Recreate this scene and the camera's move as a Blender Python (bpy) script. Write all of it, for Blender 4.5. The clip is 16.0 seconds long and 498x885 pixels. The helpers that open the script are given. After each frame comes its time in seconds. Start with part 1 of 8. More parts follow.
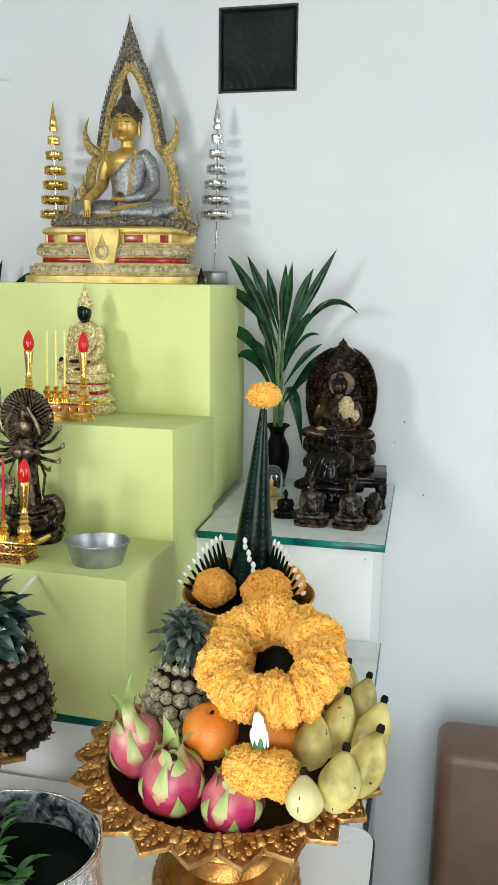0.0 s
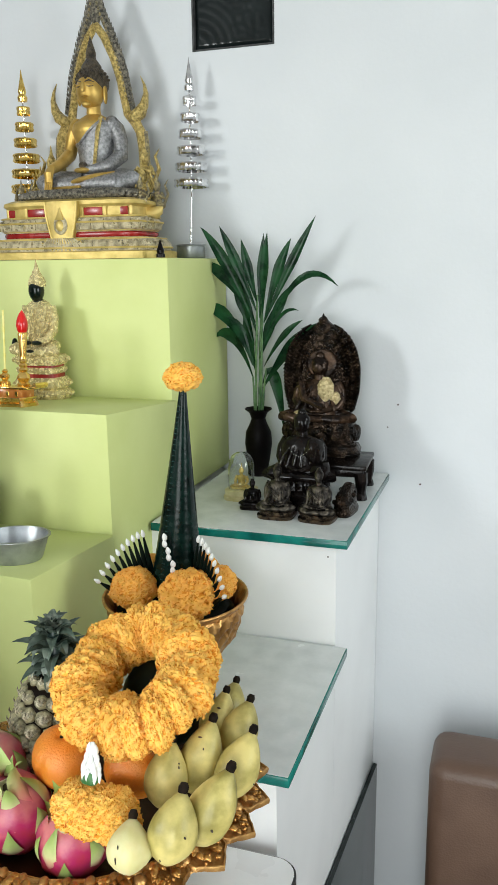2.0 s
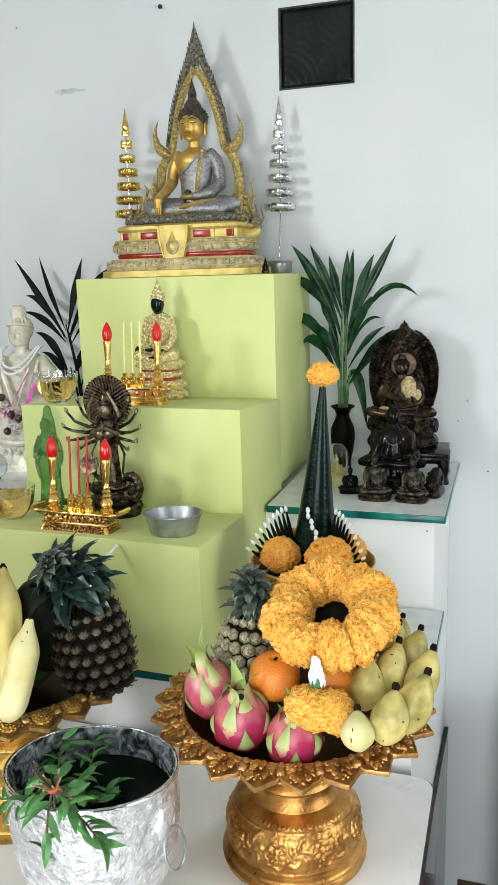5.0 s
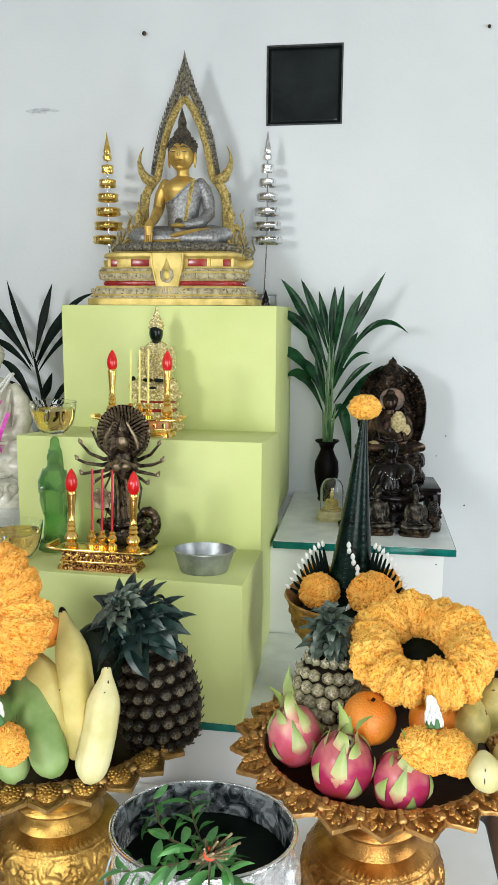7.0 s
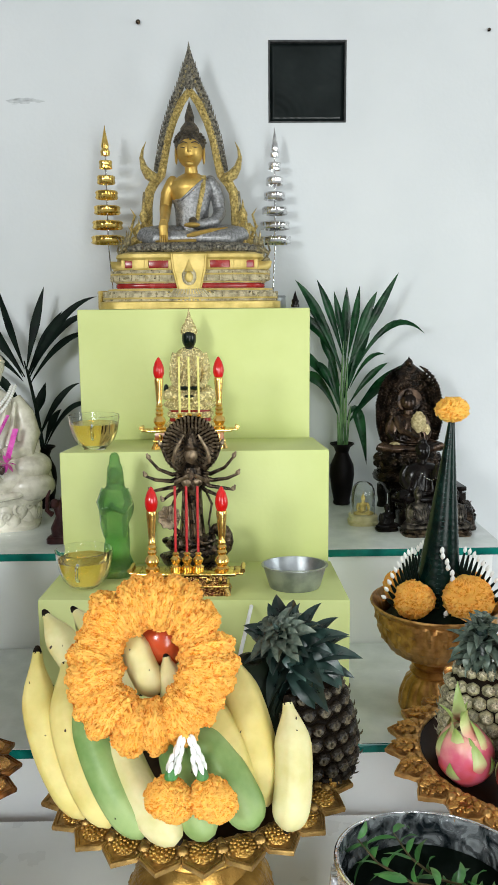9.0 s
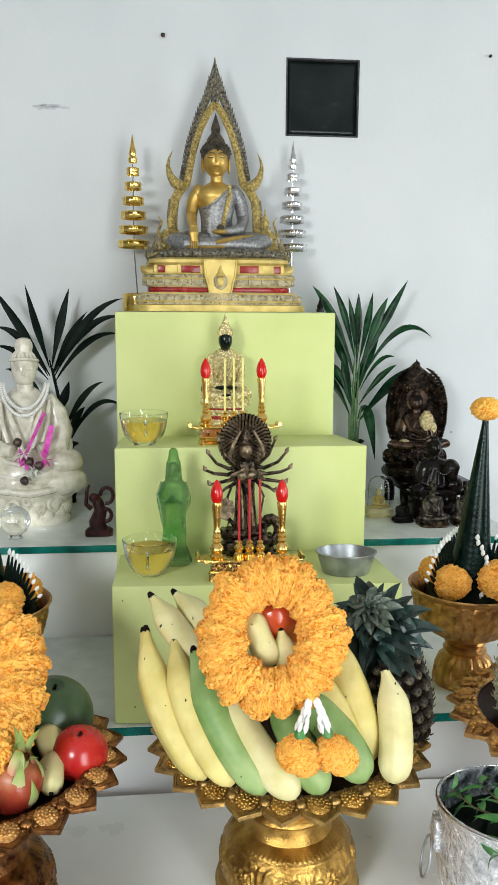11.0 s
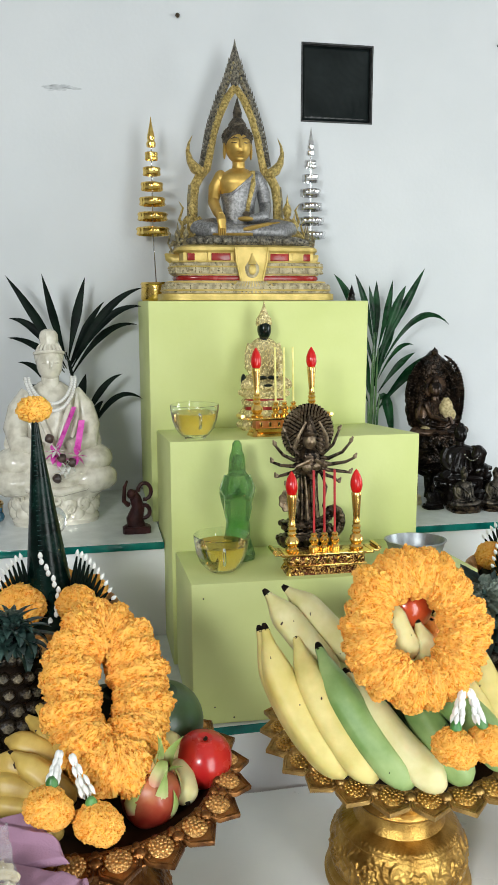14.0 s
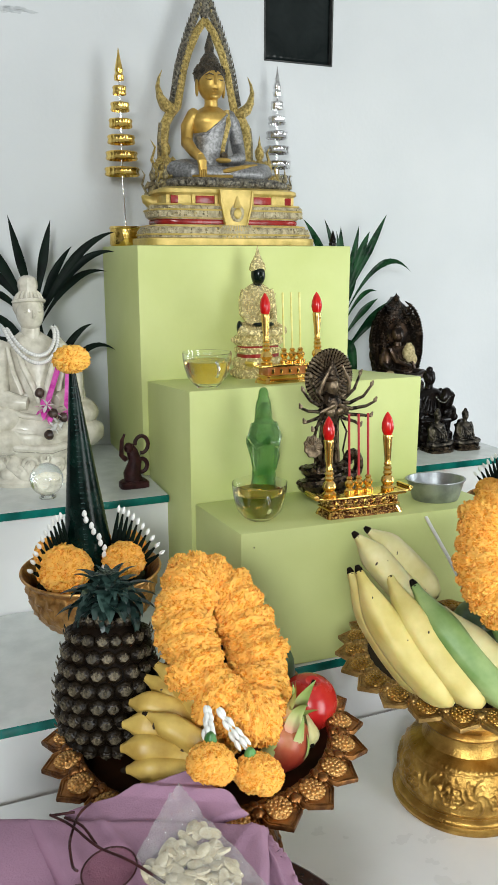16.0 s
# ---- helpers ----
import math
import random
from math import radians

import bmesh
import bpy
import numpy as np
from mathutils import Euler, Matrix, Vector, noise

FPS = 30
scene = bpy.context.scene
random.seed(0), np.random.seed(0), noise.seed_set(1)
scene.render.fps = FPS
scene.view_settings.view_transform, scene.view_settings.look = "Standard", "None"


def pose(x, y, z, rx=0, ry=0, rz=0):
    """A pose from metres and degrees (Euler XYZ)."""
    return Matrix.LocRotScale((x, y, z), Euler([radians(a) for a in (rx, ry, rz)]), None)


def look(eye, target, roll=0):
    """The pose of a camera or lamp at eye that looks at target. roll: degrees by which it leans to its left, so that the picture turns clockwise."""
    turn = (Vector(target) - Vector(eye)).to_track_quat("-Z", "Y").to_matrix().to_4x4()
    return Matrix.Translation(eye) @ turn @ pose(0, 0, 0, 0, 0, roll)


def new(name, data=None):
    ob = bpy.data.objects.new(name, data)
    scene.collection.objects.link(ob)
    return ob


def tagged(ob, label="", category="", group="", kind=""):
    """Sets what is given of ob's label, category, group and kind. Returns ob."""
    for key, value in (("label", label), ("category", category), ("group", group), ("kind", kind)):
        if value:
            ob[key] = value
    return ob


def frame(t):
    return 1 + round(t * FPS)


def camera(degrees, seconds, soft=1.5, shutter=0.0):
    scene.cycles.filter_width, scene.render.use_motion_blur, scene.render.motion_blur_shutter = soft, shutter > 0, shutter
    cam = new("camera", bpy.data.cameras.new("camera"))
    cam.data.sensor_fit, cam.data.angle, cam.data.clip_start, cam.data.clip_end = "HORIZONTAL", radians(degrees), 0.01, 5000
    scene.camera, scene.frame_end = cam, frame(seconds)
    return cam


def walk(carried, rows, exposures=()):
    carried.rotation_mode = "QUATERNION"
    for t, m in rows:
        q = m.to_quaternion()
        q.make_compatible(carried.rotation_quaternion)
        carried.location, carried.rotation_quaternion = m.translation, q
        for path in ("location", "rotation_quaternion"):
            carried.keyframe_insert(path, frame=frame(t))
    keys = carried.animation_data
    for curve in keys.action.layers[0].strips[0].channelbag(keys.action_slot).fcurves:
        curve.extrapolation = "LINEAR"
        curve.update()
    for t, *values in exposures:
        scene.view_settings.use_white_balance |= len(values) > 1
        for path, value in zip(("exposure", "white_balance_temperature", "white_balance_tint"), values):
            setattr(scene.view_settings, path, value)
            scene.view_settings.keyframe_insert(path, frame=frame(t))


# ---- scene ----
cam = camera(34.7, 16.0, soft=0.85)
PATH = [
    (0, (0.707, -1.975, 1.556), (0.291, -0.058, 1.168), 0.7),
    (0.5, (0.742, -1.908, 1.554), (0.302, 0.003, 1.163), 0.3),
    (1, (0.822, -1.86, 1.545), (0.241, 0.01, 1.14), -0.2),
    (1.5, (0.879, -1.811, 1.529), (0.275, 0.048, 1.104), -0.0),
    (2, (0.911, -1.788, 1.537), (0.293, 0.064, 1.106), -0.7),
    (2.5, (0.905, -1.786, 1.532), (0.21, 0.041, 1.106), -1.6),
    (3, (0.914, -1.811, 1.527), (0.162, -0.01, 1.09), -2.4),
    (3.5, (0.9, -1.871, 1.53), (0.142, -0.075, 1.085), -2.5),
    (4, (0.854, -1.962, 1.541), (0.158, -0.135, 1.118), -2.1),
    (4.5, (0.803, -2.044, 1.545), (0.125, -0.206, 1.145), -2.0),
    (4.7, (0.785, -2.065, 1.55), (0.137, -0.218, 1.14), -1.9),
    (6.8, (0.512, -2.059, 1.533), (0.159, -0.115, 1.223), 0.2),
    (7, (0.467, -2.093, 1.539), (0.176, -0.14, 1.219), 0.4),
    (7.5, (0.327, -2.157, 1.535), (0.185, -0.19, 1.203), 0.1),
    (8, (0.234, -2.153, 1.536), (0.135, -0.189, 1.171), 0.3),
    (8.5, (0.155, -2.076, 1.528), (0.064, -0.106, 1.194), -0.6),
    (9, (0.101, -2.051, 1.544), (0.137, -0.077, 1.225), -0.5),
    (9.5, (0.028, -2.055, 1.552), (0.193, -0.09, 1.218), -0.5),
    (10, (-0.054, -2.077, 1.551), (0.08, -0.111, 1.209), -0.9),
    (10.2, (-0.073, -2.094, 1.551), (0.083, -0.129, 1.211), -0.8),
    (12.3, (-0.163, -2.149, 1.57), (0.075, -0.186, 1.272), 1.4),
    (12.5, (-0.18, -2.151, 1.574), (0.098, -0.194, 1.27), 1.2),
    (13, (-0.239, -2.162, 1.586), (0.127, -0.22, 1.277), 1.3),
    (13.5, (-0.305, -2.153, 1.571), (0.074, -0.214, 1.256), 0.1),
    (14, (-0.359, -2.068, 1.549), (0.03, -0.136, 1.206), -0.1),
    (14.5, (-0.405, -1.996, 1.545), (0.04, -0.08, 1.182), -1.3),
    (15, (-0.504, -1.98, 1.544), (0.149, -0.132, 1.145), -0.2),
    (15.5, (-0.596, -1.978, 1.535), (0.139, -0.166, 1.112), -0.4),
    (16, (-0.649, -1.965, 1.535), (0.087, -0.162, 1.078), -0.0),
]
walk(cam, [(t, look(eye, target, roll)) for t, eye, target, roll in PATH])

# ---- world, light ----
FLOOR = -0.26
world = bpy.data.worlds.new("sky")
scene.world = world
world.use_nodes = True
wn = world.node_tree.nodes
sky = wn.new("ShaderNodeTexSky")
sky.sky_type, sky.sun_disc, sky.sun_elevation, sky.sun_rotation = "NISHITA", False, radians(40), radians(200)
wn["Background"].inputs["Strength"].default_value = 0.1
world.node_tree.links.new(sky.outputs[0], wn["Background"].inputs[0])


def area_lamp(name, eye, target, width, height, watts, colour):
    data = bpy.data.lights.new(name, "AREA")
    data.shape, data.size, data.size_y, data.energy, data.color = "RECTANGLE", width, height, watts, colour
    lamp = new(name, data)
    lamp.matrix_world = look(eye, target)
    return lamp


# rear-window daylight set by cast shadows; the other two lamps are added fill
area_lamp("window_light_south", (-1.42, -3.36, 2.06), (0.15, 0, 1.2), 0.54, 0.54, 47, (0.95, 0.995, 1.0))
area_lamp("fill_light_east", (2.92, -1.5, 1.6), (0.4, -0.4, 1.3), 1.0, 1.3, 35, (0.93, 0.995, 1.0))
area_lamp("fill_light_front", (0.94, -3.36, 1.12), (0.5, 0, 0.95), 1.08, 2.2, 56, (0.94, 0.995, 1.0))


# ---- materials ----
def nodes_of(name):
    mat = bpy.data.materials.new(name)
    mat.use_nodes = True
    t = mat.node_tree
    return mat, t, t.nodes["Principled BSDF"]


def mottled(name, a, b, scale=20.0, rough=0.5, metal=0.0, bump=0.0, bump_scale=60.0, contrast=(0.35, 0.65), detail=5.0, coat=0.0,
            rough_var=0.12, random_value=0.0, kind="noise", distort=0.0, sub=0.0, spec=0.5):
    """Two base colours mixed by a noise in object space, finer grain in roughness and relief, some value change piece by piece."""
    mat, t, p = nodes_of(name)
    tc = t.nodes.new("ShaderNodeTexCoord")
    n1 = t.nodes.new("ShaderNodeTexNoise")
    n1.inputs["Scale"].default_value, n1.inputs["Detail"].default_value, n1.inputs["Distortion"].default_value = scale, detail, distort
    t.links.new(tc.outputs["Object"], n1.inputs["Vector"])
    ramp = t.nodes.new("ShaderNodeValToRGB")
    ramp.color_ramp.elements[0].position, ramp.color_ramp.elements[1].position = contrast
    ramp.color_ramp.elements[0].color, ramp.color_ramp.elements[1].color = (*a, 1), (*b, 1)
    t.links.new(n1.outputs["Fac"], ramp.inputs[0])
    colour = ramp.outputs[0]
    if random_value:
        info, hsv, mr = t.nodes.new("ShaderNodeObjectInfo"), t.nodes.new("ShaderNodeHueSaturation"), t.nodes.new("ShaderNodeMapRange")
        mr.inputs["To Min"].default_value, mr.inputs["To Max"].default_value = 1 - random_value, 1 + random_value
        t.links.new(info.outputs["Random"], mr.inputs["Value"])
        t.links.new(mr.outputs[0], hsv.inputs["Value"])
        t.links.new(colour, hsv.inputs["Color"])
        colour = hsv.outputs[0]
    t.links.new(colour, p.inputs["Base Color"])
    if kind == "noise":
        n2 = t.nodes.new("ShaderNodeTexNoise")
        n2.inputs["Detail"].default_value = 4
        fine = n2.outputs["Fac"]
    else:
        n2 = t.nodes.new("ShaderNodeTexVoronoi")
        n2.feature = "F1" if kind == "cells" else "DISTANCE_TO_EDGE"
        fine = n2.outputs["Distance"]
    n2.inputs["Scale"].default_value = bump_scale
    t.links.new(tc.outputs["Object"], n2.inputs["Vector"])
    mr2 = t.nodes.new("ShaderNodeMapRange")
    mr2.inputs["To Min"].default_value, mr2.inputs["To Max"].default_value = max(0.02, rough - rough_var), min(1, rough + rough_var)
    t.links.new(n1.outputs["Fac"], mr2.inputs["Value"])
    t.links.new(mr2.outputs[0], p.inputs["Roughness"])
    if bump:
        b_ = t.nodes.new("ShaderNodeBump")
        b_.inputs["Strength"].default_value, b_.inputs["Distance"].default_value = min(1.0, bump), 0.004 * max(1.0, bump)
        t.links.new(fine, b_.inputs["Height"])
        t.links.new(b_.outputs[0], p.inputs["Normal"])
    p.inputs["Metallic"].default_value = metal
    p.inputs["Specular IOR Level"].default_value = spec
    p.inputs["Coat Weight"].default_value = coat
    if sub:
        p.inputs["Subsurface Weight"].default_value, p.inputs["Subsurface Scale"].default_value = sub, 0.006
    return mat


def glassy(name, colour, rough=0.02, ior=1.45, bump=0.0, bump_scale=30.0):
    mat, t, p = nodes_of(name)
    p.inputs["Base Color"].default_value = (*colour, 1)
    p.inputs["Roughness"].default_value, p.inputs["IOR"].default_value, p.inputs["Transmission Weight"].default_value = rough, ior, 1.0
    if bump:
        n, b_ = t.nodes.new("ShaderNodeTexNoise"), t.nodes.new("ShaderNodeBump")
        n.inputs["Scale"].default_value, n.inputs["Detail"].default_value = bump_scale, 3
        b_.inputs["Strength"].default_value, b_.inputs["Distance"].default_value = bump, 0.003
        t.links.new(n.outputs["Fac"], b_.inputs["Height"])
        t.links.new(b_.outputs[0], p.inputs["Normal"])
    return mat


WALL = mottled("wall_paint", (0.595, 0.622, 0.638), (0.645, 0.668, 0.682), 3.0, 0.75, bump=0.12, bump_scale=90, rough_var=0.08)
# walls and ceiling out of view, their tones set to limit bounced light
UNSEEN_WALL = mottled("dim_unseen_wall", (0.20, 0.19, 0.175), (0.26, 0.245, 0.225), 3.0, 0.7)
CEILING = mottled("unseen_ceiling", (0.46, 0.465, 0.46), (0.52, 0.52, 0.515), 3.0, 0.8)
FLOOR_TILE = mottled("floor_tile", (0.10, 0.065, 0.045), (0.16, 0.11, 0.08), 7.0, 0.35)
SKIRT = mottled("skirting_wood", (0.05, 0.025, 0.018), (0.09, 0.045, 0.03), 15.0, 0.4)
GREEN = mottled("green_paint", (0.565, 0.625, 0.235), (0.625, 0.68, 0.285), 5.0, 0.52, bump=0.06, bump_scale=120, rough_var=0.06, spec=0.35)
WHITE_BASE = mottled("white_laminate", (0.83, 0.84, 0.835), (0.88, 0.89, 0.885), 6.0, 0.35, bump=0.03, bump_scale=150)
SHELF_FILM = mottled("frosted_shelf_top", (0.64, 0.675, 0.665), (0.74, 0.77, 0.76), 25.0, 0.22, bump=0.05, bump_scale=200)
GLASS_EDGE = mottled("teal_glass_edge", (0.002, 0.075, 0.064), (0.006, 0.20, 0.165), 22.0, 0.12, spec=0.3)
TABLE_TOP = mottled("table_laminate", (0.79, 0.795, 0.785), (0.84, 0.845, 0.835), 9.0, 0.28, bump=0.02, bump_scale=200, rough_var=0.03)
BLACK_EDGE = mottled("black_rubber_edge", (0.012, 0.012, 0.012), (0.025, 0.024, 0.022), 30.0, 0.45)
DARK_GLASS = mottled("dark_tinted_glass", (0.008, 0.013, 0.012), (0.016, 0.022, 0.021), 6.0, 0.12, spec=0.12)
LEATHER = mottled("brown_leather", (0.105, 0.060, 0.040), (0.145, 0.085, 0.057), 8.0, 0.42, bump=0.10, bump_scale=220, kind="cells")


# ---- builders ----
class Geo:
    """Collects faces for one mesh; each call takes a material slot."""

    def __init__(self):
        self.v, self.f, self.m = [], [], []

    def add(self, verts, faces, slot=0, m=None):
        n = len(self.v)
        self.v += [tuple(m @ Vector(p)) for p in verts] if m is not None else [tuple(p) for p in verts]
        self.f += [tuple(n + i for i in q) for q in faces]
        self.m += [slot] * len(faces)
        return self

    def rings(self, rows, slot=0, m=None, closed=True, caps=True):
        """Skin over rows of points with one count."""
        k = len(rows[0])
        verts = [p for row in rows for p in row]
        faces = []
        for i in range(len(rows) - 1):
            for j in range(k if closed else k - 1):
                j2 = (j + 1) % k
                faces.append((i * k + j, i * k + j2, (i + 1) * k + j2, (i + 1) * k + j))
        if caps and closed:
            faces.append(tuple(range(k - 1, -1, -1)))
            faces.append(tuple((len(rows) - 1) * k + j for j in range(k)))
        return self.add(verts, faces, slot, m)

    def lathe(self, profile, seg=32, slot=0, m=None, wave=None, caps=True):
        rows = []
        for r, z in profile:
            row = []
            for j in range(seg):
                a = 2 * math.pi * j / seg
                q = max(r, 1e-4) * (wave(a, z) if wave else 1)
                row.append((q * math.cos(a), q * math.sin(a), z))
            rows.append(row)
        return self.rings(rows, slot, m, True, caps)

    def tier(self, profile, seg=48, power=4.0, slot=0, m=None):
        """Rounded-rectangle rings: rows of half width, half depth, height."""
        rows = []
        for sx, sy, z in profile:
            row = []
            for j in range(seg):
                a = 2 * math.pi * j / seg
                c, s = math.cos(a), math.sin(a)
                q = (abs(c) ** power + abs(s) ** power) ** (-1 / power)
                row.append((sx * q * c, sy * q * s, z))
            rows.append(row)
        return self.rings(rows, slot, m)

    def ball(self, centre, radii, seg=20, rows=12, slot=0, m=None, lump=0.0, freq=20.0):
        out = []
        for i in range(rows + 1):
            a = math.pi * i / rows
            row = []
            for j in range(seg):
                b = 2 * math.pi * j / seg
                s = max(math.sin(a), 1e-3)
                d = Vector((s * math.cos(b), s * math.sin(b), -math.cos(a)))
                k = 1.0
                if lump:
                    k += lump * noise.noise(Vector((d.x * radii[0], d.y * radii[1], d.z * radii[2])) * freq + Vector(centre) * 7)
                row.append((centre[0] + radii[0] * d.x * k, centre[1] + radii[1] * d.y * k, centre[2] + radii[2] * d.z * k))
            out.append(row)
        return self.rings(out, slot, m)

    def tube(self, pts, radii, seg=10, slot=0, m=None, squash=1.0, shape=None, caps=True):
        pts = [Vector(p) for p in pts]
        if not hasattr(radii, "__len__"):
            radii = [radii] * len(pts)
        rows, side = [], None
        for i, p in enumerate(pts):
            d = (pts[min(i + 1, len(pts) - 1)] - pts[max(i - 1, 0)]).normalized()
            if side is None:
                side = d.cross(Vector((0, 0, 1)) if abs(d.z) < 0.95 else Vector((0, 1, 0))).normalized()
            side = (side - d * side.dot(d)).normalized()
            up = side.cross(d)
            row = []
            for j in range(seg):
                a = 2 * math.pi * j / seg
                q = radii[i] * (shape(a) if shape else 1)
                row.append(tuple(p + side * (q * math.cos(a)) + up * (q * squash * math.sin(a))))
            rows.append(row)
        return self.rings(rows, slot, m, True, caps)

    def box(self, centre, size, bevel=0.0, slot=0, m=None, steps=2):
        bm = bmesh.new()
        bmesh.ops.create_cube(bm, size=1, matrix=Matrix.Translation(centre) @ Matrix.Diagonal((*size, 1)))
        if bevel:
            bmesh.ops.bevel(bm, geom=bm.edges[:], offset=bevel, segments=steps, profile=0.5, affect="EDGES")
        bm.verts.index_update()
        vs, fs = [v.co.copy() for v in bm.verts], [[v.index for v in f.verts] for f in bm.faces]
        bm.free()
        return self.add(vs, fs, slot, m)

    def slab(self, outline, z0, z1, slot=0, m=None):
        """A plan outline raised from z0 to z1."""
        return self.rings([[(x, y, z0) for x, y in outline], [(x, y, z1) for x, y in outline]], slot, m)

    def blade(self, base, way, length, width, droop=0.5, n=8, slot=0, m=None, fold=0.25, peak=0.4, twist=0.0, thick=0.0):
        """A leaf: starts along way, bends down by droop, folded along its midrib."""
        p, d = Vector(base), Vector(way).normalized()
        step, rows = length / n, []
        for i in range(n + 1):
            u = i / n
            flat = Vector((d.x, d.y, 0))
            side = Vector((-flat.y, flat.x, 0)).normalized() if flat.length > 1e-4 else Vector((1, 0, 0))
            if twist:
                side = Matrix.Rotation(twist * (0.3 + u), 3, d) @ side
            up = side.cross(d)
            if up.z < 0 and not twist:
                up = -up
            w = width * 0.5 * (min(1, (u / peak) ** 0.6 + 0.12) if u < peak else max(0.015, (1 - ((u - peak) / (1 - peak)) ** 1.7)))
            rows.append([tuple(p - side * w + up * w * fold), tuple(p - up * thick), tuple(p + side * w + up * w * fold)])
            p = p + d * step
            d = (d + Vector((0, 0, -droop * step / max(length, 1e-4)))).normalized()
        return self.rings(rows, slot, m, closed=False)


def leaf_curve(base, tip, lift, width, face=(0.15, -1.0, 0.25), fold=0.25, peak=0.42, n=12):
    """A long leaf from base to tip that rises by lift on the way, its flat side towards face."""
    a, b = Vector(base), Vector(tip)
    mid = (a + b) / 2 + Vector(lift)
    rows = []
    for k in range(n + 1):
        u = k / n
        p = a * (1 - u) ** 2 + mid * (2 * u * (1 - u)) + b * u * u
        d = ((mid - a) * (1 - u) + (b - mid) * u).normalized()
        side = d.cross(Vector(face)).normalized()
        up = side.cross(d)
        w = width * 0.5 * (0.10 + 0.90 * (u / peak) ** 1.1 if u < peak else max(0.01, 1 - ((u - peak) / (1 - peak)) ** 1.6))
        rows.append([tuple(p - side * w + up * w * fold), tuple(p - side * w * 0.5 + up * w * fold * 0.3), tuple(p), tuple(p + side * w * 0.5 + up * w * fold * 0.3), tuple(p + side * w + up * w * fold)])
    return Geo().rings(rows, closed=False)


def mesh_of(geo, name, mats, smooth=35):
    me = bpy.data.meshes.new(name)
    me.from_pydata(geo.v, [], geo.f)
    for mat in mats if isinstance(mats, (list, tuple)) else [mats]:
        me.materials.append(mat)
    me.polygons.foreach_set("material_index", geo.m)
    if smooth:
        me.polygons.foreach_set("use_smooth", [True] * len(me.polygons))
        me.set_sharp_from_angle(angle=radians(smooth))
    me.update()
    return me


def part(name, geo, mats, parent, label="", smooth=35, m=None):
    ob = new(name, mesh_of(geo, name, mats, smooth) if isinstance(geo, Geo) else geo)
    if parent is not None:
        ob.parent = parent
    if m is not None:
        ob.matrix_basis = m
    return tagged(ob, label) if label else ob


def empty(name, m, label, category, group=""):
    ob = new(name)
    ob.empty_display_size = 0.02
    ob.matrix_basis = m
    return tagged(ob, label, category, group)


def solid(name, geo, mats, m, label, category, group="", smooth=35):
    """A thing that is one mesh."""
    ob = part(name, geo, mats, None, "", smooth, m)
    return tagged(ob, label, category, group)


def structure(name, geo, mats, label="", smooth=35):
    return tagged(part(name, geo, mats, None, label, smooth), label, "", "", "structure")


# ---- structure ----
XL, XR, YB, TOP = -2.6, 3.0, -3.4, 2.75


def wall_with_hole(axis, at, thick, lo, hi, holes):
    """A wall at x or y = at, running from lo to hi, with rectangular openings (from, to, low, high)."""
    g, edges = Geo(), []

    def piece(a, b, z0, z1):
        if axis == "x":
            g.box((at + thick / 2, (a + b) / 2, (z0 + z1) / 2), (abs(thick), b - a, z1 - z0))
        else:
            g.box(((a + b) / 2, at + thick / 2, (z0 + z1) / 2), (b - a, abs(thick), z1 - z0))

    a = lo
    for h0, h1, z0, z1 in holes:
        piece(a, h0, FLOOR, TOP)
        if z0 > FLOOR:
            piece(h0, h1, FLOOR, z0)
        piece(h0, h1, z1, TOP)
        a = h1
    piece(a, hi, FLOOR, TOP)
    return g


GBX0, GBX1, GBZ0, GBZ1 = 0.193, 0.383, 2.005, 2.195
structure("wall_north", wall_with_hole("y", 0.0, 0.10, XL, XR, [(GBX0, GBX1, GBZ0, GBZ1)]), WALL, "off-white painted plaster wall", 0)
# unseen walls added to close the room, with openings made for the lamps
structure("wall_west", wall_with_hole("x", XL, -0.12, YB, 0.1, []), UNSEEN_WALL, "unseen side wall, kept dim to limit bounced light", 0)
structure("wall_east", wall_with_hole("x", XR, 0.12, YB, 0.1, [(-2.0, -1.0, 1.15, 2.35)]), UNSEEN_WALL, "unseen side wall with an opening for the added fill lamp", 0)
structure("wall_south", wall_with_hole("y", YB, -0.12, XL, XR, [(-1.75, -0.75, 1.35, 2.35), (0.0, 1.5, FLOOR, 2.36)]), UNSEEN_WALL, "unseen rear wall with openings for the window light and fill lamp", 0)
structure("floor", Geo().box(((XL + XR) / 2, YB / 2, FLOOR - 0.05), (XR - XL + 0.3, -YB + 0.3, 0.1)), FLOOR_TILE, "dark brown tiled floor", 0)
structure("ceiling", Geo().box(((XL + XR) / 2, YB / 2, TOP + 0.05), (XR - XL + 0.3, -YB + 0.3, 0.1)), CEILING, "unseen ceiling, its grey set for the bounced light", 0)
structure("baseboard", Geo().box((1.83, -0.008, FLOOR + 0.05), (2.30, 0.014, 0.10), 0.003), SKIRT, "dark wooden skirting board")

# stepped white base with glass shelves, and the table pushed against it
BX = 0.632
structure("shelf_base", Geo().box((0, -0.236, 0.44125), (2 * BX, 0.468, 1.2225)).box((0, -0.661, 0.33725), (2 * BX, 0.378, 1.0145)), WHITE_BASE,
          "white laminate stepped base under the shelves", 0)


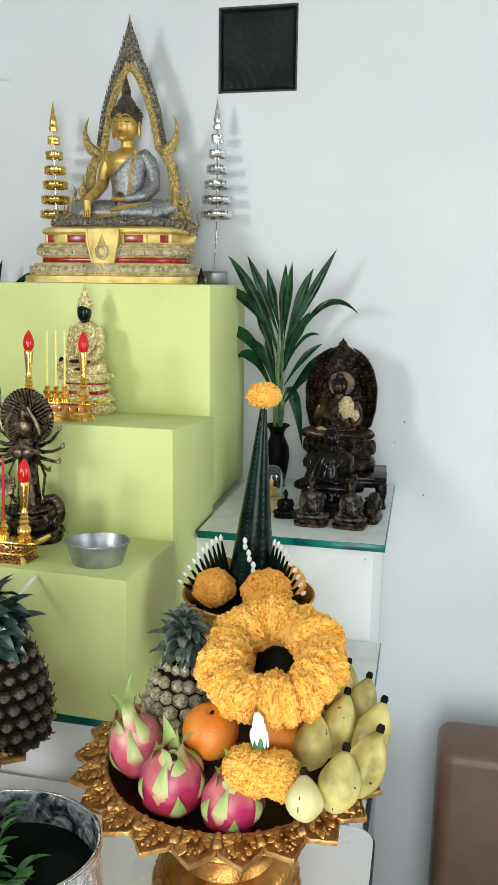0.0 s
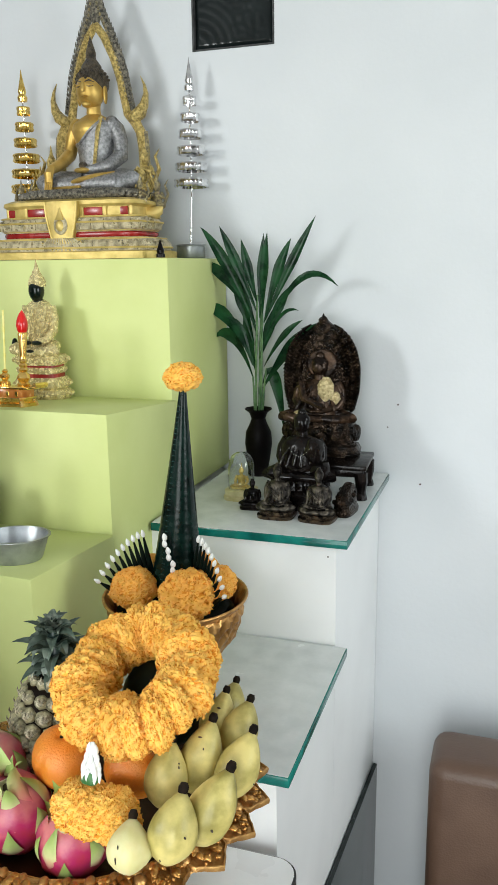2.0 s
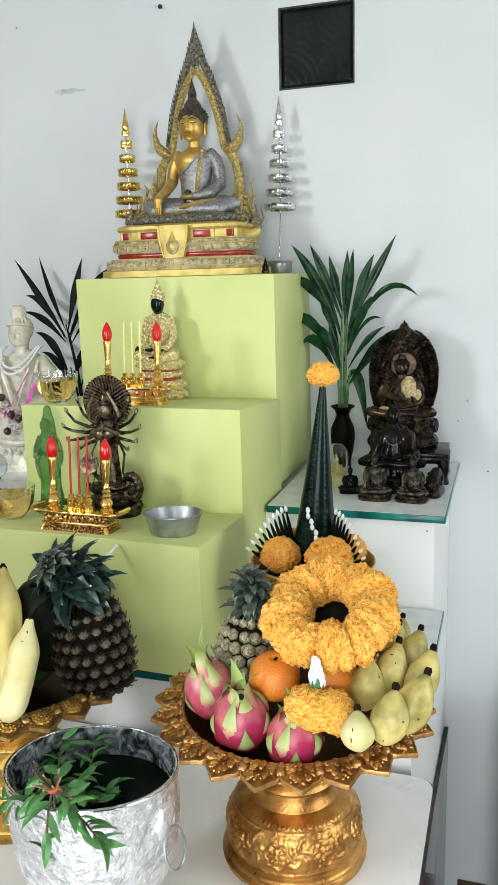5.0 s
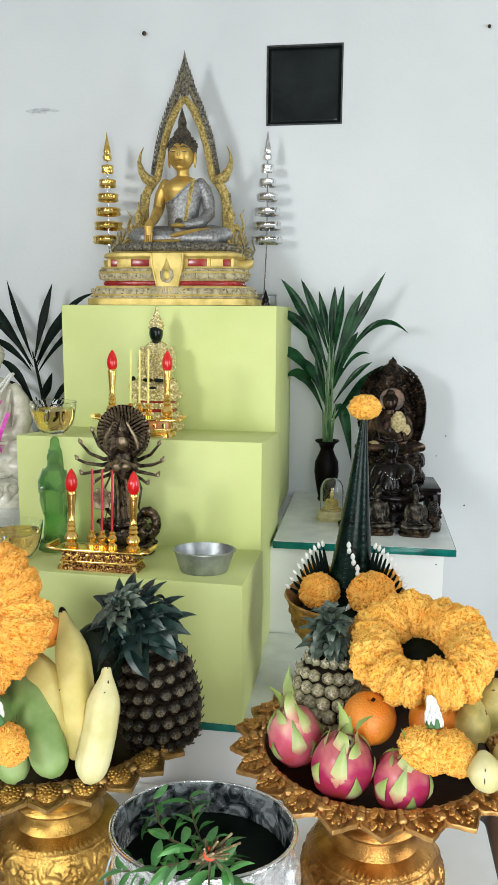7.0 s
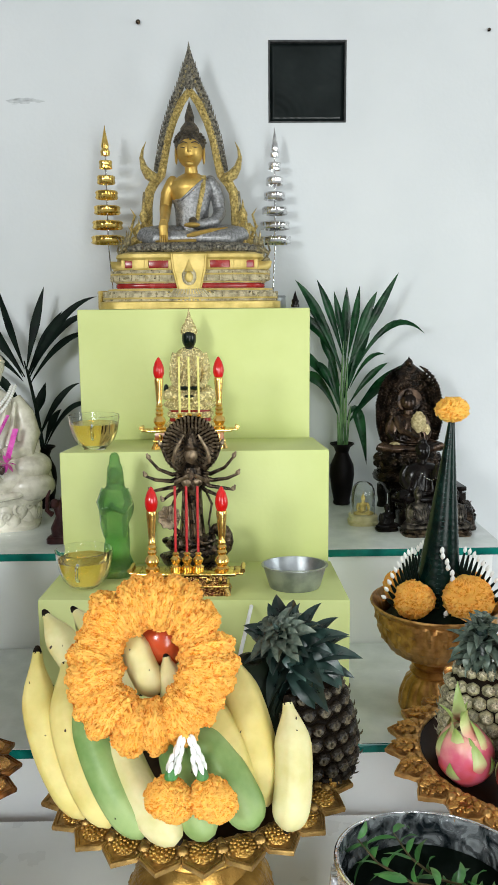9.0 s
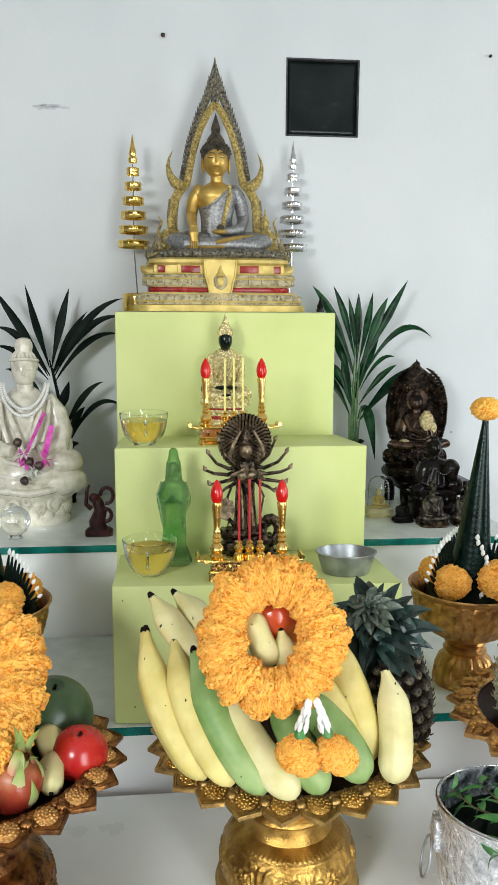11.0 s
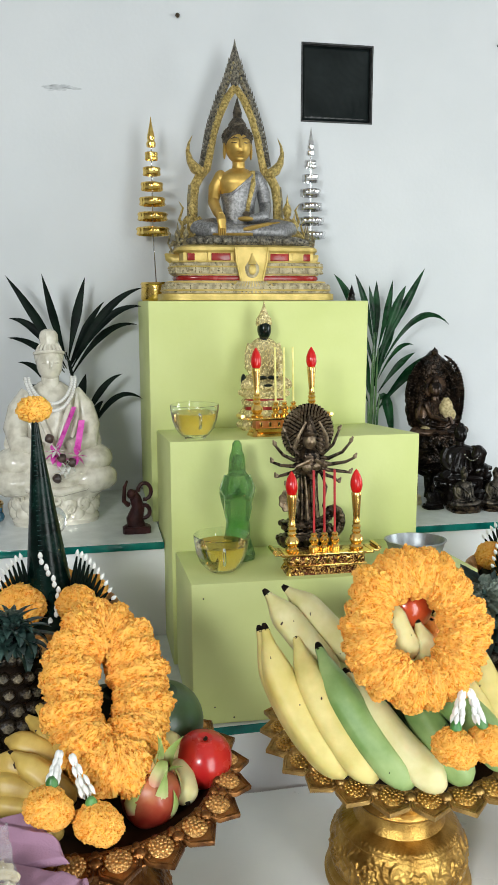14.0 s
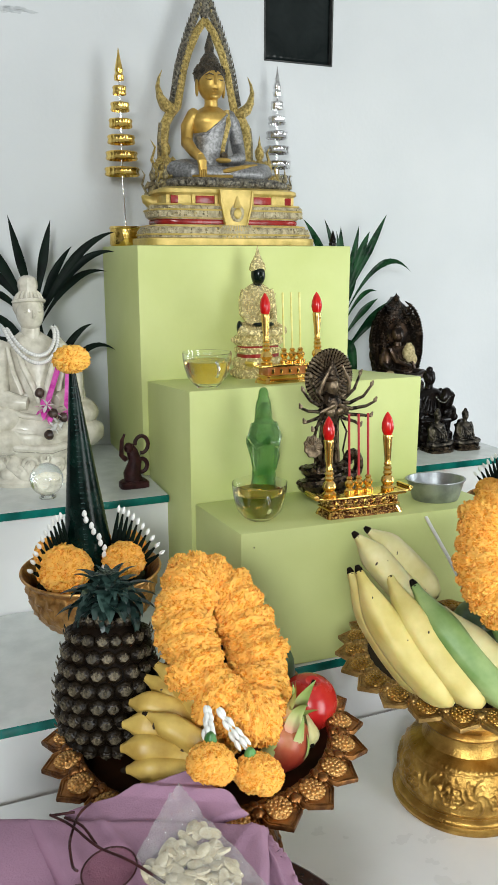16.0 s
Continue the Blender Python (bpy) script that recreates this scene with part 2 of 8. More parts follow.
def glass_shelf(x0, x1, y0, y1, top, label):
    ob = empty("glass_shelf", pose((x0 + x1) / 2, (y0 + y1) / 2, top - 0.011), label, "shelf", "glass shelves")
    w, d = x1 - x0, y1 - y0
    part("edge", Geo().box((0, 0, 0.0025), (w, d, 0.015), 0.0015), GLASS_EDGE, ob, "teal polished glass edge")
    part("top_surface", Geo().box((0, 0, 0.0107), (w - 0.004, d - 0.004, 0.0008)), SHELF_FILM, ob, "pale frosted glass surface")
    return ob


glass_shelf(0.279, 0.655, -0.487, -0.002, 1.0685, "pale glass shelf with teal edge, crowded with dark statues")
glass_shelf(-0.66, -0.2185, -0.487, -0.002, 1.0685, "pale glass shelf with teal edge under a white statue")
glass_shelf(-0.66, 0.655, -0.868, -0.472, 0.8605, "long pale glass shelf with teal edge on white base")

altar = empty("stepped_altar", pose(0, 0, 0.861), "pale green painted three-step altar stand on glass shelf", "altar stand")
# the two lower treads fall slightly towards the back
FALL_LOW, FALL_HIGH = 0.072, 0.0775
tread_low = lambda y: 1.1060 - FALL_LOW * (y + 0.867)
tread_high = lambda y: 1.2990 - FALL_HIGH * (y + 0.624)


def altar_step(x0, x1, y0, y1, z0, z1, fall=0.0, skew=0.0):
    g = Geo().box(((x0 + x1) / 2, (y0 + y1) / 2, (z0 + z1) / 2), (x1 - x0, y1 - y0, z1 - z0), 0.003)
    g.v = [(x, y + skew * (x - x0) * (y1 - y) / (y1 - y0), z - fall * (y - y0) * (z - z0) / (z1 - z0)) for x, y, z in g.v]
    part("step", g, GREEN, altar)


altar_step(-0.210, 0.277, -0.856, -0.626, 0.0, 0.245, FALL_LOW, -0.043)
altar_step(-0.217, 0.273, -0.624, -0.336, 0.0, 0.438, FALL_HIGH)
altar_step(-0.2295, 0.2645, -0.336, -0.004, 0.208, 0.6945)

table = empty("offering_table", pose(0, 0, FLOOR), "white laminate table with rounded corners and black edging", "table")


def rounded_plan(x0, x1, y0, y1, r, n=6):
    pts = []
    for cx, cy, a0 in ((x1 - r, y1 - r, 0), (x0 + r, y1 - r, 90), (x0 + r, y0 + r, 180), (x1 - r, y0 + r, 270)):
        pts += [(cx + r * math.cos(radians(a0 + 90 * i / n)), cy + r * math.sin(radians(a0 + 90 * i / n))) for i in range(n + 1)]
    return pts


TZ = 0.742
part("tabletop", Geo().slab(rounded_plan(-0.85, 0.672, -1.62, -0.878, 0.03), TZ - FLOOR - 0.022, TZ - FLOOR), TABLE_TOP, table)
part("edging", Geo().slab(rounded_plan(-0.853, 0.675, -1.623, -0.875, 0.033), TZ - FLOOR - 0.026, TZ - FLOOR - 0.002), BLACK_EDGE, table, "black rubber edging")
for lx in (-0.78, 0.60):
    for ly in (-1.55, -0.95):
        part("leg", Geo().lathe([(0.016, 0), (0.016, TZ - FLOOR - 0.026)], 14, m=Matrix.Translation((lx, ly, 0))), BLACK_EDGE, table)

leaning = Geo()
leaning.rings([[(x, y, z) for y, z in ((-0.005, FLOOR), (-0.005, 0.317), (-0.86, 0.47), (-0.86, FLOOR))] for x in (0.634, 0.644)])
solid("leaning_glass", leaning, DARK_GLASS, Matrix(), "dark tinted sheet of glass leaning beside the white base", "glass sheet", smooth=0)

sofa = empty("sofa", pose(0.79, -0.09, FLOOR), "brown leather sofa end standing near the wall", "sofa")
part("backrest", Geo().box((0.6, -0.10, 0.415), (1.2, 0.16, 0.73), 0.035, steps=4), LEATHER, sofa)
part("base", Geo().box((0.6, -0.10, 0.03), (1.18, 0.15, 0.06), 0.01), BLACK_EDGE, sofa)

# glass block in the wall
BLOCK = mottled("dark_moulded_glass", (0.006, 0.009, 0.009), (0.014, 0.019, 0.019), 8.0, 0.20, spec=0.22)
MORTAR = mottled("grey_mortar", (0.02, 0.021, 0.021), (0.07, 0.073, 0.073), 60.0, 0.8, bump=0.3, bump_scale=300)

# ---- things ----
# more materials
GOLD = mottled("polished_gold", (0.72, 0.42, 0.09), (0.95, 0.66, 0.22), 18.0, 0.24, 1.0, bump=0.12, bump_scale=90)
OLD_GOLD = mottled("worn_gold_paint", (0.42, 0.26, 0.06), (0.80, 0.58, 0.20), 45.0, 0.38, 0.75, bump=0.35, bump_scale=160)
SKIN_GOLD = mottled("satin_gold", (0.44, 0.28, 0.065), (0.68, 0.46, 0.13), 30.0, 0.42, 0.72, bump=0.10, bump_scale=150)
PALE_GOLD = mottled("pale_gold_leaf", (0.46, 0.34, 0.085), (0.70, 0.53, 0.18), 34.0, 0.44, 0.38, bump=0.2, bump_scale=220)
GREY_GOLD = mottled("grey_and_gold_mosaic", (0.12, 0.105, 0.075), (0.46, 0.38, 0.19), 160.0, 0.36, 0.6, bump=0.5, bump_scale=420, kind="cells")
CREAM_MOSAIC = mottled("cream_mosaic_plaster", (0.26, 0.215, 0.13), (0.62, 0.54, 0.35), 70.0, 0.5, 0.12, bump=0.8, bump_scale=320, kind="cells", contrast=(0.32, 0.58))
ARCH_GOLD = mottled("textured_gold_arch", (0.28, 0.20, 0.055), (0.74, 0.57, 0.21), 170.0, 0.38, 0.6, bump=0.6, bump_scale=420, kind="cells")
PEWTER = mottled("silver_mosaic_robe", (0.17, 0.17, 0.172), (0.36, 0.36, 0.362), 170.0, 0.36, 0.62, bump=0.2, bump_scale=520, kind="cells")
ARCH_SILVER = mottled("tarnished_silver_flames", (0.05, 0.048, 0.044), (0.34, 0.31, 0.24), 190.0, 0.36, 0.7, bump=0.6, bump_scale=420, kind="cells")
HAIR = mottled("dark_bronze_hair", (0.05, 0.045, 0.04), (0.16, 0.13, 0.09), 120.0, 0.4, 0.7, bump=0.9, bump_scale=330, kind="cells")
RED_PANEL = mottled("red_glass_panel", (0.20, 0.008, 0.008), (0.34, 0.02, 0.015), 40.0, 0.25)
SILVER = mottled("bright_silver", (0.60, 0.60, 0.61), (0.90, 0.90, 0.90), 60.0, 0.16, 1.0, bump=0.30, bump_scale=110, rough_var=0.06)
BRIGHT_GOLD = mottled("bright_foil_gold", (0.78, 0.50, 0.10), (0.96, 0.70, 0.22), 60.0, 0.18, 1.0, bump=0.26, bump_scale=110, rough_var=0.06)
TRAY_GOLD = mottled("antique_gold_relief", (0.34, 0.165, 0.05), (0.66, 0.38, 0.13), 70.0, 0.38, 0.75, bump=0.3, bump_scale=220)
TRAY_RELIEF = mottled("embossed_gold_relief", (0.33, 0.145, 0.034), (0.66, 0.355, 0.10), 34.0, 0.32, 0.88, bump=0.25, bump_scale=340)
BOWL_GOLD = mottled("brown_gold_embossing", (0.34, 0.16, 0.045), (0.62, 0.34, 0.11), 60.0, 0.34, 0.8, bump=0.3, bump_scale=150)
TRAY_YELLOW = mottled("yellow_gold_relief", (0.29, 0.155, 0.032), (0.62, 0.385, 0.10), 34.0, 0.33, 0.90, bump=0.25, bump_scale=340)
RIM_YELLOW = mottled("yellow_gold_rim", (0.20, 0.11, 0.032), (0.52, 0.325, 0.105), 70.0, 0.38, 0.75, bump=0.3, bump_scale=220)
TRAY_DARK = mottled("brown_gold_relief", (0.05, 0.016, 0.007), (0.36, 0.155, 0.045), 52.0, 0.34, 0.82, bump=0.4, bump_scale=170)
TRAY_SHADE = mottled("tray_inside_shade", (0.016, 0.006, 0.003), (0.045, 0.018, 0.008), 30.0, 0.45, 0.1, spec=0.1)
BRONZE = mottled("dark_bronze", (0.012, 0.009, 0.007), (0.15, 0.105, 0.066), 90.0, 0.28, 0.85, bump=0.4, bump_scale=240, contrast=(0.38, 0.72))
FAN_BRONZE = mottled("pale_bronze_hands", (0.09, 0.062, 0.038), (0.33, 0.25, 0.16), 120.0, 0.36, 0.7, bump=0.3, bump_scale=240)
BLACK_WOOD = mottled("black_lacquer_wood", (0.002, 0.0015, 0.0015), (0.009, 0.006, 0.005), 40.0, 0.20, bump=0.15, spec=0.18)
GUNMETAL = mottled("grey_brown_bronze", (0.010, 0.008, 0.0065), (0.20, 0.17, 0.13), 80.0, 0.30, 0.8, bump=0.5, bump_scale=240, contrast=(0.44, 0.78))
RESIN = mottled("dark_brown_resin", (0.003, 0.002, 0.0012), (0.060, 0.038, 0.024), 60.0, 0.22, 0.65, bump=0.5, bump_scale=210, kind="cells", spec=0.25, contrast=(0.42, 0.75))
RESIN_SKIN = mottled("brown_resin_figure", (0.008, 0.0045, 0.003), (0.085, 0.048, 0.027), 40.0, 0.26, 0.5, bump=0.25, spec=0.3, contrast=(0.40, 0.72))
GOLD_LEAF = mottled("flaking_gold_leaf", (0.40, 0.31, 0.14), (0.78, 0.66, 0.38), 160.0, 0.45, 0.45, bump=1.0, bump_scale=420)
GLITTER = mottled("glittering_pale_gold", (0.50, 0.385, 0.13), (0.94, 0.81, 0.44), 190.0, 0.26, 0.5, bump=0.7, bump_scale=420, kind="cells", contrast=(0.30, 0.62))
IVORY = mottled("ivory_white_glaze", (0.49, 0.455, 0.365), (0.67, 0.635, 0.535), 45.0, 0.24, bump=0.25, bump_scale=70, coat=0.2, contrast=(0.30, 0.55))
PEARL = mottled("white_pearl", (0.62, 0.61, 0.58), (0.76, 0.75, 0.72), 90.0, 0.2, coat=0.3)
PINK = mottled("magenta_ribbon", (0.62, 0.05, 0.38), (0.82, 0.16, 0.58), 60.0, 0.3, sub=0.0)
DARK_BEAD = mottled("dark_brown_bead", (0.02, 0.01, 0.008), (0.07, 0.04, 0.03), 60.0, 0.35)
DARK_RED_WOOD = mottled("dark_red_carved_wood", (0.02, 0.006, 0.007), (0.055, 0.018, 0.018), 60.0, 0.38, bump=0.4, bump_scale=200, spec=0.18)
JADE = mottled("green_jade_glass", (0.09, 0.30, 0.06), (0.34, 0.56, 0.22), 22.0, 0.16, sub=0.0, bump=0.7, bump_scale=120)
JADE.node_tree.nodes["Principled BSDF"].inputs["Transmission Weight"].default_value = 0.72
JADE.node_tree.nodes["Principled BSDF"].inputs["IOR"].default_value = 1.25
WAX_RED = mottled("red_plastic_flame", (0.52, 0.004, 0.004), (0.62, 0.010, 0.008), 40.0, 0.2, coat=0.2)
STICK_RED = mottled("red_incense", (0.40, 0.008, 0.012), (0.52, 0.015, 0.02), 80.0, 0.45)
STICK_YELLOW = mottled("yellow_incense", (0.72, 0.66, 0.16), (0.82, 0.76, 0.28), 80.0, 0.45)
TIN = mottled("spun_aluminium", (0.27, 0.29, 0.30), (0.42, 0.44, 0.45), 40.0, 0.40, 0.85, bump=0.08, bump_scale=200)
BLACK_FACE = mottled("glossy_black_green", (0.001, 0.0015, 0.0012), (0.003, 0.010, 0.006), 30.0, 0.16, spec=0.35)
VASE_BLACK = mottled("matt_black_ceramic", (0.002, 0.0015, 0.0015), (0.006, 0.004, 0.004), 30.0, 0.45, spec=0.08)
LEAF_DARK = mottled("dark_green_leaf", (0.002, 0.015, 0.006), (0.011, 0.062, 0.020), 28.0, 0.28, bump=0.12, bump_scale=90, spec=0.14)
LEAF_BLACK = mottled("very_dark_leaf", (0.002, 0.005, 0.004), (0.006, 0.014, 0.009), 28.0, 0.5, spec=0.1, bump=0.12)
STALK = mottled("pale_green_stalk", (0.03, 0.10, 0.03), (0.15, 0.28, 0.11), 40.0, 0.4)
SPRIG = mottled("fresh_green_leaf", (0.03, 0.14, 0.03), (0.11, 0.30, 0.08), 30.0, 0.42, bump=0.1, random_value=0.35)
TWIG = mottled("brown_twig", (0.05, 0.045, 0.02), (0.12, 0.09, 0.04), 60.0, 0.6)
CONE_LEAF = mottled("wrapped_banana_leaf", (0.0005, 0.0035, 0.0026), (0.0018, 0.014, 0.010), 40.0, 0.24, bump=0.06, spec=0.20)
SPIKE = mottled("rolled_leaf_spike", (0.0015, 0.004, 0.003), (0.004, 0.010, 0.006), 50.0, 0.5, spec=0.1)
BUD = mottled("white_flower_bud", (0.74, 0.74, 0.70), (0.88, 0.88, 0.85), 60.0, 0.5)
MARI = mottled("orange_marigold", (0.88, 0.42, 0.078), (0.91, 0.475, 0.108), 40.0, 0.9, random_value=0.05, sub=0.15, spec=0.2)
MARI_Y = mottled("yellow_marigold", (0.90, 0.47, 0.085), (0.93, 0.54, 0.130), 40.0, 0.9, random_value=0.04, sub=0.15, spec=0.2)
# deeper orange that puts the shade of the blossom folds into the colour
MARI_FOLD_SHADE = mottled("fold_shade_orange", (0.72, 0.26, 0.022), (0.86, 0.38, 0.055), 60.0, 0.9, sub=0.1, spec=0.1)
BANANA = mottled("ripe_banana_skin", (0.54, 0.44, 0.12), (0.70, 0.59, 0.22), 22.0, 0.52, bump=0.10, bump_scale=120, sub=0.1, contrast=(0.3, 0.6))
BANANA_PALE = mottled("pale_banana_skin", (0.58, 0.52, 0.22), (0.72, 0.66, 0.36), 26.0, 0.52, bump=0.10, bump_scale=120, sub=0.1)
BANANA_DEEP = mottled("deep_yellow_banana_skin", (0.40, 0.25, 0.05), (0.62, 0.44, 0.11), 30.0, 0.42, bump=0.08, bump_scale=120)
# olive skin mottling, darkened to hold the shading between the fat bananas
BANANA_FAT = mottled("shaded_yellow_olive_banana_skin", (0.27, 0.23, 0.055), (0.66, 0.55, 0.19), 34.0, 0.45, bump=0.08, bump_scale=120, contrast=(0.32, 0.62), detail=8.0)
BANANA_GREEN = mottled("green_banana_skin", (0.15, 0.27, 0.07), (0.33, 0.44, 0.17), 18.0, 0.5, bump=0.06, bump_scale=120)
BANANA_TIP = mottled("black_banana_tip", (0.004, 0.003, 0.002), (0.020, 0.013, 0.008), 70.0, 0.8, bump=0.5, spec=0.1)
FLECK = mottled("brown_bruise", (0.025, 0.016, 0.008), (0.06, 0.035, 0.018), 70.0, 0.6)
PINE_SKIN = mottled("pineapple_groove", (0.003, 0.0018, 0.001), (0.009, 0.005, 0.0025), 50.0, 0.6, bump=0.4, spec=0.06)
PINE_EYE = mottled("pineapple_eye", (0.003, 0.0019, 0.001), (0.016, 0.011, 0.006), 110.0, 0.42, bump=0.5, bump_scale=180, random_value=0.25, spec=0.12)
EYE_TIP = mottled("reddish_brown_bract", (0.008, 0.005, 0.003), (0.060, 0.042, 0.024), 190.0, 0.45, bump=0.4, random_value=0.35)
EYE_CENTRE = mottled("tan_eye_centre", (0.022, 0.017, 0.010), (0.17, 0.14, 0.085), 300.0, 0.62, bump=0.4, random_value=0.4)
EYE_TIP_PALE = mottled("cream_eye_centre", (0.10, 0.088, 0.05), (0.60, 0.54, 0.38), 300.0, 0.6, bump=0.4, random_value=0.2)
PINE_PALE = mottled("pale_pineapple_eye", (0.05, 0.045, 0.022), (0.34, 0.31, 0.18), 110.0, 0.45, bump=0.5, bump_scale=180, random_value=0.25)
PINE_LEAF = mottled("pineapple_crown_leaf", (0.003, 0.012, 0.010), (0.040, 0.078, 0.066), 50.0, 0.30, random_value=0.35)
PALE_BRACT = mottled("greenish_cream_bract", (0.12, 0.11, 0.06), (0.52, 0.47, 0.30), 140.0, 0.45, bump=0.4, random_value=0.2)
PINE_GREY = mottled("grey_green_crown_leaf", (0.035, 0.060, 0.045), (0.15, 0.19, 0.145), 40.0, 0.4, random_value=0.35)
PINE_HEART = mottled("pale_crown_heart_leaf", (0.06, 0.09, 0.068), (0.27, 0.30, 0.235), 60.0, 0.4, random_value=0.25)


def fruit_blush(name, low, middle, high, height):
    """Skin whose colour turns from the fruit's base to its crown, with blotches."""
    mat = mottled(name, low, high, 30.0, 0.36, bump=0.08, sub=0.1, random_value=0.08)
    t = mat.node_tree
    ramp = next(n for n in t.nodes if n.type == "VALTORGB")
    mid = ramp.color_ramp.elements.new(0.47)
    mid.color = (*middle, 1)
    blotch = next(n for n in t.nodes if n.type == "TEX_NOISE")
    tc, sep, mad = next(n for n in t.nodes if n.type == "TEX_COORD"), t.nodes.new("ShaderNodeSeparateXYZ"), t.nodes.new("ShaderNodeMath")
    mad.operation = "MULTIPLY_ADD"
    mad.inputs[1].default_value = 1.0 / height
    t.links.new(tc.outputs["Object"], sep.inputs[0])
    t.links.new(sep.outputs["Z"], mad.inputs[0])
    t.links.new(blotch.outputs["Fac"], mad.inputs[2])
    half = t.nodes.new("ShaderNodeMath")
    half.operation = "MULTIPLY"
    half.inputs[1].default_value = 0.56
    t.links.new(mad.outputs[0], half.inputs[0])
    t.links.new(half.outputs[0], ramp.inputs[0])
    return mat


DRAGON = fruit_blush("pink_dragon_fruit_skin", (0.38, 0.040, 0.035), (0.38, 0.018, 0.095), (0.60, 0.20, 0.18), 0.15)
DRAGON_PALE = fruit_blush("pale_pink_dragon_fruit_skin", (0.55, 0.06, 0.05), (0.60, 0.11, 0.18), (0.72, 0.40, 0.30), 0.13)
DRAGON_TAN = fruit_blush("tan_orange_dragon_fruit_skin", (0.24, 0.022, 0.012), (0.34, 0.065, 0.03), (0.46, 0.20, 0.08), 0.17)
def scale_skin():
    """Fleshy scales, pink at the root and green towards the tip."""
    mat = mottled("pink_to_green_scale", (0.5, 0.5, 0.5), (0.5, 0.5, 0.5), 60.0, 0.4, random_value=0.10, bump=0.06)
    t = mat.node_tree
    ramp, tc, blotch = next(n for n in t.nodes if n.type == "VALTORGB"), next(n for n in t.nodes if n.type == "TEX_COORD"), next(n for n in t.nodes if n.type == "TEX_NOISE")
    sep, mad = t.nodes.new("ShaderNodeSeparateXYZ"), t.nodes.new("ShaderNodeMath")
    mad.operation = "MULTIPLY_ADD"
    mad.inputs[1].default_value = 0.3
    t.links.new(tc.outputs["Generated"], sep.inputs[0])
    t.links.new(blotch.outputs["Fac"], mad.inputs[0])
    t.links.new(sep.outputs["Z"], mad.inputs[2])
    t.links.new(mad.outputs[0], ramp.inputs[0])
    e = ramp.color_ramp.elements
    e[0].position, e[0].color, e[1].position, e[1].color = 0.12, (0.50, 0.07, 0.11, 1), 1.0, (0.24, 0.33, 0.08, 1)
    for at, colour in ((0.36, (0.60, 0.30, 0.20, 1)), (0.55, (0.55, 0.55, 0.26, 1)), (0.78, (0.36, 0.46, 0.15, 1))):
        e.new(at).color = colour
    return mat


SCALE_SKIN = scale_skin()
ORANGE = mottled("orange_peel", (0.74, 0.22, 0.02), (0.82, 0.30, 0.04), 20.0, 0.36, bump=0.35, bump_scale=380, sub=0.1)
APPLE = mottled("red_apple_skin", (0.40, 0.012, 0.012), (0.58, 0.035, 0.02), 24.0, 0.28, coat=0.1)
TOMATO = mottled("orange_red_fruit_skin", (0.42, 0.05, 0.015), (0.56, 0.10, 0.03), 20.0, 0.2, coat=0.3)
MANGO = mottled("dark_green_fruit_skin", (0.025, 0.055, 0.022), (0.07, 0.12, 0.05), 20.0, 0.35)
CLEAR = glassy("clear_glass", (0.96, 0.98, 0.97))
TEA = glassy("golden_tea", (0.98, 0.66, 0.20), 0.02, 1.33)
SILVER_BOWL = mottled("embossed_silver", (0.50, 0.51, 0.53), (0.94, 0.94, 0.95), 90.0, 0.24, 0.72, bump=1.0, bump_scale=170, contrast=(0.30, 0.60))
BOWL_IN = mottled("tarnished_silver_inside", (0.015, 0.024, 0.028), (0.62, 0.66, 0.68), 46.0, 0.26, 0.50, bump=0.7, bump_scale=110, contrast=(0.38, 0.78), detail=8.0, distort=1.5)
WATER = mottled("dark_water", (0.003, 0.006, 0.004), (0.007, 0.012, 0.008), 12.0, 0.12, spec=0.03)
CLOTH = mottled("mauve_cotton", (0.30, 0.165, 0.24), (0.37, 0.205, 0.295), 14.0, 0.85, bump=0.25, bump_scale=500)
SEEDS = mottled("cream_seed", (0.46, 0.39, 0.25), (0.66, 0.59, 0.42), 80.0, 0.5, random_value=0.15)
RIM_BROWN = mottled("dark_lacquer_rim", (0.02, 0.008, 0.005), (0.06, 0.025, 0.014), 30.0, 0.25)


# ---- setting details ----
def glass_block():
    ob = empty("window_1", pose((GBX0 + GBX1) / 2, 0.0, GBZ0), "dark moulded glass block set in the wall", "")
    ob["kind"] = "structure"
    w = GBX1 - GBX0
    n = 56
    rows = []
    for i in range(n + 1):
        row = []
        for j in range(n + 1):
            u, v = i / n, j / n
            x, z = (u - 0.5) * (w - 0.008), 0.004 + v * (w - 0.008)
            edge = min(u, v, 1 - u, 1 - v)
            if (u - 0.5) * (v - 0.5) > 0:
                cx, cz = (1.0, 1.0) if u > 0.5 else (0.0, 0.0)
                d = 0.00026 * math.sin(math.hypot(u - cx, v - cz) * 62 + 1.5 * noise.noise(Vector((u * 3, v * 3, 1))))
            else:
                d = 0.0007 * noise.noise(Vector((u * 16, v * 16, 2.0)))
            y = 0.012 - 0.006 * min(1, edge / 0.04) + d * min(1, edge / 0.07)
            row.append((x, y, z))
        rows.append(row)
    part("pane", Geo().rings(rows, closed=False), BLOCK, ob, "dark wavy glass", 60)
    part("back_pane", Geo().box((0, 0.055, w / 2), (w - 0.012, 0.06, w - 0.012)), BLOCK, ob, "", 0)
    g = Geo()
    for dx, dz, sx, sz in ((0, 0.002, w, 0.004), (0, w - 0.002, w, 0.004), (-w / 2 + 0.002, w / 2, 0.004, w - 0.008), (w / 2 - 0.002, w / 2, 0.004, w - 0.008)):
        g.box((dx, 0.03, dz), (sx, 0.062, sz))
    part("joint", g, MORTAR, ob, "grey mortar joint", 0)


glass_block()


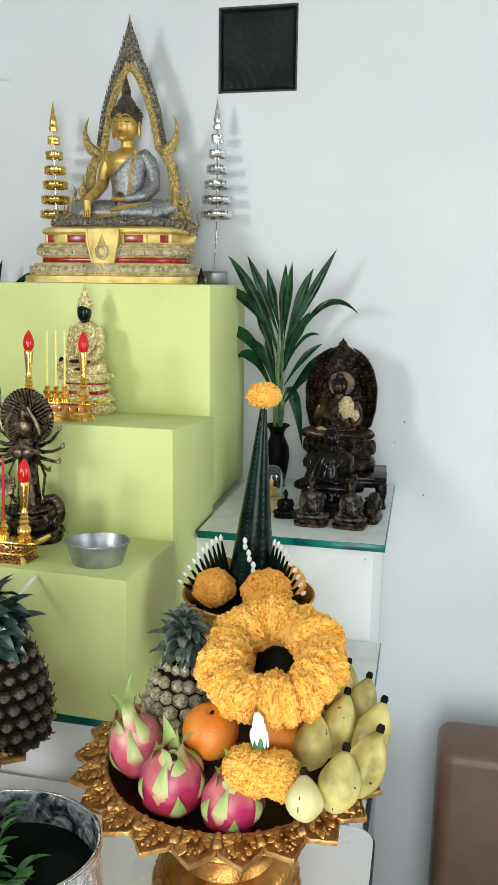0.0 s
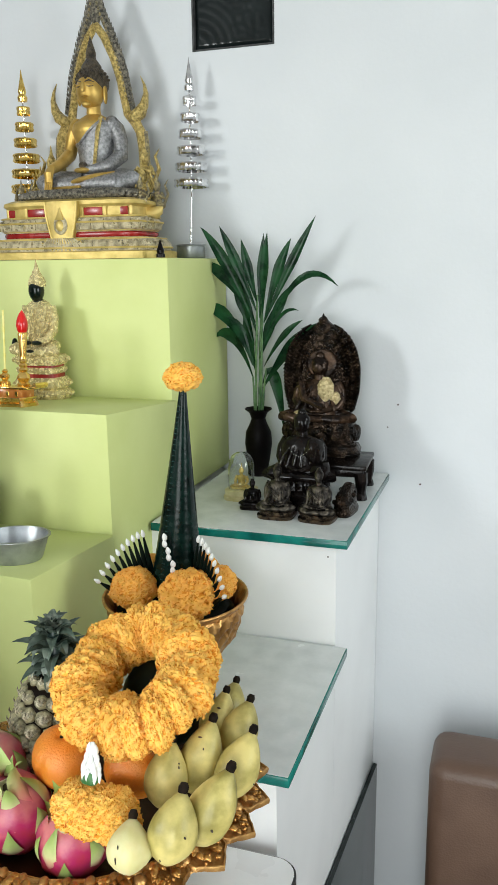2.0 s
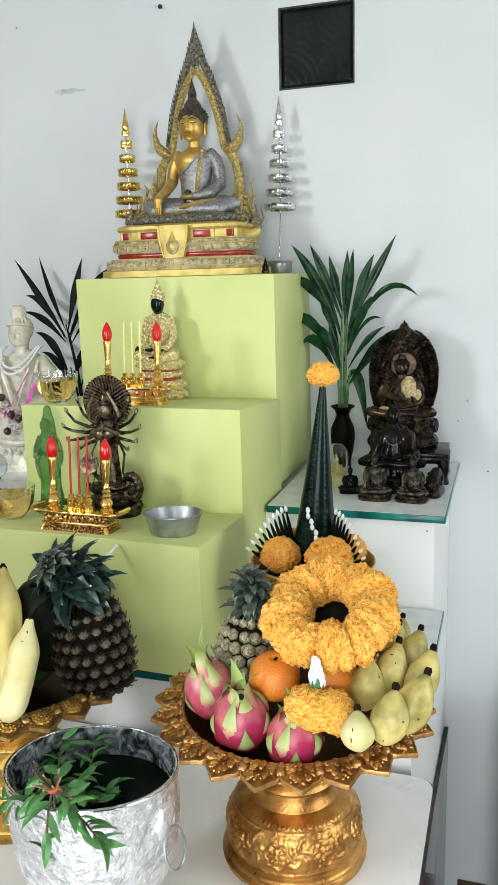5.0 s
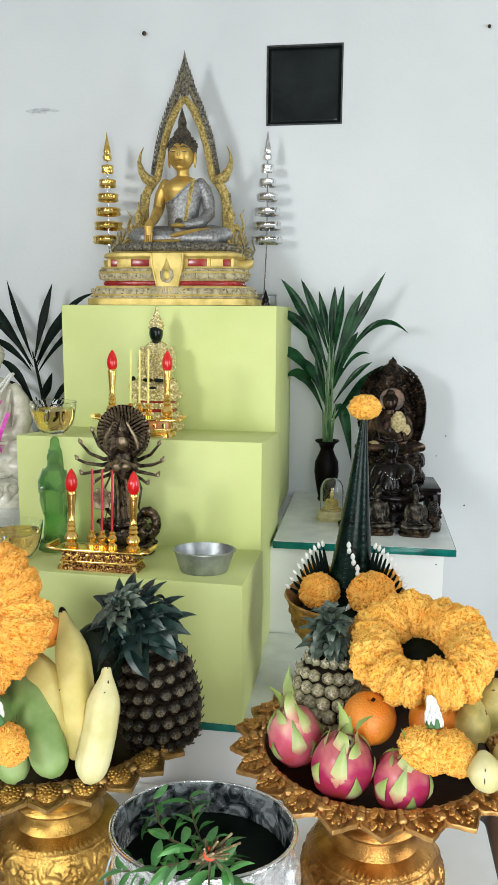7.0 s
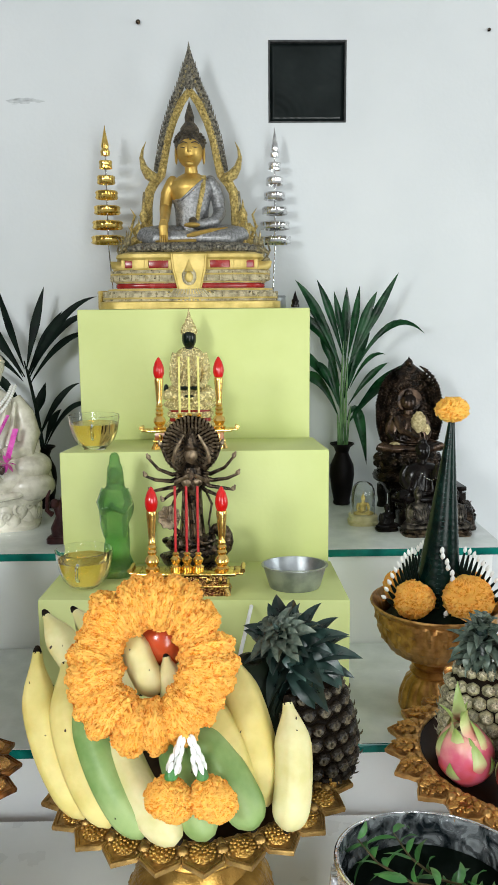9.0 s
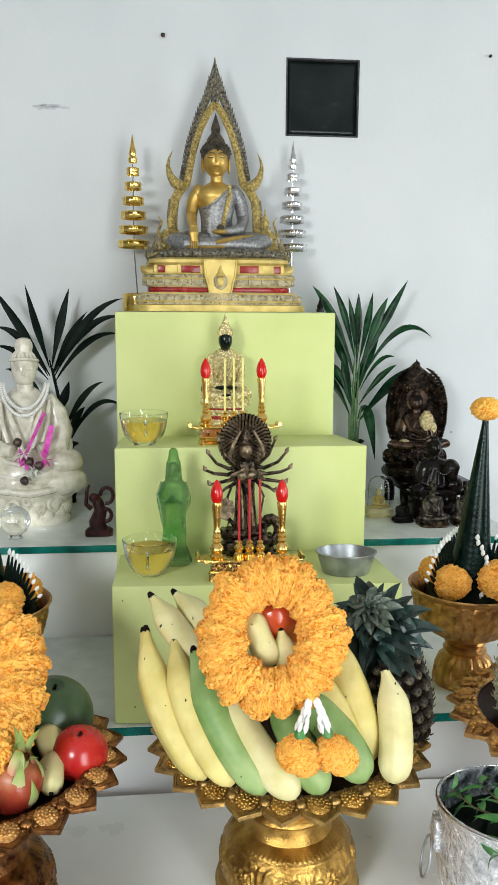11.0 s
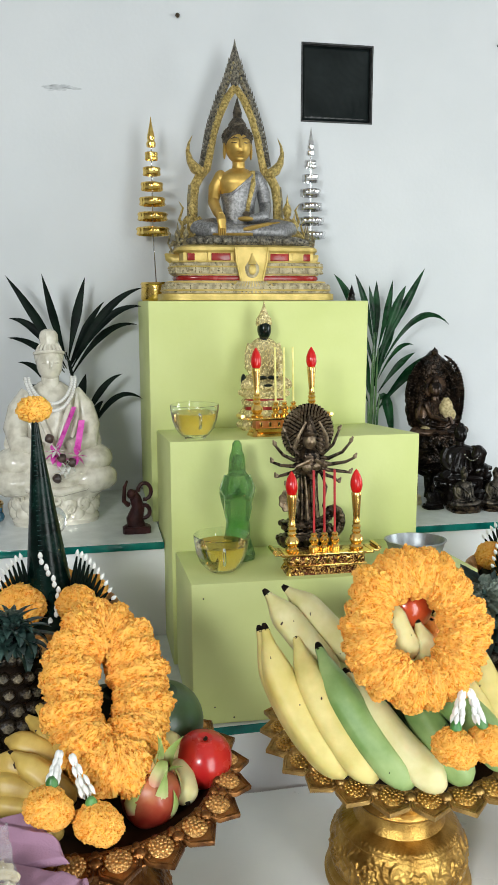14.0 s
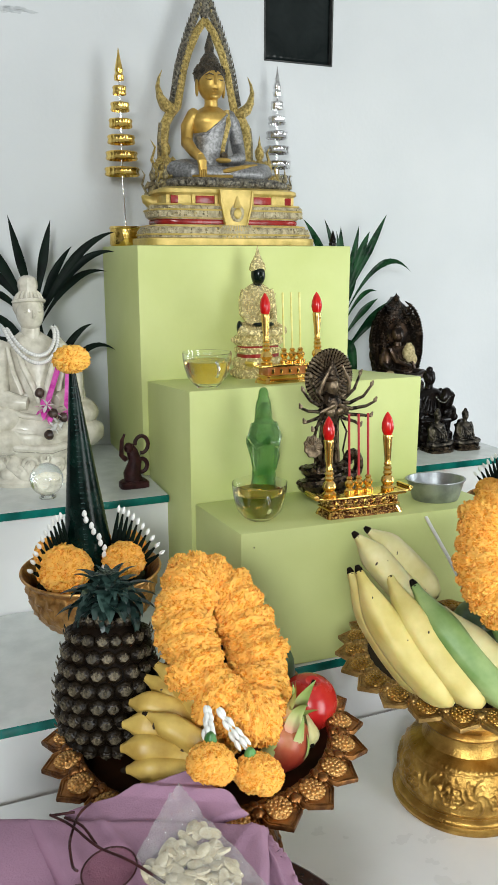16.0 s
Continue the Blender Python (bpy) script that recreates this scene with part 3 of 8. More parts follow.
SCUFF = mottled("grey_scuff", (0.45, 0.475, 0.49), (0.575, 0.60, 0.615), 60.0, 0.8)


def wall_marks():
    rng = random.Random(5)
    for x, z, r in ((-0.118, 2.234, 0.0055), (0.726, 2.215, 0.004)):
        g = Geo().lathe([(r * 0.55, 0), (r * 0.55, 0.006), (r, 0.0065), (r, 0.009), (r * 0.6, 0.0105), (0, 0.011)], 12, m=pose(x, 0.0, z, 90))
        solid("wall_screw", g, BRONZE, Matrix(), "small dark screw head in the white wall", "screw", "wall screws")
    g = Geo()
    for k in range(46):
        x, z = -0.402 + rng.gauss(0, 0.017), 2.058 + rng.gauss(0, 0.0022)
        g.ball((x, -0.0002, z), (rng.uniform(0.006, 0.016), 0.0005, rng.uniform(0.0010, 0.0028)), 10, 5)
    # small dark specks on wall, riser and green step
    for x, y, z, r in ((0.670, -0.0004, 1.229, 0.0022), (0.648, -0.0004, 1.176, 0.0018), (0.725, -0.0004, 1.047, 0.0024), (-0.548, -0.0004, 2.233, 0.0026), (0.617, -0.4704, 1.030, 0.0016),
                       (-0.192, -0.8674, 1.085, 0.0013), (-0.175, -0.8674, 0.897, 0.0014), (-0.143, -0.8674, 0.876, 0.0016)):
        solid("speck", Geo().lathe([(r, 0), (r * 0.9, 0.0004), (0, 0.0006)], 8, m=pose(x, y, z, 90)), DARK_BEAD, Matrix(), "tiny dark speck of dirt on painted surface", "speck", "specks")
    structure("trim_scuff", g, SCUFF, "grey scuff mark on the wall", 0)


wall_marks()


# ---- main statue and parasols ----
def seated_body(g, m, s, robe, skin, hair, lap_hand=True, topknot=0.2, shoulder=None, mantle=False):
    """A plain seated figure about s tall: folded legs, trunk, arms, head. Slots for robe, skin and hair."""
    shoulder = robe if shoulder is None else shoulder

    def at(x, y, z):
        return (x * s, y * s, z * s)

    for sx in (-1, 1):
        g.tube([at(sx * 0.10, 0.02, 0.09), at(sx * 0.30, -0.06, 0.085), at(sx * 0.40, -0.17, 0.07), at(sx * 0.24, -0.29, 0.055), at(-sx * 0.08, -0.30, 0.06)],
               [0.12 * s, 0.105 * s, 0.085 * s, 0.065 * s, 0.045 * s], 14, robe, m, 0.85)
    g.tube([at(0, 0.03, 0.02), at(0, 0.03, 0.16), at(0, 0.035, 0.30), at(0, 0.03, 0.43), at(0, 0.03, 0.52), at(0, 0.03, 0.57)],
           [0.19 * s, 0.165 * s, 0.155 * s, 0.195 * s, 0.185 * s, 0.09 * s], 20, robe, m, 0.66)
    g.ball(at(-0.06, 0.01, 0.47), (0.13 * s, 0.115 * s, 0.10 * s), 16, 10, skin if shoulder == skin else robe, m)
    for sx in (-1, 1):
        slot = shoulder if sx < 0 else robe
        hand = at(-0.26, -0.25, 0.10) if sx < 0 and not lap_hand else at(sx * 0.04, -0.24, 0.15)
        g.tube([at(sx * 0.19, 0.03, 0.51), at(sx * 0.255, 0.03, 0.40), at(sx * 0.27, -0.01, 0.28), at(sx * 0.22, -0.14, 0.20), hand],
               [0.075 * s, 0.07 * s, 0.062 * s, 0.052 * s, 0.036 * s], 12, slot, m)
        g.ball(hand, (0.06 * s, 0.055 * s, 0.03 * s), 10, 8, skin, m)
    g.tube([at(0, 0.02, 0.54), at(0, 0.015, 0.66)], [0.075 * s, 0.065 * s], 12, skin, m)
    g.ball(at(0, 0.0, 0.73), (0.098 * s, 0.108 * s, 0.125 * s), 18, 14, skin, m)
    g.ball(at(0, 0.022, 0.775), (0.106 * s, 0.108 * s, 0.105 * s), 18, 12, hair, m)
    g.ball(at(0, 0.015, 0.875), (0.058 * s, 0.058 * s, 0.055 * s), 14, 8, hair, m)
    if mantle:
        g.tube([at(0, 0.0, 0.10), at(0, 0.005, 0.26), at(0, 0.02, 0.40), at(0, 0.028, 0.49), at(0, 0.03, 0.545), at(0, 0.03, 0.575)], [0.31 * s, 0.285 * s, 0.275 * s, 0.245 * s, 0.17 * s, 0.08 * s], 24, robe, m, 0.64)
        for k in range(6):
            x = -0.20 + 0.08 * k
            g.tube([at(x * 0.55 + 0.03, -0.10, 0.50), at(x * 0.9, -0.185, 0.34), at(x * 1.15 - 0.02, -0.215, 0.17)], [0.012 * s, 0.020 * s, 0.026 * s], 7, robe, m, 0.8)
    if topknot:
        g.lathe([(0.034 * s, 0.90 * s), (0.028 * s, 0.94 * s), (0.030 * s, 0.96 * s), (0.014 * s, (0.96 + topknot * 0.6) * s), (0.0, (0.96 + topknot) * s)], 10, hair,
                m @ Matrix.Translation((0, 0.015 * s, 0)))


def main_statue():
    g = Geo()
    base = Matrix.Translation((0.007, -0.022, 0)) @ Matrix.Diagonal((1.03, 0.76, 1.0, 1))
    # tiered pedestal
    g.tier([(0.205, 0.118, 0.0), (0.205, 0.118, 0.014), (0.198, 0.112, 0.016)], slot=2, m=base, power=6)
    g.tier([(0.196, 0.110, 0.016), (0.197, 0.111, 0.030), (0.188, 0.104, 0.040), (0.172, 0.094, 0.044)], slot=6, m=base, power=5)
    g.tier([(0.166, 0.090, 0.043), (0.170, 0.092, 0.0475), (0.170, 0.092, 0.0520), (0.166, 0.090, 0.055)], slot=4, m=base, power=5)
    g.tier([(0.165, 0.090, 0.054), (0.176, 0.098, 0.060), (0.179, 0.100, 0.070), (0.172, 0.095, 0.082), (0.160, 0.088, 0.086)], slot=6, m=base, power=5)
    g.tier([(0.156, 0.084, 0.085), (0.156, 0.084, 0.106)], slot=2, m=base, power=5)
    g.tier([(0.160, 0.088, 0.105), (0.168, 0.093, 0.110), (0.166, 0.092, 0.117), (0.150, 0.082, 0.122)], slot=2, m=base, power=5)
    for a in (-0.122, -0.068, 0.068, 0.122):
        wide = 0.044
        g.box((a, -0.0835 + 0.35 * max(0, abs(a) - 0.09), 0.0955), (wide, 0.007, 0.016), 0.0015, 4, base)
    for a in (-0.149, -0.095, -0.042, 0.042, 0.095, 0.149):
        g.box((a, -0.086 + 0.35 * max(0, abs(a) - 0.09), 0.0955), (0.009, 0.008, 0.021), 0.002, 2, base)
    # thin gilt fillets round the swelling tiers, upright joints in their faces
    for k in range(22):
        a = math.pi * (1.02 + 0.96 * k / 21)
        q = (abs(math.cos(a)) ** 5 + abs(math.sin(a)) ** 5) ** -0.2
        for hx, hy, z0, z1 in ((0.1785, 0.0995, 0.060, 0.080), (0.1965, 0.1105, 0.018, 0.036)):
            g.tube([(hx * q * math.cos(a), hy * q * math.sin(a), z0), (hx * 0.99 * q * math.cos(a), hy * 0.99 * q * math.sin(a), z1)], 0.0013, 5, 3, base)
    for hx, hy, z in ((0.1735, 0.0955, 0.0850), (0.1860, 0.1040, 0.0405), (0.1690, 0.0930, 0.0580), (0.1795, 0.1005, 0.0740), (0.1978, 0.1118, 0.0225)):
        rows = []
        for k in range(97):
            a = 2 * math.pi * k / 96
            q = (abs(math.cos(a)) ** 5 + abs(math.sin(a)) ** 5) ** -0.2
            rows.append((hx * q * math.cos(a), hy * q * math.sin(a), z))
        g.tube(rows, 0.0022, 6, 2, base)
    rng = random.Random(14)
    for k in range(260):
        a = math.pi * (1.02 + 0.96 * rng.random())
        q = (abs(math.cos(a)) ** 5 + abs(math.sin(a)) ** 5) ** -0.2
        hx, hy, z = rng.choice(((0.1785, 0.0995, rng.uniform(0.061, 0.082)), (0.1960, 0.1105, rng.uniform(0.019, 0.036))))
        r = rng.uniform(0.0016, 0.0034)
        g.ball((hx * q * math.cos(a), hy * q * math.sin(a), z), (r * 1.5, r * 0.6, r), 6, 4, 6 if k % 3 else 3, base, 0.3, 200)
    # cloth tongue with a drop-shaped emblem
    g.rings([[(x * w, -0.094 - dy, z) for x, dy in ((-1, -0.02), (-1, 0), (-0.5, 0.004), (0, 0.005), (0.5, 0.004), (1, 0), (1, -0.02))]
             for w, z in ((0.074, 0.013), (0.066, 0.022), (0.046, 0.034), (0.026, 0.043), (0.030, 0.060), (0.036, 0.085), (0.039, 0.116))], 2, base @ Matrix.Translation((0, -0.012, 0)))
    for k in range(-6, 7):
        g.tube([(0.0050 * k, -0.112, 0.042), (0.0098 * k, -0.111 + 0.0008 * abs(k), 0.015)], [0.0016, 0.003], 6, 6, base)
    for sx in (-1, 1):
        g.tube([(sx * 0.038, -0.1075, 0.116), (sx * 0.035, -0.1075, 0.085), (sx * 0.029, -0.1075, 0.060), (sx * 0.025, -0.1075, 0.043), (sx * 0.045, -0.1075, 0.034), (sx * 0.072, -0.1075, 0.016)], 0.0026, 6, 2, base)
        # side spouts that carry the attendants
        g.tube([(sx * 0.140, 0.030, 0.094), (sx * 0.166, 0.030, 0.092), (sx * 0.180, 0.030, 0.099), (sx * 0.187, 0.030, 0.106)], [0.022, 0.020, 0.013, 0.003], 14, 2, base, 0.75)
    g.ball((0, -0.1115, 0.068), (0.0165, 0.0050, 0.0190), 16, 10, 6, base)
    g.ball((0, -0.1150, 0.067), (0.0095, 0.0045, 0.0115), 14, 10, 2, base)
    g.tube([(0, -0.1125, 0.078), (0, -0.1105, 0.104)], [0.011, 0.001], 10, 2, base)
    # lotus seat
    base = Matrix.Translation((0.012, 0, 0))
    g.tier([(0.140, 0.078, 0.121), (0.148, 0.084, 0.128), (0.147, 0.083, 0.136), (0.136, 0.076, 0.143)], 64, 3.0, 7, base)
    for k in range(34):
        a = 2 * math.pi * k / 34
        g.ball((0.147 * math.copysign(abs(math.cos(a)) ** 0.7, math.cos(a)), 0.084 * math.copysign(abs(math.sin(a)) ** 0.7, math.sin(a)), 0.131), (0.0125, 0.008, 0.0085), 8, 6, 7, base)
    # figure: folded legs, trunk, arms, head
    lap = base @ Matrix.Translation((0, 0.045, 0))
    for sx in (-1, 1):
        g.tube([(sx * 0.03, 0.0, 0.166), (sx * 0.080, -0.012, 0.168), (sx * 0.112, -0.038, 0.165), (sx * 0.085, -0.064, 0.159), (sx * 0.020, -0.072, 0.158), (-sx * 0.035, -0.068, 0.160)],
               [0.030, 0.029, 0.023, 0.020, 0.016, 0.011], 18, 1, lap, 0.82)
    g.tube([(-0.085, -0.074, 0.149), (-0.04, -0.086, 0.147), (0.01, -0.086, 0.149)], [0.006, 0.008, 0.006], 10, 0, lap, 0.6)
    g.tube([(0.082, -0.060, 0.178), (0.045, -0.072, 0.172), (0.005, -0.082, 0.163), (-0.012, -0.082, 0.160)], [0.005, 0.009, 0.010, 0.006], 10, 0, lap, 0.6)
    body = Matrix.Translation((0.008, 0.058, 0)) @ Matrix.Diagonal((0.91, 1, 1, 1))
    prof = [(0.165, 0.050), (0.195, 0.044), (0.225, 0.045), (0.252, 0.052), (0.275, 0.060), (0.290, 0.056), (0.300, 0.038), (0.308, 0.022)]
    trunk = Geo().tube([(0, 0, 0.165 + 0.143 * k / 30) for k in range(31)], [float(np.interp(0.165 + 0.143 * k / 30, [q[0] for q in prof], [q[1] for q in prof])) for k in range(31)], 48, 1, None, 0.66)
    for i, q in enumerate(trunk.f):
        c = sum((Vector(trunk.v[j]) for j in q), Vector()) / len(q)
        trunk.m[i] = 0 if c.z > 0.246 + 0.72 * max(0, c.x + 0.026) else 1
    for i, q in enumerate(trunk.f):
        g.add([trunk.v[j] for j in q], [tuple(range(len(q)))], trunk.m[i], body) if len(q) > 4 else None
    n0 = len(g.v)
    g.v += [tuple(body @ Vector(p)) for p in trunk.v]
    for i, q in enumerate(trunk.f):
        if len(q) == 4:
            g.f.append(tuple(n0 + j for j in q))
            g.m.append(trunk.m[i])
    g.tube([(0.034, -0.024, 0.300), (0.032, -0.039, 0.268), (0.020, -0.034, 0.225), (0.014, -0.034, 0.192)], [0.0065, 0.0065, 0.0055, 0.0055], 8, 8, body, 0.32)
    g.tube([(-0.050, 0.0, 0.288), (-0.066, 0.004, 0.262), (-0.071, -0.006, 0.228), (-0.069, -0.052, 0.202), (-0.068, -0.092, 0.188)], [0.017, 0.0175, 0.0155, 0.0125, 0.010], 16, 0, body)
    g.tube([(-0.068, -0.090, 0.191), (-0.068, -0.103, 0.178), (-0.067, -0.107, 0.160)], [0.0110, 0.0130, 0.008], 10, 0, body, 0.6)
    g.tube([(0.044, 0.0, 0.293), (0.062, 0.003, 0.276), (0.071, 0.003, 0.250), (0.075, -0.004, 0.220), (0.062, -0.045, 0.195), (0.030, -0.062, 0.188), (0.0, -0.068, 0.187)], [0.015, 0.0185, 0.0185, 0.017, 0.0145, 0.010, 0.007], 16, 1, body)
    g.ball((0.004, -0.070, 0.186), (0.022, 0.012, 0.006), 12, 8, 0, body)
    g.ball((-0.050, 0.0, 0.284), (0.0185, 0.0180, 0.0200), 18, 12, 0, body)
    g.ball((0.050, 0.0, 0.286), (0.0185, 0.0180, 0.0190), 18, 12, 1, body)
    for k in range(4):
        g.tube([(-0.0755 + 0.0054 * k, -0.105, 0.168), (-0.0760 + 0.0056 * k, -0.1095, 0.140 + 0.002 * abs(k - 1.5))], [0.0034, 0.0024], 7, 0, body)
    g.ball((0.006, -0.068, 0.196), (0.011, 0.010, 0.008), 12, 8, 5, body)
    g.lathe([(0.022, 0.298), (0.017, 0.308), (0.0178, 0.311), (0.0168, 0.318), (0.0172, 0.326), (0.019, 0.334)], 18, 0, body)
    # rolled hem along the robe's edge
    hem = [(-0.052, 0.246), (-0.040, 0.246), (-0.026, 0.247), (-0.012, 0.256), (0.004, 0.268), (0.018, 0.278), (0.030, 0.287), (0.036, 0.296)]
    wide = [float(np.interp(z, [q[0] for q in prof], [q[1] for q in prof])) for x, z in hem]
    g.tube([(x, -0.66 * math.sqrt(max(1e-6, w * w - x * x)), z) for (x, z), w in zip(hem, wide)], 0.0034, 8, 1, body)
    head = Matrix.Translation((0.006, 0.058, 0.335)) @ Matrix.Diagonal((1.22, 1.16, 1.10, 1)) @ Matrix.Translation((0, 0, -0.335))
    g.ball((0, -0.006, 0.354), (0.0260, 0.0275, 0.0335), 24, 18, 0, head)
    g.tube([(0, -0.0330, 0.365), (0, -0.0362, 0.352), (0, -0.0355, 0.348)], [0.0022, 0.0042, 0.003], 8, 0, head)
    g.ball((0, -0.0300, 0.3405), (0.0080, 0.004, 0.0018), 10, 6, 0, head)
    g.ball((0, -0.0290, 0.3370), (0.0062, 0.004, 0.0020), 10, 6, 0, head)
    g.ball((0, -0.0240, 0.3270), (0.0090, 0.0070, 0.0060), 12, 8, 0, head)
    for sx in (-1, 1):
        g.tube([(sx * 0.0050, -0.0318, 0.3590), (sx * 0.0110, -0.0312, 0.3578), (sx * 0.0180, -0.0265, 0.3592)], [0.0006, 0.0012, 0.0006], 6, 5, head)
        g.ball((sx * 0.0110, -0.0285, 0.3605), (0.0070, 0.0030, 0.0028), 10, 6, 0, head)
    g.ball((0, 0.004, 0.370), (0.0310, 0.0310, 0.0300), 24, 14, 5, head)
    for sx in (-1, 1):
        g.tube([(sx * 0.004, -0.0335, 0.3665), (sx * 0.012, -0.0320, 0.3690), (sx * 0.020, -0.026, 0.3655)], [0.0010, 0.0015, 0.0007], 6, 5, head)
        g.ball((sx * 0.0275, 0.0, 0.348), (0.0034, 0.007, 0.019), 8, 8, 0, head)
    for k in range(80):
        z = 0.12 + 0.88 * (k + 0.5) / 80
        q, t = math.sqrt(max(0, 1 - z * z)), k * 2.39996
        g.ball((0.0310 * q * math.cos(t), 0.004 + 0.0310 * q * math.sin(t), 0.370 + 0.030 * z), (0.0031, 0.0031, 0.0031), 6, 4, 5, head)
    g.lathe([(0.019, 0.392), (0.0185, 0.402), (0.013, 0.410), (0.0090, 0.415), (0.0090, 0.420), (0.0098, 0.425), (0.0070, 0.435), (0.0040, 0.445), (0.0012, 0.454), (0.0004, 0.458)], 14, 5, head @ Matrix.Translation((0, 0.003, 0)))
    # flame arch: gold band inside, tarnished flames outside, one solid tip
    arch = [(0.108, 0.120), (0.109, 0.19), (0.108, 0.240), (0.104, 0.272), (0.091, 0.294), (0.073, 0.312), (0.0655, 0.345), (0.0560, 0.389), (0.0420, 0.430), (0.021, 0.472), (0.007, 0.490), (0.0, 0.498)]
    flame = [(0.079, 0.320), (0.0745, 0.345), (0.0670, 0.389), (0.0545, 0.430), (0.0380, 0.475), (0.0205, 0.512), (0.007, 0.555), (0.0, 0.600)]
    g.tube([(0.006, 0.091, 0.488), (0.006, 0.091, 0.520), (0.006, 0.091, 0.555), (0.006, 0.091, 0.606)], [0.004, 0.016, 0.011, 0.0004], 12, 7, None, 0.6)
    for sx in (-1, 1):
        g.tube([(0.006 + sx * x, 0.088, z) for x, z in arch], [0.010, 0.0105, 0.011, 0.012, 0.012, 0.0105, 0.0095, 0.0095, 0.0095, 0.0095, 0.009, 0.008], 12, 8, None, 0.8)
        g.tube([(0.006 + sx * (x + 0.006), 0.090, z) for x, z in arch[:4]], 0.0105, 10, 3, None, 0.7)
        g.tube([(0.006 + sx * x, 0.092, z) for x, z in flame], [0.008, 0.0090, 0.0095, 0.0095, 0.0095, 0.0100, 0.008, 0.0006], 12, 7, None, 0.7)
        g.tube([(0.006 + sx * x, 0.087, z) for x, z in ((0.076, 0.300), (0.090, 0.303), (0.105, 0.312), (0.116, 0.328), (0.1215, 0.350), (0.118, 0.368), (0.109, 0.386))], [0.011, 0.0200, 0.0200, 0.0140, 0.0080, 0.0045, 0.0008], 12, 8, None, 0.65)
        g.ball((0.006 + sx * 0.090, 0.078, 0.305), (0.008, 0.006, 0.008), 10, 8, 3)
        for k in range(24):
            u = k / 23 * 5.9
            i = min(int(u), 6)
            x = flame[i][0] + (flame[i + 1][0] - flame[i][0]) * (u - i)
            z = flame[i][1] + (flame[i + 1][1] - flame[i][1]) * (u - i)
            q = 1.0 - 0.45 * k / 23
            g.tube([(0.006 + sx * (x + 0.003), 0.090, z), (0.006 + sx * (x + 0.003 + 0.0075 * q), 0.089, z + 0.003), (0.006 + sx * (x + 0.003 + 0.0085 * q), 0.089, z + 0.0125)],
                   [0.0070 * q, 0.0058 * q, 0.0005], 7, 7, None, 0.6)
            g.ball((0.006 + sx * (x - 0.004), 0.0845, z), (0.0032, 0.003, 0.004), 6, 4, 3)
        for k in range(30):
            u = k / 29 * 10.0
            i = min(int(u), 10)
            x = arch[i][0] + (arch[i + 1][0] - arch[i][0]) * (u - i)
            z = arch[i][1] + (arch[i + 1][1] - arch[i][1]) * (u - i)
            g.ball((0.006 + sx * x, 0.0805, z), (0.0034, 0.0026, 0.0034), 6, 4, 8)
        # small attendants at the corners, some kneeling, some with raised arms
        for dx, dy, dz, q, tone in ((0.130, 0.020, 0.122, 0.064, 8), (0.150, -0.030, 0.112, 0.046, 3), (0.121, 0.055, 0.150, 0.078, 8), (0.162, 0.030, 0.104, 0.058, 3)):
            x = 0.012 + sx * dx
            g.tube([(x, dy, dz), (x, dy, dz + q * 0.25), (x, dy, dz + q * 0.5), (x, dy, dz + q * 0.62)], [q * 0.26, q * 0.2, q * 0.19, q * 0.08], 12, tone)
            for side in (-1, 1):
                g.tube([(x + side * q * 0.1, dy, dz + q * 0.08), (x + side * q * 0.3, dy - q * 0.15, dz + q * 0.10), (x + side * q * 0.1, dy - q * 0.28, dz + q * 0.05)], [q * 0.13, q * 0.12, q * 0.07], 9, tone)
                g.tube([(x + side * q * 0.17, dy, dz + q * 0.55), (x + side * q * 0.32, dy - q * 0.08, dz + q * 0.38), (x + side * q * 0.08, dy - q * 0.25, dz + q * 0.48)], [q * 0.085, q * 0.07, q * 0.05], 8, tone)
            g.ball((x, dy - q * 0.02, dz + q * 0.76), (q * 0.14, q * 0.15, q * 0.17), 12, 8, tone)
            g.lathe([(q * 0.16, dz + q * 0.82), (q * 0.12, dz + q * 0.92), (q * 0.05, dz + q * 1.05), (0.0005, dz + q * 1.30)], 10, tone, Matrix.Translation((x, dy, 0)))
            g.tube([(x + sx * q * 0.2, dy + q * 0.1, dz + q * 0.1), (x + sx * q * 0.42, dy + q * 0.1, dz + q * 0.5), (x + sx * q * 0.30, dy + q * 0.1, dz + q * 0.85), (x + sx * q * 0.44, dy + q * 0.1, dz + q * 1.05)], [q * 0.09, q * 0.08, q * 0.06, q * 0.01], 8, tone, None, 0.6)
    solid("seated_statue", g, [SKIN_GOLD, PEWTER, PALE_GOLD, GREY_GOLD, RED_PANEL, HAIR, CREAM_MOSAIC, ARCH_SILVER, ARCH_GOLD], pose(0.0, -0.185, 1.5566) @ Matrix.Diagonal((0.95, 1, 1, 1)),
          "gold and pewter seated statue under flame arch on tiered pedestal", "statue")


main_statue()


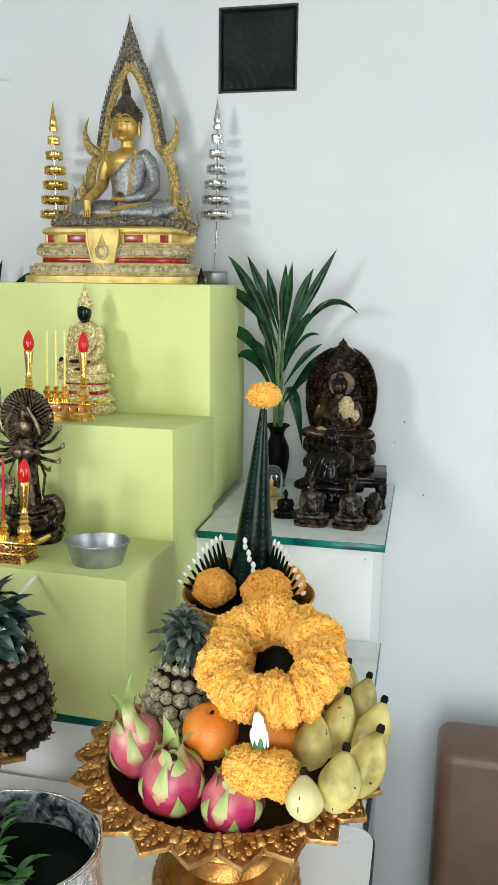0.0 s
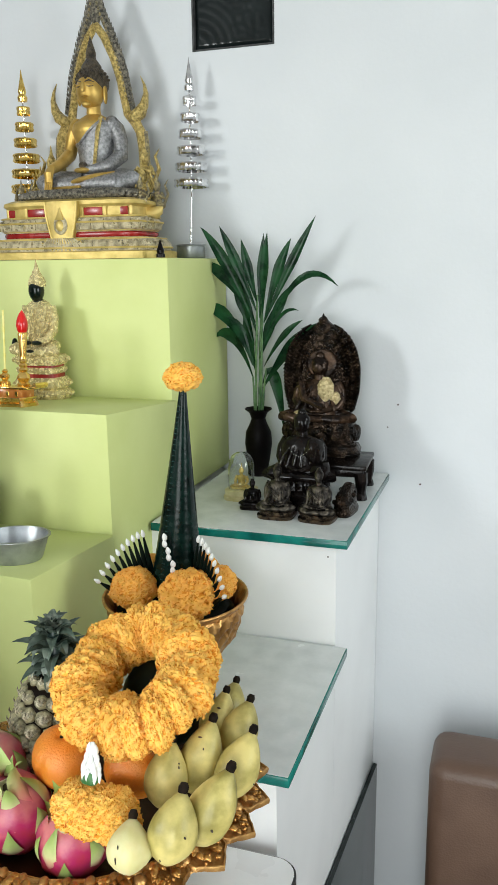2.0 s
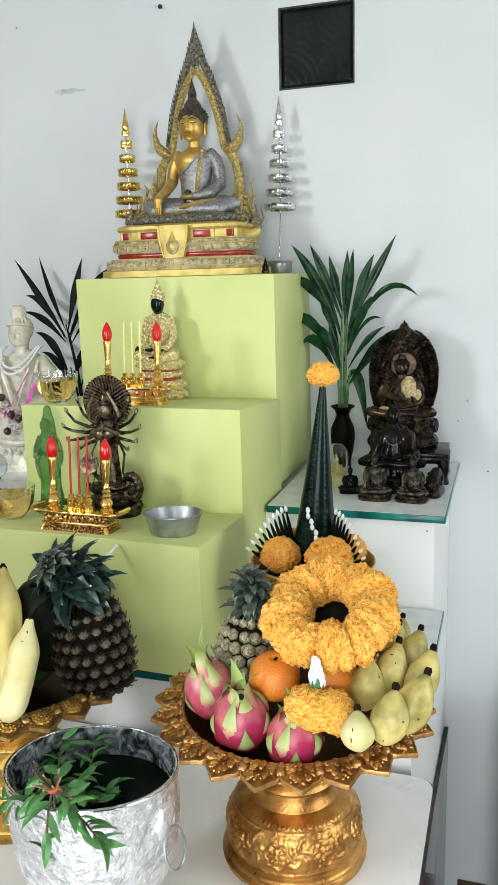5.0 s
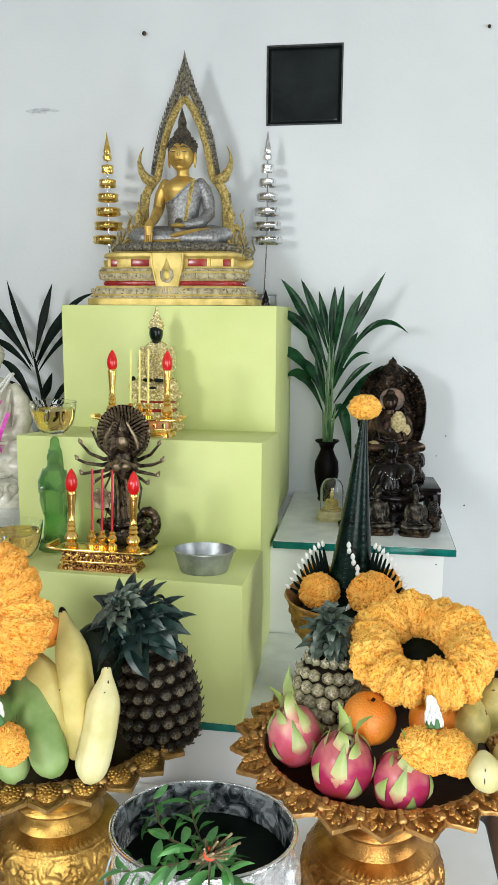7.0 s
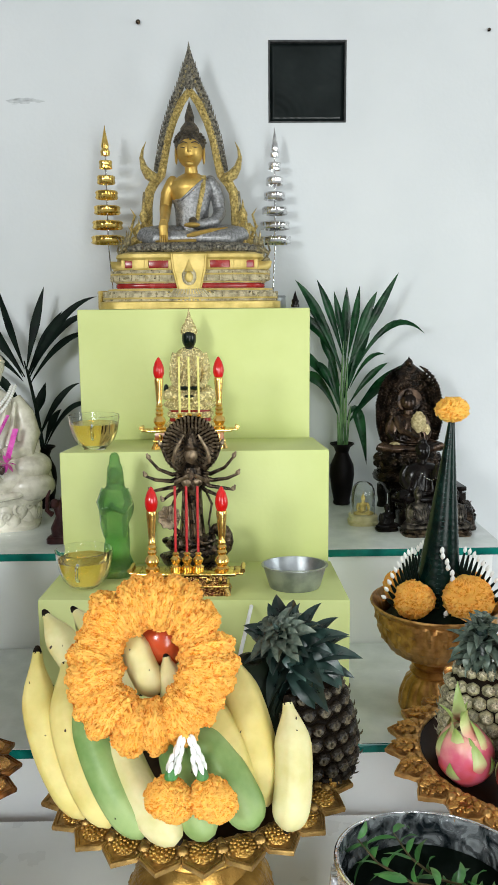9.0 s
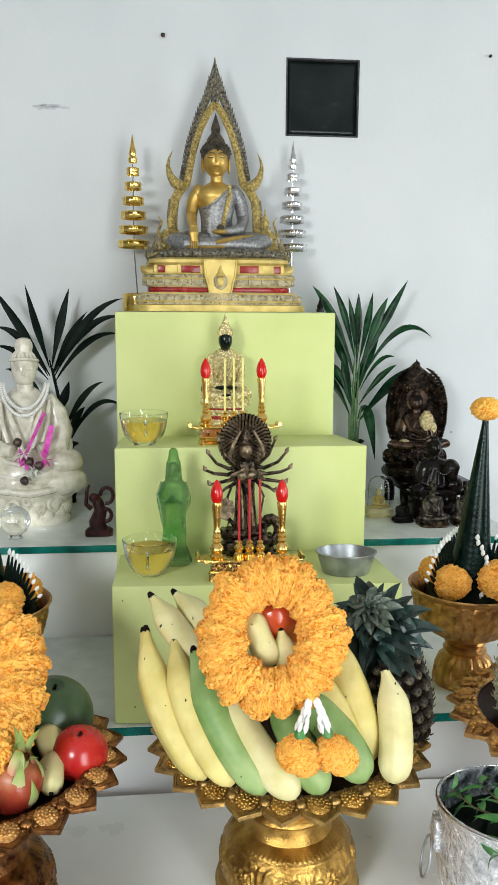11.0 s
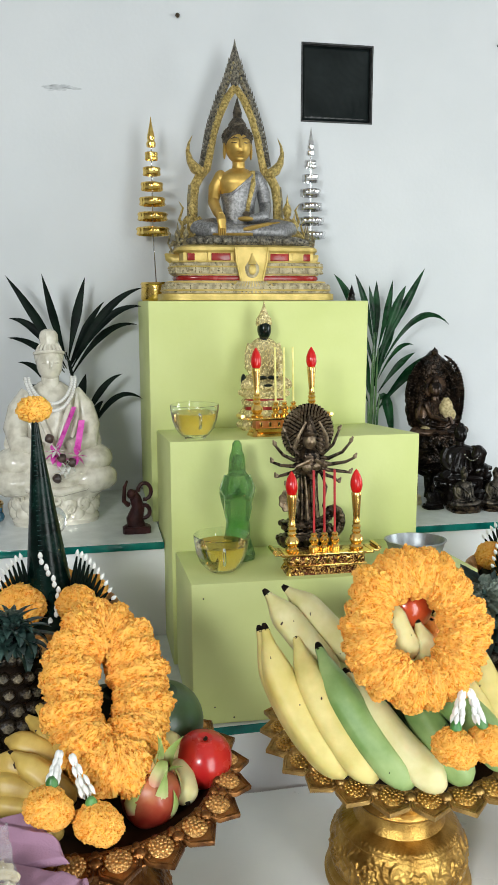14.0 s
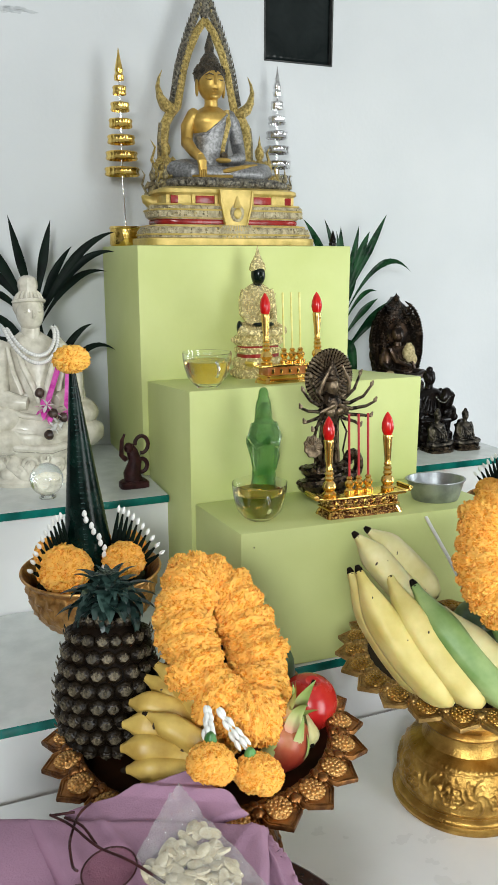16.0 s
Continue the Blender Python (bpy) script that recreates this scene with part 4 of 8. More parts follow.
def parasol(x, y, mat, pole_mat, label, cup_x, cup_y, cup, high):
    ob = empty("tiered_parasol", pose(x, y, 1.5566), label, "parasol", "tiered parasols")
    dx, dy = cup_x - x, cup_y - y
    part("base_cup", Geo().lathe([(cup * r, high * z) for r, z in ((0.94, 0), (1.0, 0.10), (0.97, 0.84), (1.03, 0.90), (0.97, 1.0), (0.30, 1.0), (0.15, 1.03))], 32, m=Matrix.Translation((dx, dy, 0))), TIN if mat is SILVER else mat, ob)
    part("pole", Geo().tube([(dx, dy, 0.028), (0, 0, 0.15), (0, 0, 0.36)], 0.0018, 8), pole_mat, ob)
    for k, r in enumerate((0.0375, 0.0340, 0.0295, 0.0250, 0.0200, 0.0145)):
        z = 0.163 + 0.0345 * k
        wave = lambda a, zz: 1 + 0.045 * abs(math.sin(a * 9))
        g = Geo().lathe([(r * 0.90, z - 0.003), (r * 0.97, z - 0.008), (r * 1.03, z - 0.0055), (r * 0.97, z - 0.001), (r * 0.97, z + 0.002), (r * 1.03, z + 0.0065), (r * 0.96, z + 0.0095), (r * 0.80, z + 0.0075), (r * 0.3, z + 0.008), (0.002, z + 0.009)], 72, wave=wave)
        part("tier", g, mat, ob)
    part("finial", Geo().lathe([(0.003, 0.355), (0.0105, 0.357), (0.0115, 0.366), (0.008, 0.372), (0.0095, 0.378), (0.007, 0.390), (0.003, 0.408), (0.0005, 0.425)], 16), mat, ob)


parasol(-0.195, -0.089, BRIGHT_GOLD, SILVER, "gold foil tiered parasol on a thin pole beside the statue", -0.188, -0.078, 0.0385, 0.044)
parasol(0.205, -0.055, SILVER, SILVER, "silver foil tiered parasol on a thin pole beside the statue", 0.199, -0.055, 0.0325, 0.031)
solid("stupa_figure", Geo().lathe([(0.009, 0), (0.009, 0.006), (0.007, 0.008), (0.008, 0.014), (0.005, 0.02), (0.002, 0.03), (0.0, 0.036)], 14), BLACK_WOOD,
      pose(0.2355, -0.303, 1.5566), "tiny black spired figure on green step edge", "figurine")


# ---- altar steps: statues, candle sets, cups ----
def dark_faced_statue():
    g = Geo()
    # cushioned gold seat with dark red bands
    g.tier([(0.050, 0.036, 0.0), (0.054, 0.039, 0.005), (0.055, 0.040, 0.012), (0.050, 0.036, 0.018), (0.047, 0.034, 0.020), (0.052, 0.037, 0.024), (0.052, 0.037, 0.034), (0.046, 0.033, 0.042)], 40, 4, 0)
    g.tier([(0.043, 0.030, 0.041), (0.043, 0.030, 0.050)], 32, 4, 2)
    g.tier([(0.045, 0.032, 0.049), (0.048, 0.034, 0.053), (0.048, 0.034, 0.058), (0.044, 0.031, 0.061)], 32, 4, 0)
    g.tier([(0.042, 0.030, 0.060), (0.042, 0.030, 0.066)], 32, 4, 2)
    g.tier([(0.046, 0.033, 0.065), (0.050, 0.036, 0.070), (0.050, 0.036, 0.077), (0.046, 0.033, 0.083)], 36, 4, 0)
    for row, hx, hy, z in ((18, 0.054, 0.039, 0.009), (18, 0.052, 0.037, 0.029), (20, 0.050, 0.036, 0.074)):
        for k in range(row):
            a = 2 * math.pi * k / row
            q = (abs(math.cos(a)) ** 4 + abs(math.sin(a)) ** 4) ** -0.25
            g.ball((hx * q * math.cos(a), hy * q * math.sin(a), z), (0.0050, 0.0045, 0.0050), 8, 6, 0)
    # folded legs, the dark skin showing at the feet and hands
    for sx in (-1, 1):
        g.tube([(sx * 0.010, 0.006, 0.098), (sx * 0.036, -0.008, 0.099), (sx * 0.046, -0.022, 0.094), (sx * 0.026, -0.032, 0.090), (-sx * 0.006, -0.034, 0.090)], [0.015, 0.0145, 0.0120, 0.0095, 0.006], 14, 0, None, 0.85)
    g.tube([(-0.030, -0.030, 0.090), (0.0, -0.036, 0.092), (0.030, -0.030, 0.090)], [0.004, 0.006, 0.004], 8, 1, None, 0.6)
    g.tube([(0, 0.004, 0.090), (0, 0.004, 0.112), (0, 0.005, 0.132), (0, 0.005, 0.156), (0, 0.005, 0.170), (0, 0.005, 0.178), (0, 0.004, 0.183)], [0.030, 0.027, 0.027, 0.0305, 0.031, 0.022, 0.013], 28, 0, None, 0.66)
    for sx in (-1, 1):
        g.tube([(sx * 0.026, 0.004, 0.171), (sx * 0.032, 0.004, 0.150), (sx * 0.034, -0.002, 0.128), (sx * 0.028, -0.020, 0.112), (sx * 0.010, -0.031, 0.108)], [0.0105, 0.0100, 0.0090, 0.0075, 0.0055], 12, 0)
        g.ball((sx * 0.012, -0.031, 0.107), (0.012, 0.007, 0.0045), 10, 6, 1)
    g.ball((-0.048, -0.016, 0.101), (0.006, 0.008, 0.013), 12, 8, 1)
    g.tube([(0, 0.003, 0.178), (0, 0.002, 0.192)], [0.0095, 0.0090], 12, 1)
    g.ball((0, -0.001, 0.201), (0.0150, 0.0165, 0.0210), 20, 14, 1)
    g.tube([(0, -0.0175, 0.208), (0, -0.0200, 0.201), (0, -0.0180, 0.199)], [0.0012, 0.0026, 0.0016], 7, 1)
    # gold cap with a spire, low at the sides
    g.lathe([(0.0176, 0.208), (0.0190, 0.211), (0.0186, 0.216), (0.0165, 0.222), (0.0125, 0.228), (0.0098, 0.231), (0.0085, 0.235), (0.0052, 0.240), (0.0034, 0.246), (0.0004, 0.257)], 24, 0, Matrix.Translation((0, 0.003, 0)) @ Matrix.Diagonal((0.92, 0.92, 1, 1)))
    # raised diagonal hem and folds of the robe
    for k in range(5):
        x = -0.020 + 0.010 * k
        g.tube([(x + 0.012, -0.0185, 0.166), (x + 0.002, -0.0200, 0.142), (x - 0.006, -0.0175, 0.116)], [0.0012, 0.0017, 0.0012], 6, 0)
    solid("seated_statue", g, [GLITTER, BLACK_FACE, RED_PANEL], pose(0.010, -0.40, tread_high(-0.40)) @ Matrix.Diagonal((1, 1, 1.066, 1)), "small black-faced seated statue in glittering gold robe on green step", "statue")


dark_faced_statue()


GILT_FLECK = mottled("gold_filigree_on_brown", (0.10, 0.018, 0.010), (0.78, 0.50, 0.14), 210.0, 0.26, 0.8, bump=0.8, bump_scale=260, contrast=(0.47, 0.60), detail=3.0, distort=2.0)


def candle_set(x, y, z, stick_mat, label, turn, fall):
    ob = empty("candle_stand", pose(x, y, z, -fall, 0, turn), label, "candle stand", "candle stands")
    g = Geo()
    g.tier([(0.070, 0.026, 0.0), (0.070, 0.026, 0.006), (0.064, 0.022, 0.009), (0.066, 0.023, 0.016)], 40, 8)
    part("plinth", g, [GILT_FLECK if stick_mat is STICK_RED else GOLD], ob, "gilt filigree plinth")
    part("gilt_band", Geo().box((0, 0, 0.0155), (0.1345, 0.0490, 0.0030), 0.001), GOLD, ob)
    for sx in (-1, 1):
        for sy in (-1, 1):
            part("corner_foot", Geo().tube([(sx * 0.063, sy * 0.020, 0.010), (sx * 0.0655, sy * 0.0225, 0.005), (sx * 0.067, sy * 0.024, 0.0)], [0.004, 0.0042, 0.0045], 9), GOLD, ob)
    part("panel", Geo().box((0, 0, 0.0235), (0.128, 0.043, 0.017), 0.001), GILT_FLECK if stick_mat is STICK_RED else mottled("amber_panel", (0.36, 0.10, 0.02), (0.55, 0.22, 0.05), 60.0, 0.25), ob, "glossy panelled side")
    for k in range(7):
        part("stud", Geo().box((-0.054 + 0.018 * k, -0.022, 0.0235), (0.006, 0.003, 0.010), 0.001), BRIGHT_GOLD, ob)
    part("top_board", Geo().box((0, 0, 0.034), (0.158, 0.052, 0.005), 0.0015), BRIGHT_GOLD, ob)
    for sx in (-1, 1):
        part("scroll_end", Geo().box((sx * 0.082, 0, 0.0355), (0.016, 0.046, 0.004), 0.0015).tube([(sx * 0.0895, -0.021, 0.040), (sx * 0.0895, 0.021, 0.040)], 0.0038, 10), GOLD, ob)
        c = part("candlestick", Geo().lathe([(0.011, 0.036), (0.012, 0.040), (0.008, 0.044), (0.012, 0.051), (0.0105, 0.057), (0.006, 0.062), (0.0085, 0.066), (0.006, 0.070), (0.008, 0.074),
                                             (0.0052, 0.078), (0.0068, 0.081), (0.0052, 0.085), (0.0056, 0.092), (0.0070, 0.110), (0.0084, 0.126), (0.0088, 0.131), (0.0080, 0.1325), (0.004, 0.1325)], 18, m=Matrix.Translation((sx * 0.056, 0, 0))), GOLD, ob)
        part("flame_bulb", Geo().lathe([(0.0060, 0.1305), (0.0092, 0.137), (0.0106, 0.1445), (0.0098, 0.153), (0.0068, 0.162), (0.0028, 0.169), (0.0003, 0.172)], 20, m=Matrix.Translation((sx * 0.056, 0, 0))), WAX_RED, c, "glossy red plastic flame")
    for k in range(3):
        h = part("incense_holder", Geo().lathe([(0.009, 0.036), (0.0095, 0.042), (0.005, 0.046), (0.008, 0.051), (0.0085, 0.055), (0.004, 0.060), (0.006, 0.063), (0.003, 0.066)], 14, m=Matrix.Translation((-0.018 + 0.018 * k, 0, 0))), GOLD, ob)
        part("incense_stick", Geo().tube([(-0.018 + 0.018 * k, 0, 0.060), (-0.018 + 0.018 * k, 0, 0.172)], 0.0021, 8), stick_mat, h)
    return ob


candle_set(0.0225, -0.822, tread_low(-0.822), STICK_RED, "gold candle stand with red flames and red incense sticks", -2, 4.1)
candle_set(0.0165, -0.563, tread_high(-0.563), STICK_YELLOW, "gold candle stand with red flames and yellow incense sticks", 2, 4.4)


def many_armed_statue():
    g = Geo()
    # coiled serpent round a rock, its tail looped up at one side, a lotus leaf at the other
    g.ball((0, 0.004, 0.030), (0.036, 0.028, 0.034), 28, 18, 0, None, 0.16, 70)
    coil = [((0.046 - 0.010 * t / 14) * math.cos(t), 0.006 + (0.034 - 0.008 * t / 14) * math.sin(t), 0.012 + 0.0042 * t) for t in [0.35 * k - 2.2 for k in range(42)]]
    g.tube(coil, [0.0135 * (1 - 0.35 * k / 41) for k in range(42)], 14, 0, None, 1.0, lambda a: 1 + 0.10 * math.cos(6 * a))
    for k in range(0, 42):
        p = Vector(coil[k])
        out = Vector((p.x, p.y - 0.006, 0.0)).normalized()
        g.ball(tuple(p + out * 0.0105 + Vector((0, 0, 0.005))), (0.0046, 0.0046, 0.0040), 7, 5, 0)
    loop = [(0.045 + 0.017 * math.cos(a), -0.008, 0.058 + 0.021 * math.sin(a)) for a in [0.5 * k - 2.6 for k in range(12)]]
    g.tube(loop, [0.011, 0.011, 0.0105, 0.010, 0.0095, 0.009, 0.009, 0.0095, 0.010, 0.009, 0.006, 0.002], 12, 0)
    for k in range(12):
        p = Vector(loop[k])
        g.ball(tuple(p + Vector((0, -0.007, 0.002))), (0.0055, 0.0045, 0.0045), 7, 5, 0, None, 0.2, 200)
    g.tube([(-0.012, 0.0, 0.060), (-0.030, -0.004, 0.078), (-0.038, -0.006, 0.092)], [0.005, 0.004, 0.004], 9)
    g.lathe([(0.0, -0.004), (0.012, -0.003), (0.0195, 0.0), (0.0185, 0.003), (0.010, 0.002), (0.0, 0.0035)], 36, 1, Matrix.Translation((-0.040, -0.010, 0.100)) @ pose(0, 0, 0, 76, 14, 0), wave=lambda a, z: 1 + 0.07 * math.sin(9 * a))
    for k in range(16):
        a = 2 * math.pi * k / 16
        g.tube([(-0.040 + 0.004 * math.cos(a), -0.0135, 0.100 + 0.004 * math.sin(a)), (-0.040 + 0.017 * math.cos(a), -0.0130, 0.100 + 0.017 * math.sin(a))], [0.0010, 0.0018], 5, 1)
    # slender robed body
    g.tube([(0, 0, 0.045), (0.001, 0, 0.080), (0.001, 0, 0.115), (0.001, -0.001, 0.140), (0.0, -0.002, 0.165), (0, 0, 0.182), (0, 0, 0.192)], [0.021, 0.0170, 0.0155, 0.0165, 0.0215, 0.0205, 0.009], 20)
    for k in range(11):
        a = k * 0.57
        g.tube([(0.015 * math.cos(a), 0.015 * math.sin(a), 0.146), (0.0165 * math.cos(a + 0.25), 0.0165 * math.sin(a + 0.25), 0.100), (0.021 * math.cos(a + 0.4), 0.021 * math.sin(a + 0.4), 0.048)], [0.0022, 0.0030, 0.0040], 6, k % 2)
    for sx in (-1, 1):
        g.ball((sx * 0.009, -0.0175, 0.160), (0.0095, 0.007, 0.0085), 12, 8, 1)
    g.ball((0, -0.006, 0.203), (0.0118, 0.0130, 0.0160), 18, 12, 1)
    g.lathe([(0.0125, 0.210), (0.0140, 0.216), (0.0105, 0.224), (0.0085, 0.232), (0.0050, 0.240), (0.001, 0.247)], 14, 0, Matrix.Translation((0, -0.004, 0)))
    # dished fan of small hands behind the head, ribbed from the centre to a scalloped rim
    fan = Matrix.Translation((0, 0.014, 0.216)) @ pose(0, 0, 0, 90)
    g.lathe([(0.0, -0.004), (0.030, -0.0015), (0.046, 0.006), (0.0495, 0.0095), (0.0490, 0.0075), (0.046, 0.002), (0.030, -0.006), (0.0, -0.008)], 80, 0, fan, wave=lambda a, z: 1 + 0.018 * math.cos(40 * a))
    for ring, count, dep, size in ((0.0465, 44, 0.0070, 1.0), (0.0405, 40, 0.0040, 1.0), (0.0345, 34, 0.0016, 0.95), (0.0285, 28, -0.0002, 0.9), (0.0225, 22, -0.0014, 0.85), (0.0165, 16, -0.0022, 0.8)):
        for k in range(count):
            a = 2 * math.pi * (k + 0.5 * (count % 4 == 0)) / count
            c, q = Vector((math.cos(a), 0, math.sin(a))), 0.0042 * size
            at = Vector((0, 0.012 - dep, 0.216))
            g.tube([tuple(at + c * (ring - q)), tuple(at + c * ring + Vector((0, -0.0016, 0))), tuple(at + c * (ring + q))], [0.0012, 0.0024 * size, 0.0006], 6, 1)
    # swinging arms with raised hands
    for sx in (-1, 1):
        for z0, dx, dz, dy in ((0.180, 0.052, 0.036, -0.018), (0.174, 0.072, 0.022, -0.026), (0.166, 0.078, 0.002, -0.030), (0.158, 0.070, -0.016, -0.030), (0.152, 0.050, -0.026, -0.026)):
            tip = (sx * dx, dy, z0 + dz + 0.006)
            g.tube([(sx * 0.016, -0.004, z0), (sx * dx * 0.45, dy * 0.6, z0 + dz * 0.10 - 0.004), (sx * dx * 0.78, dy * 0.95, z0 + dz * 0.45), tip], [0.0048, 0.0036, 0.0028, 0.0022], 9, 0)
            g.tube([tip, (sx * (dx + 0.003), dy - 0.001, z0 + dz + 0.014)], [0.0034, 0.0016], 7, 1)
            g.ball(tuple(Vector(tip) + Vector((0, 0, 0.002))), (0.0042, 0.0030, 0.0042), 8, 6, 1)
        g.tube([(sx * 0.019, -0.002, 0.180), (sx * 0.032, -0.012, 0.188), (sx * 0.027, -0.020, 0.212), (sx * 0.012, -0.020, 0.238)], [0.0052, 0.0042, 0.0034, 0.0020], 9, 1)
        g.tube([(sx * 0.019, 0, 0.176), (sx * 0.027, -0.016, 0.160), (sx * 0.005, -0.026, 0.172)], [0.0056, 0.0046, 0.0032], 9, 1)
        g.tube([(sx * 0.020, 0.0, 0.150), (sx * 0.034, -0.006, 0.120), (sx * 0.028, -0.004, 0.086), (sx * 0.036, -0.006, 0.060)], [0.0024, 0.0034, 0.0028, 0.0010], 7, 0, None, 0.6)
    solid("many_armed_statue", g, [BRONZE, FAN_BRONZE], pose(0.026, -0.700, tread_low(-0.695), 0, 0, 4) @ Matrix.Diagonal((1, 1, 1.05, 1)), "dark bronze many-armed standing statue with round fan halo", "statue")


many_armed_statue()


def jade_statue():
    g = Geo()
    g.lathe([(0.0, 0.0), (0.030, 0), (0.032, 0.006), (0.029, 0.014), (0.027, 0.022), (0.0, 0.024)], 36, 0, wave=lambda a, z: 1 + 0.06 * math.sin(9 * a))
    # robe: flared hem, drawn waist, broad sleeves at the elbows
    rows = []
    for k in range(41):
        u = k / 40
        z = 0.016 + 0.142 * u
        hx = float(np.interp(u, [0, 0.12, 0.30, 0.48, 0.62, 0.76, 0.88, 0.95, 1.0], [0.026, 0.0235, 0.0205, 0.0225, 0.0285, 0.0300, 0.0240, 0.0160, 0.0095]))
        row = []
        for j in range(40):
            a = 2 * math.pi * j / 40
            q = 1 + 0.055 * math.sin(7 * a + 2.0 * math.sin(9 * u)) * (1 - 0.6 * u) + 0.10 * noise.noise(Vector((math.cos(a) * 2.2, math.sin(a) * 2.2, u * 9)))
            row.append((hx * q * math.cos(a), 0.80 * hx * q * math.sin(a), z))
        rows.append(row)
    g.rings(rows)
    for sx in (-1, 1):
        g.tube([(sx * 0.017, 0.000, 0.146), (sx * 0.0245, -0.004, 0.124), (sx * 0.017, -0.018, 0.112), (sx * 0.003, -0.0235, 0.119)], [0.0070, 0.0080, 0.0068, 0.0045], 14)
        g.tube([(sx * 0.018, -0.012, 0.112), (sx * 0.0185, -0.0125, 0.092), (sx * 0.0165, -0.0115, 0.068)], [0.0060, 0.0065, 0.0030], 12)
    g.ball((0.0, -0.0255, 0.122), (0.0060, 0.0050, 0.0075), 12, 8)
    g.ball((0, -0.004, 0.169), (0.0112, 0.0118, 0.0140), 18, 12)
    g.tube([(0, -0.0150, 0.172), (0, -0.0172, 0.167), (0, -0.0155, 0.165)], [0.0010, 0.0021, 0.0013], 7)
    # hood falling to the shoulders over a high knot of hair
    g.lathe([(0.0165, 0.146), (0.0150, 0.160), (0.0142, 0.172), (0.0128, 0.181), (0.0100, 0.187), (0.0090, 0.193), (0.0082, 0.200), (0.0045, 0.205), (0.0, 0.206)], 24, 0, Matrix.Translation((0, 0.0045, 0)) @ Matrix.Diagonal((1, 0.85, 1, 1)))
    solid("jade_statue", g, JADE, pose(-0.106, -0.705, tread_low(-0.700), 0, 0, -6) @ Matrix.Diagonal((1, 1, 1.055, 1)), "translucent green jade robed standing statue on green step", "statue")


jade_statue()


def tea_cup(x, y, z, turn):
    ob = empty("tea_cup", pose(x, y, z, 0, 0, turn), "clear glass cup of golden tea standing on green step", "cup", "tea cups")
    oct_ = lambda a, zz: 1 + 0.018 * math.cos(8 * a)
    g = Geo().lathe([(0.0, 0.0), (0.020, 0.0), (0.0205, 0.003), (0.028, 0.008), (0.0375, 0.020), (0.0430, 0.036), (0.0460, 0.054), (0.0470, 0.065), (0.0458, 0.0655), (0.0446, 0.054), (0.0416, 0.037), (0.036, 0.0215), (0.0265, 0.0105), (0.0, 0.007)], 48, wave=oct_, caps=False)
    c = part("cup_body", g, CLEAR, ob)
    c.visible_shadow = False
    part("tea", Geo().lathe([(0.0, 0.0078), (0.0262, 0.0112), (0.0356, 0.022), (0.0411, 0.037), (0.0436, 0.050), (0.0, 0.050)], 48, wave=oct_, caps=False), TEA, ob, "golden tea filling the cup")
    h = part("handle", Geo().tube([(0.0, -0.040 - 0.012 * math.sin(a), 0.038 + 0.013 * math.cos(a)) for a in [k * math.pi / 8 for k in range(9)]], 0.0026, 8), CLEAR, ob)
    h.visible_shadow = False


tea_cup(-0.162, -0.565, tread_high(-0.565), 5)
tea_cup(-0.148, -0.785, tread_low(-0.785), -4)
solid("metal_bowl", Geo().lathe([(0.0, 0), (0.040, 0), (0.042, 0.003), (0.0515, 0.035), (0.0545, 0.0365), (0.0545, 0.038), (0.051, 0.038), (0.0405, 0.006), (0.0, 0.004)], 48, caps=False), TIN,
      pose(0.197, -0.797, tread_low(-0.797), -4.1), "plain spun aluminium bowl standing empty on green step", "bowl")


def along(a, b, spin=0.0):
    """The pose at a whose z axis points to b."""
    d = Vector(b) - Vector(a)
    return Matrix.Translation(a) @ d.to_track_quat("Z", "Y").to_matrix().to_4x4() @ Matrix.Rotation(spin, 4, "Z")


# ---- right shelf ----
SHELF = 1.0686
LEAN_BACK = Matrix(((1, 0, 0, 0), (0, 1, 0.08, 0), (0, 0, 0.934, 0), (0, 0, 0, 1)))


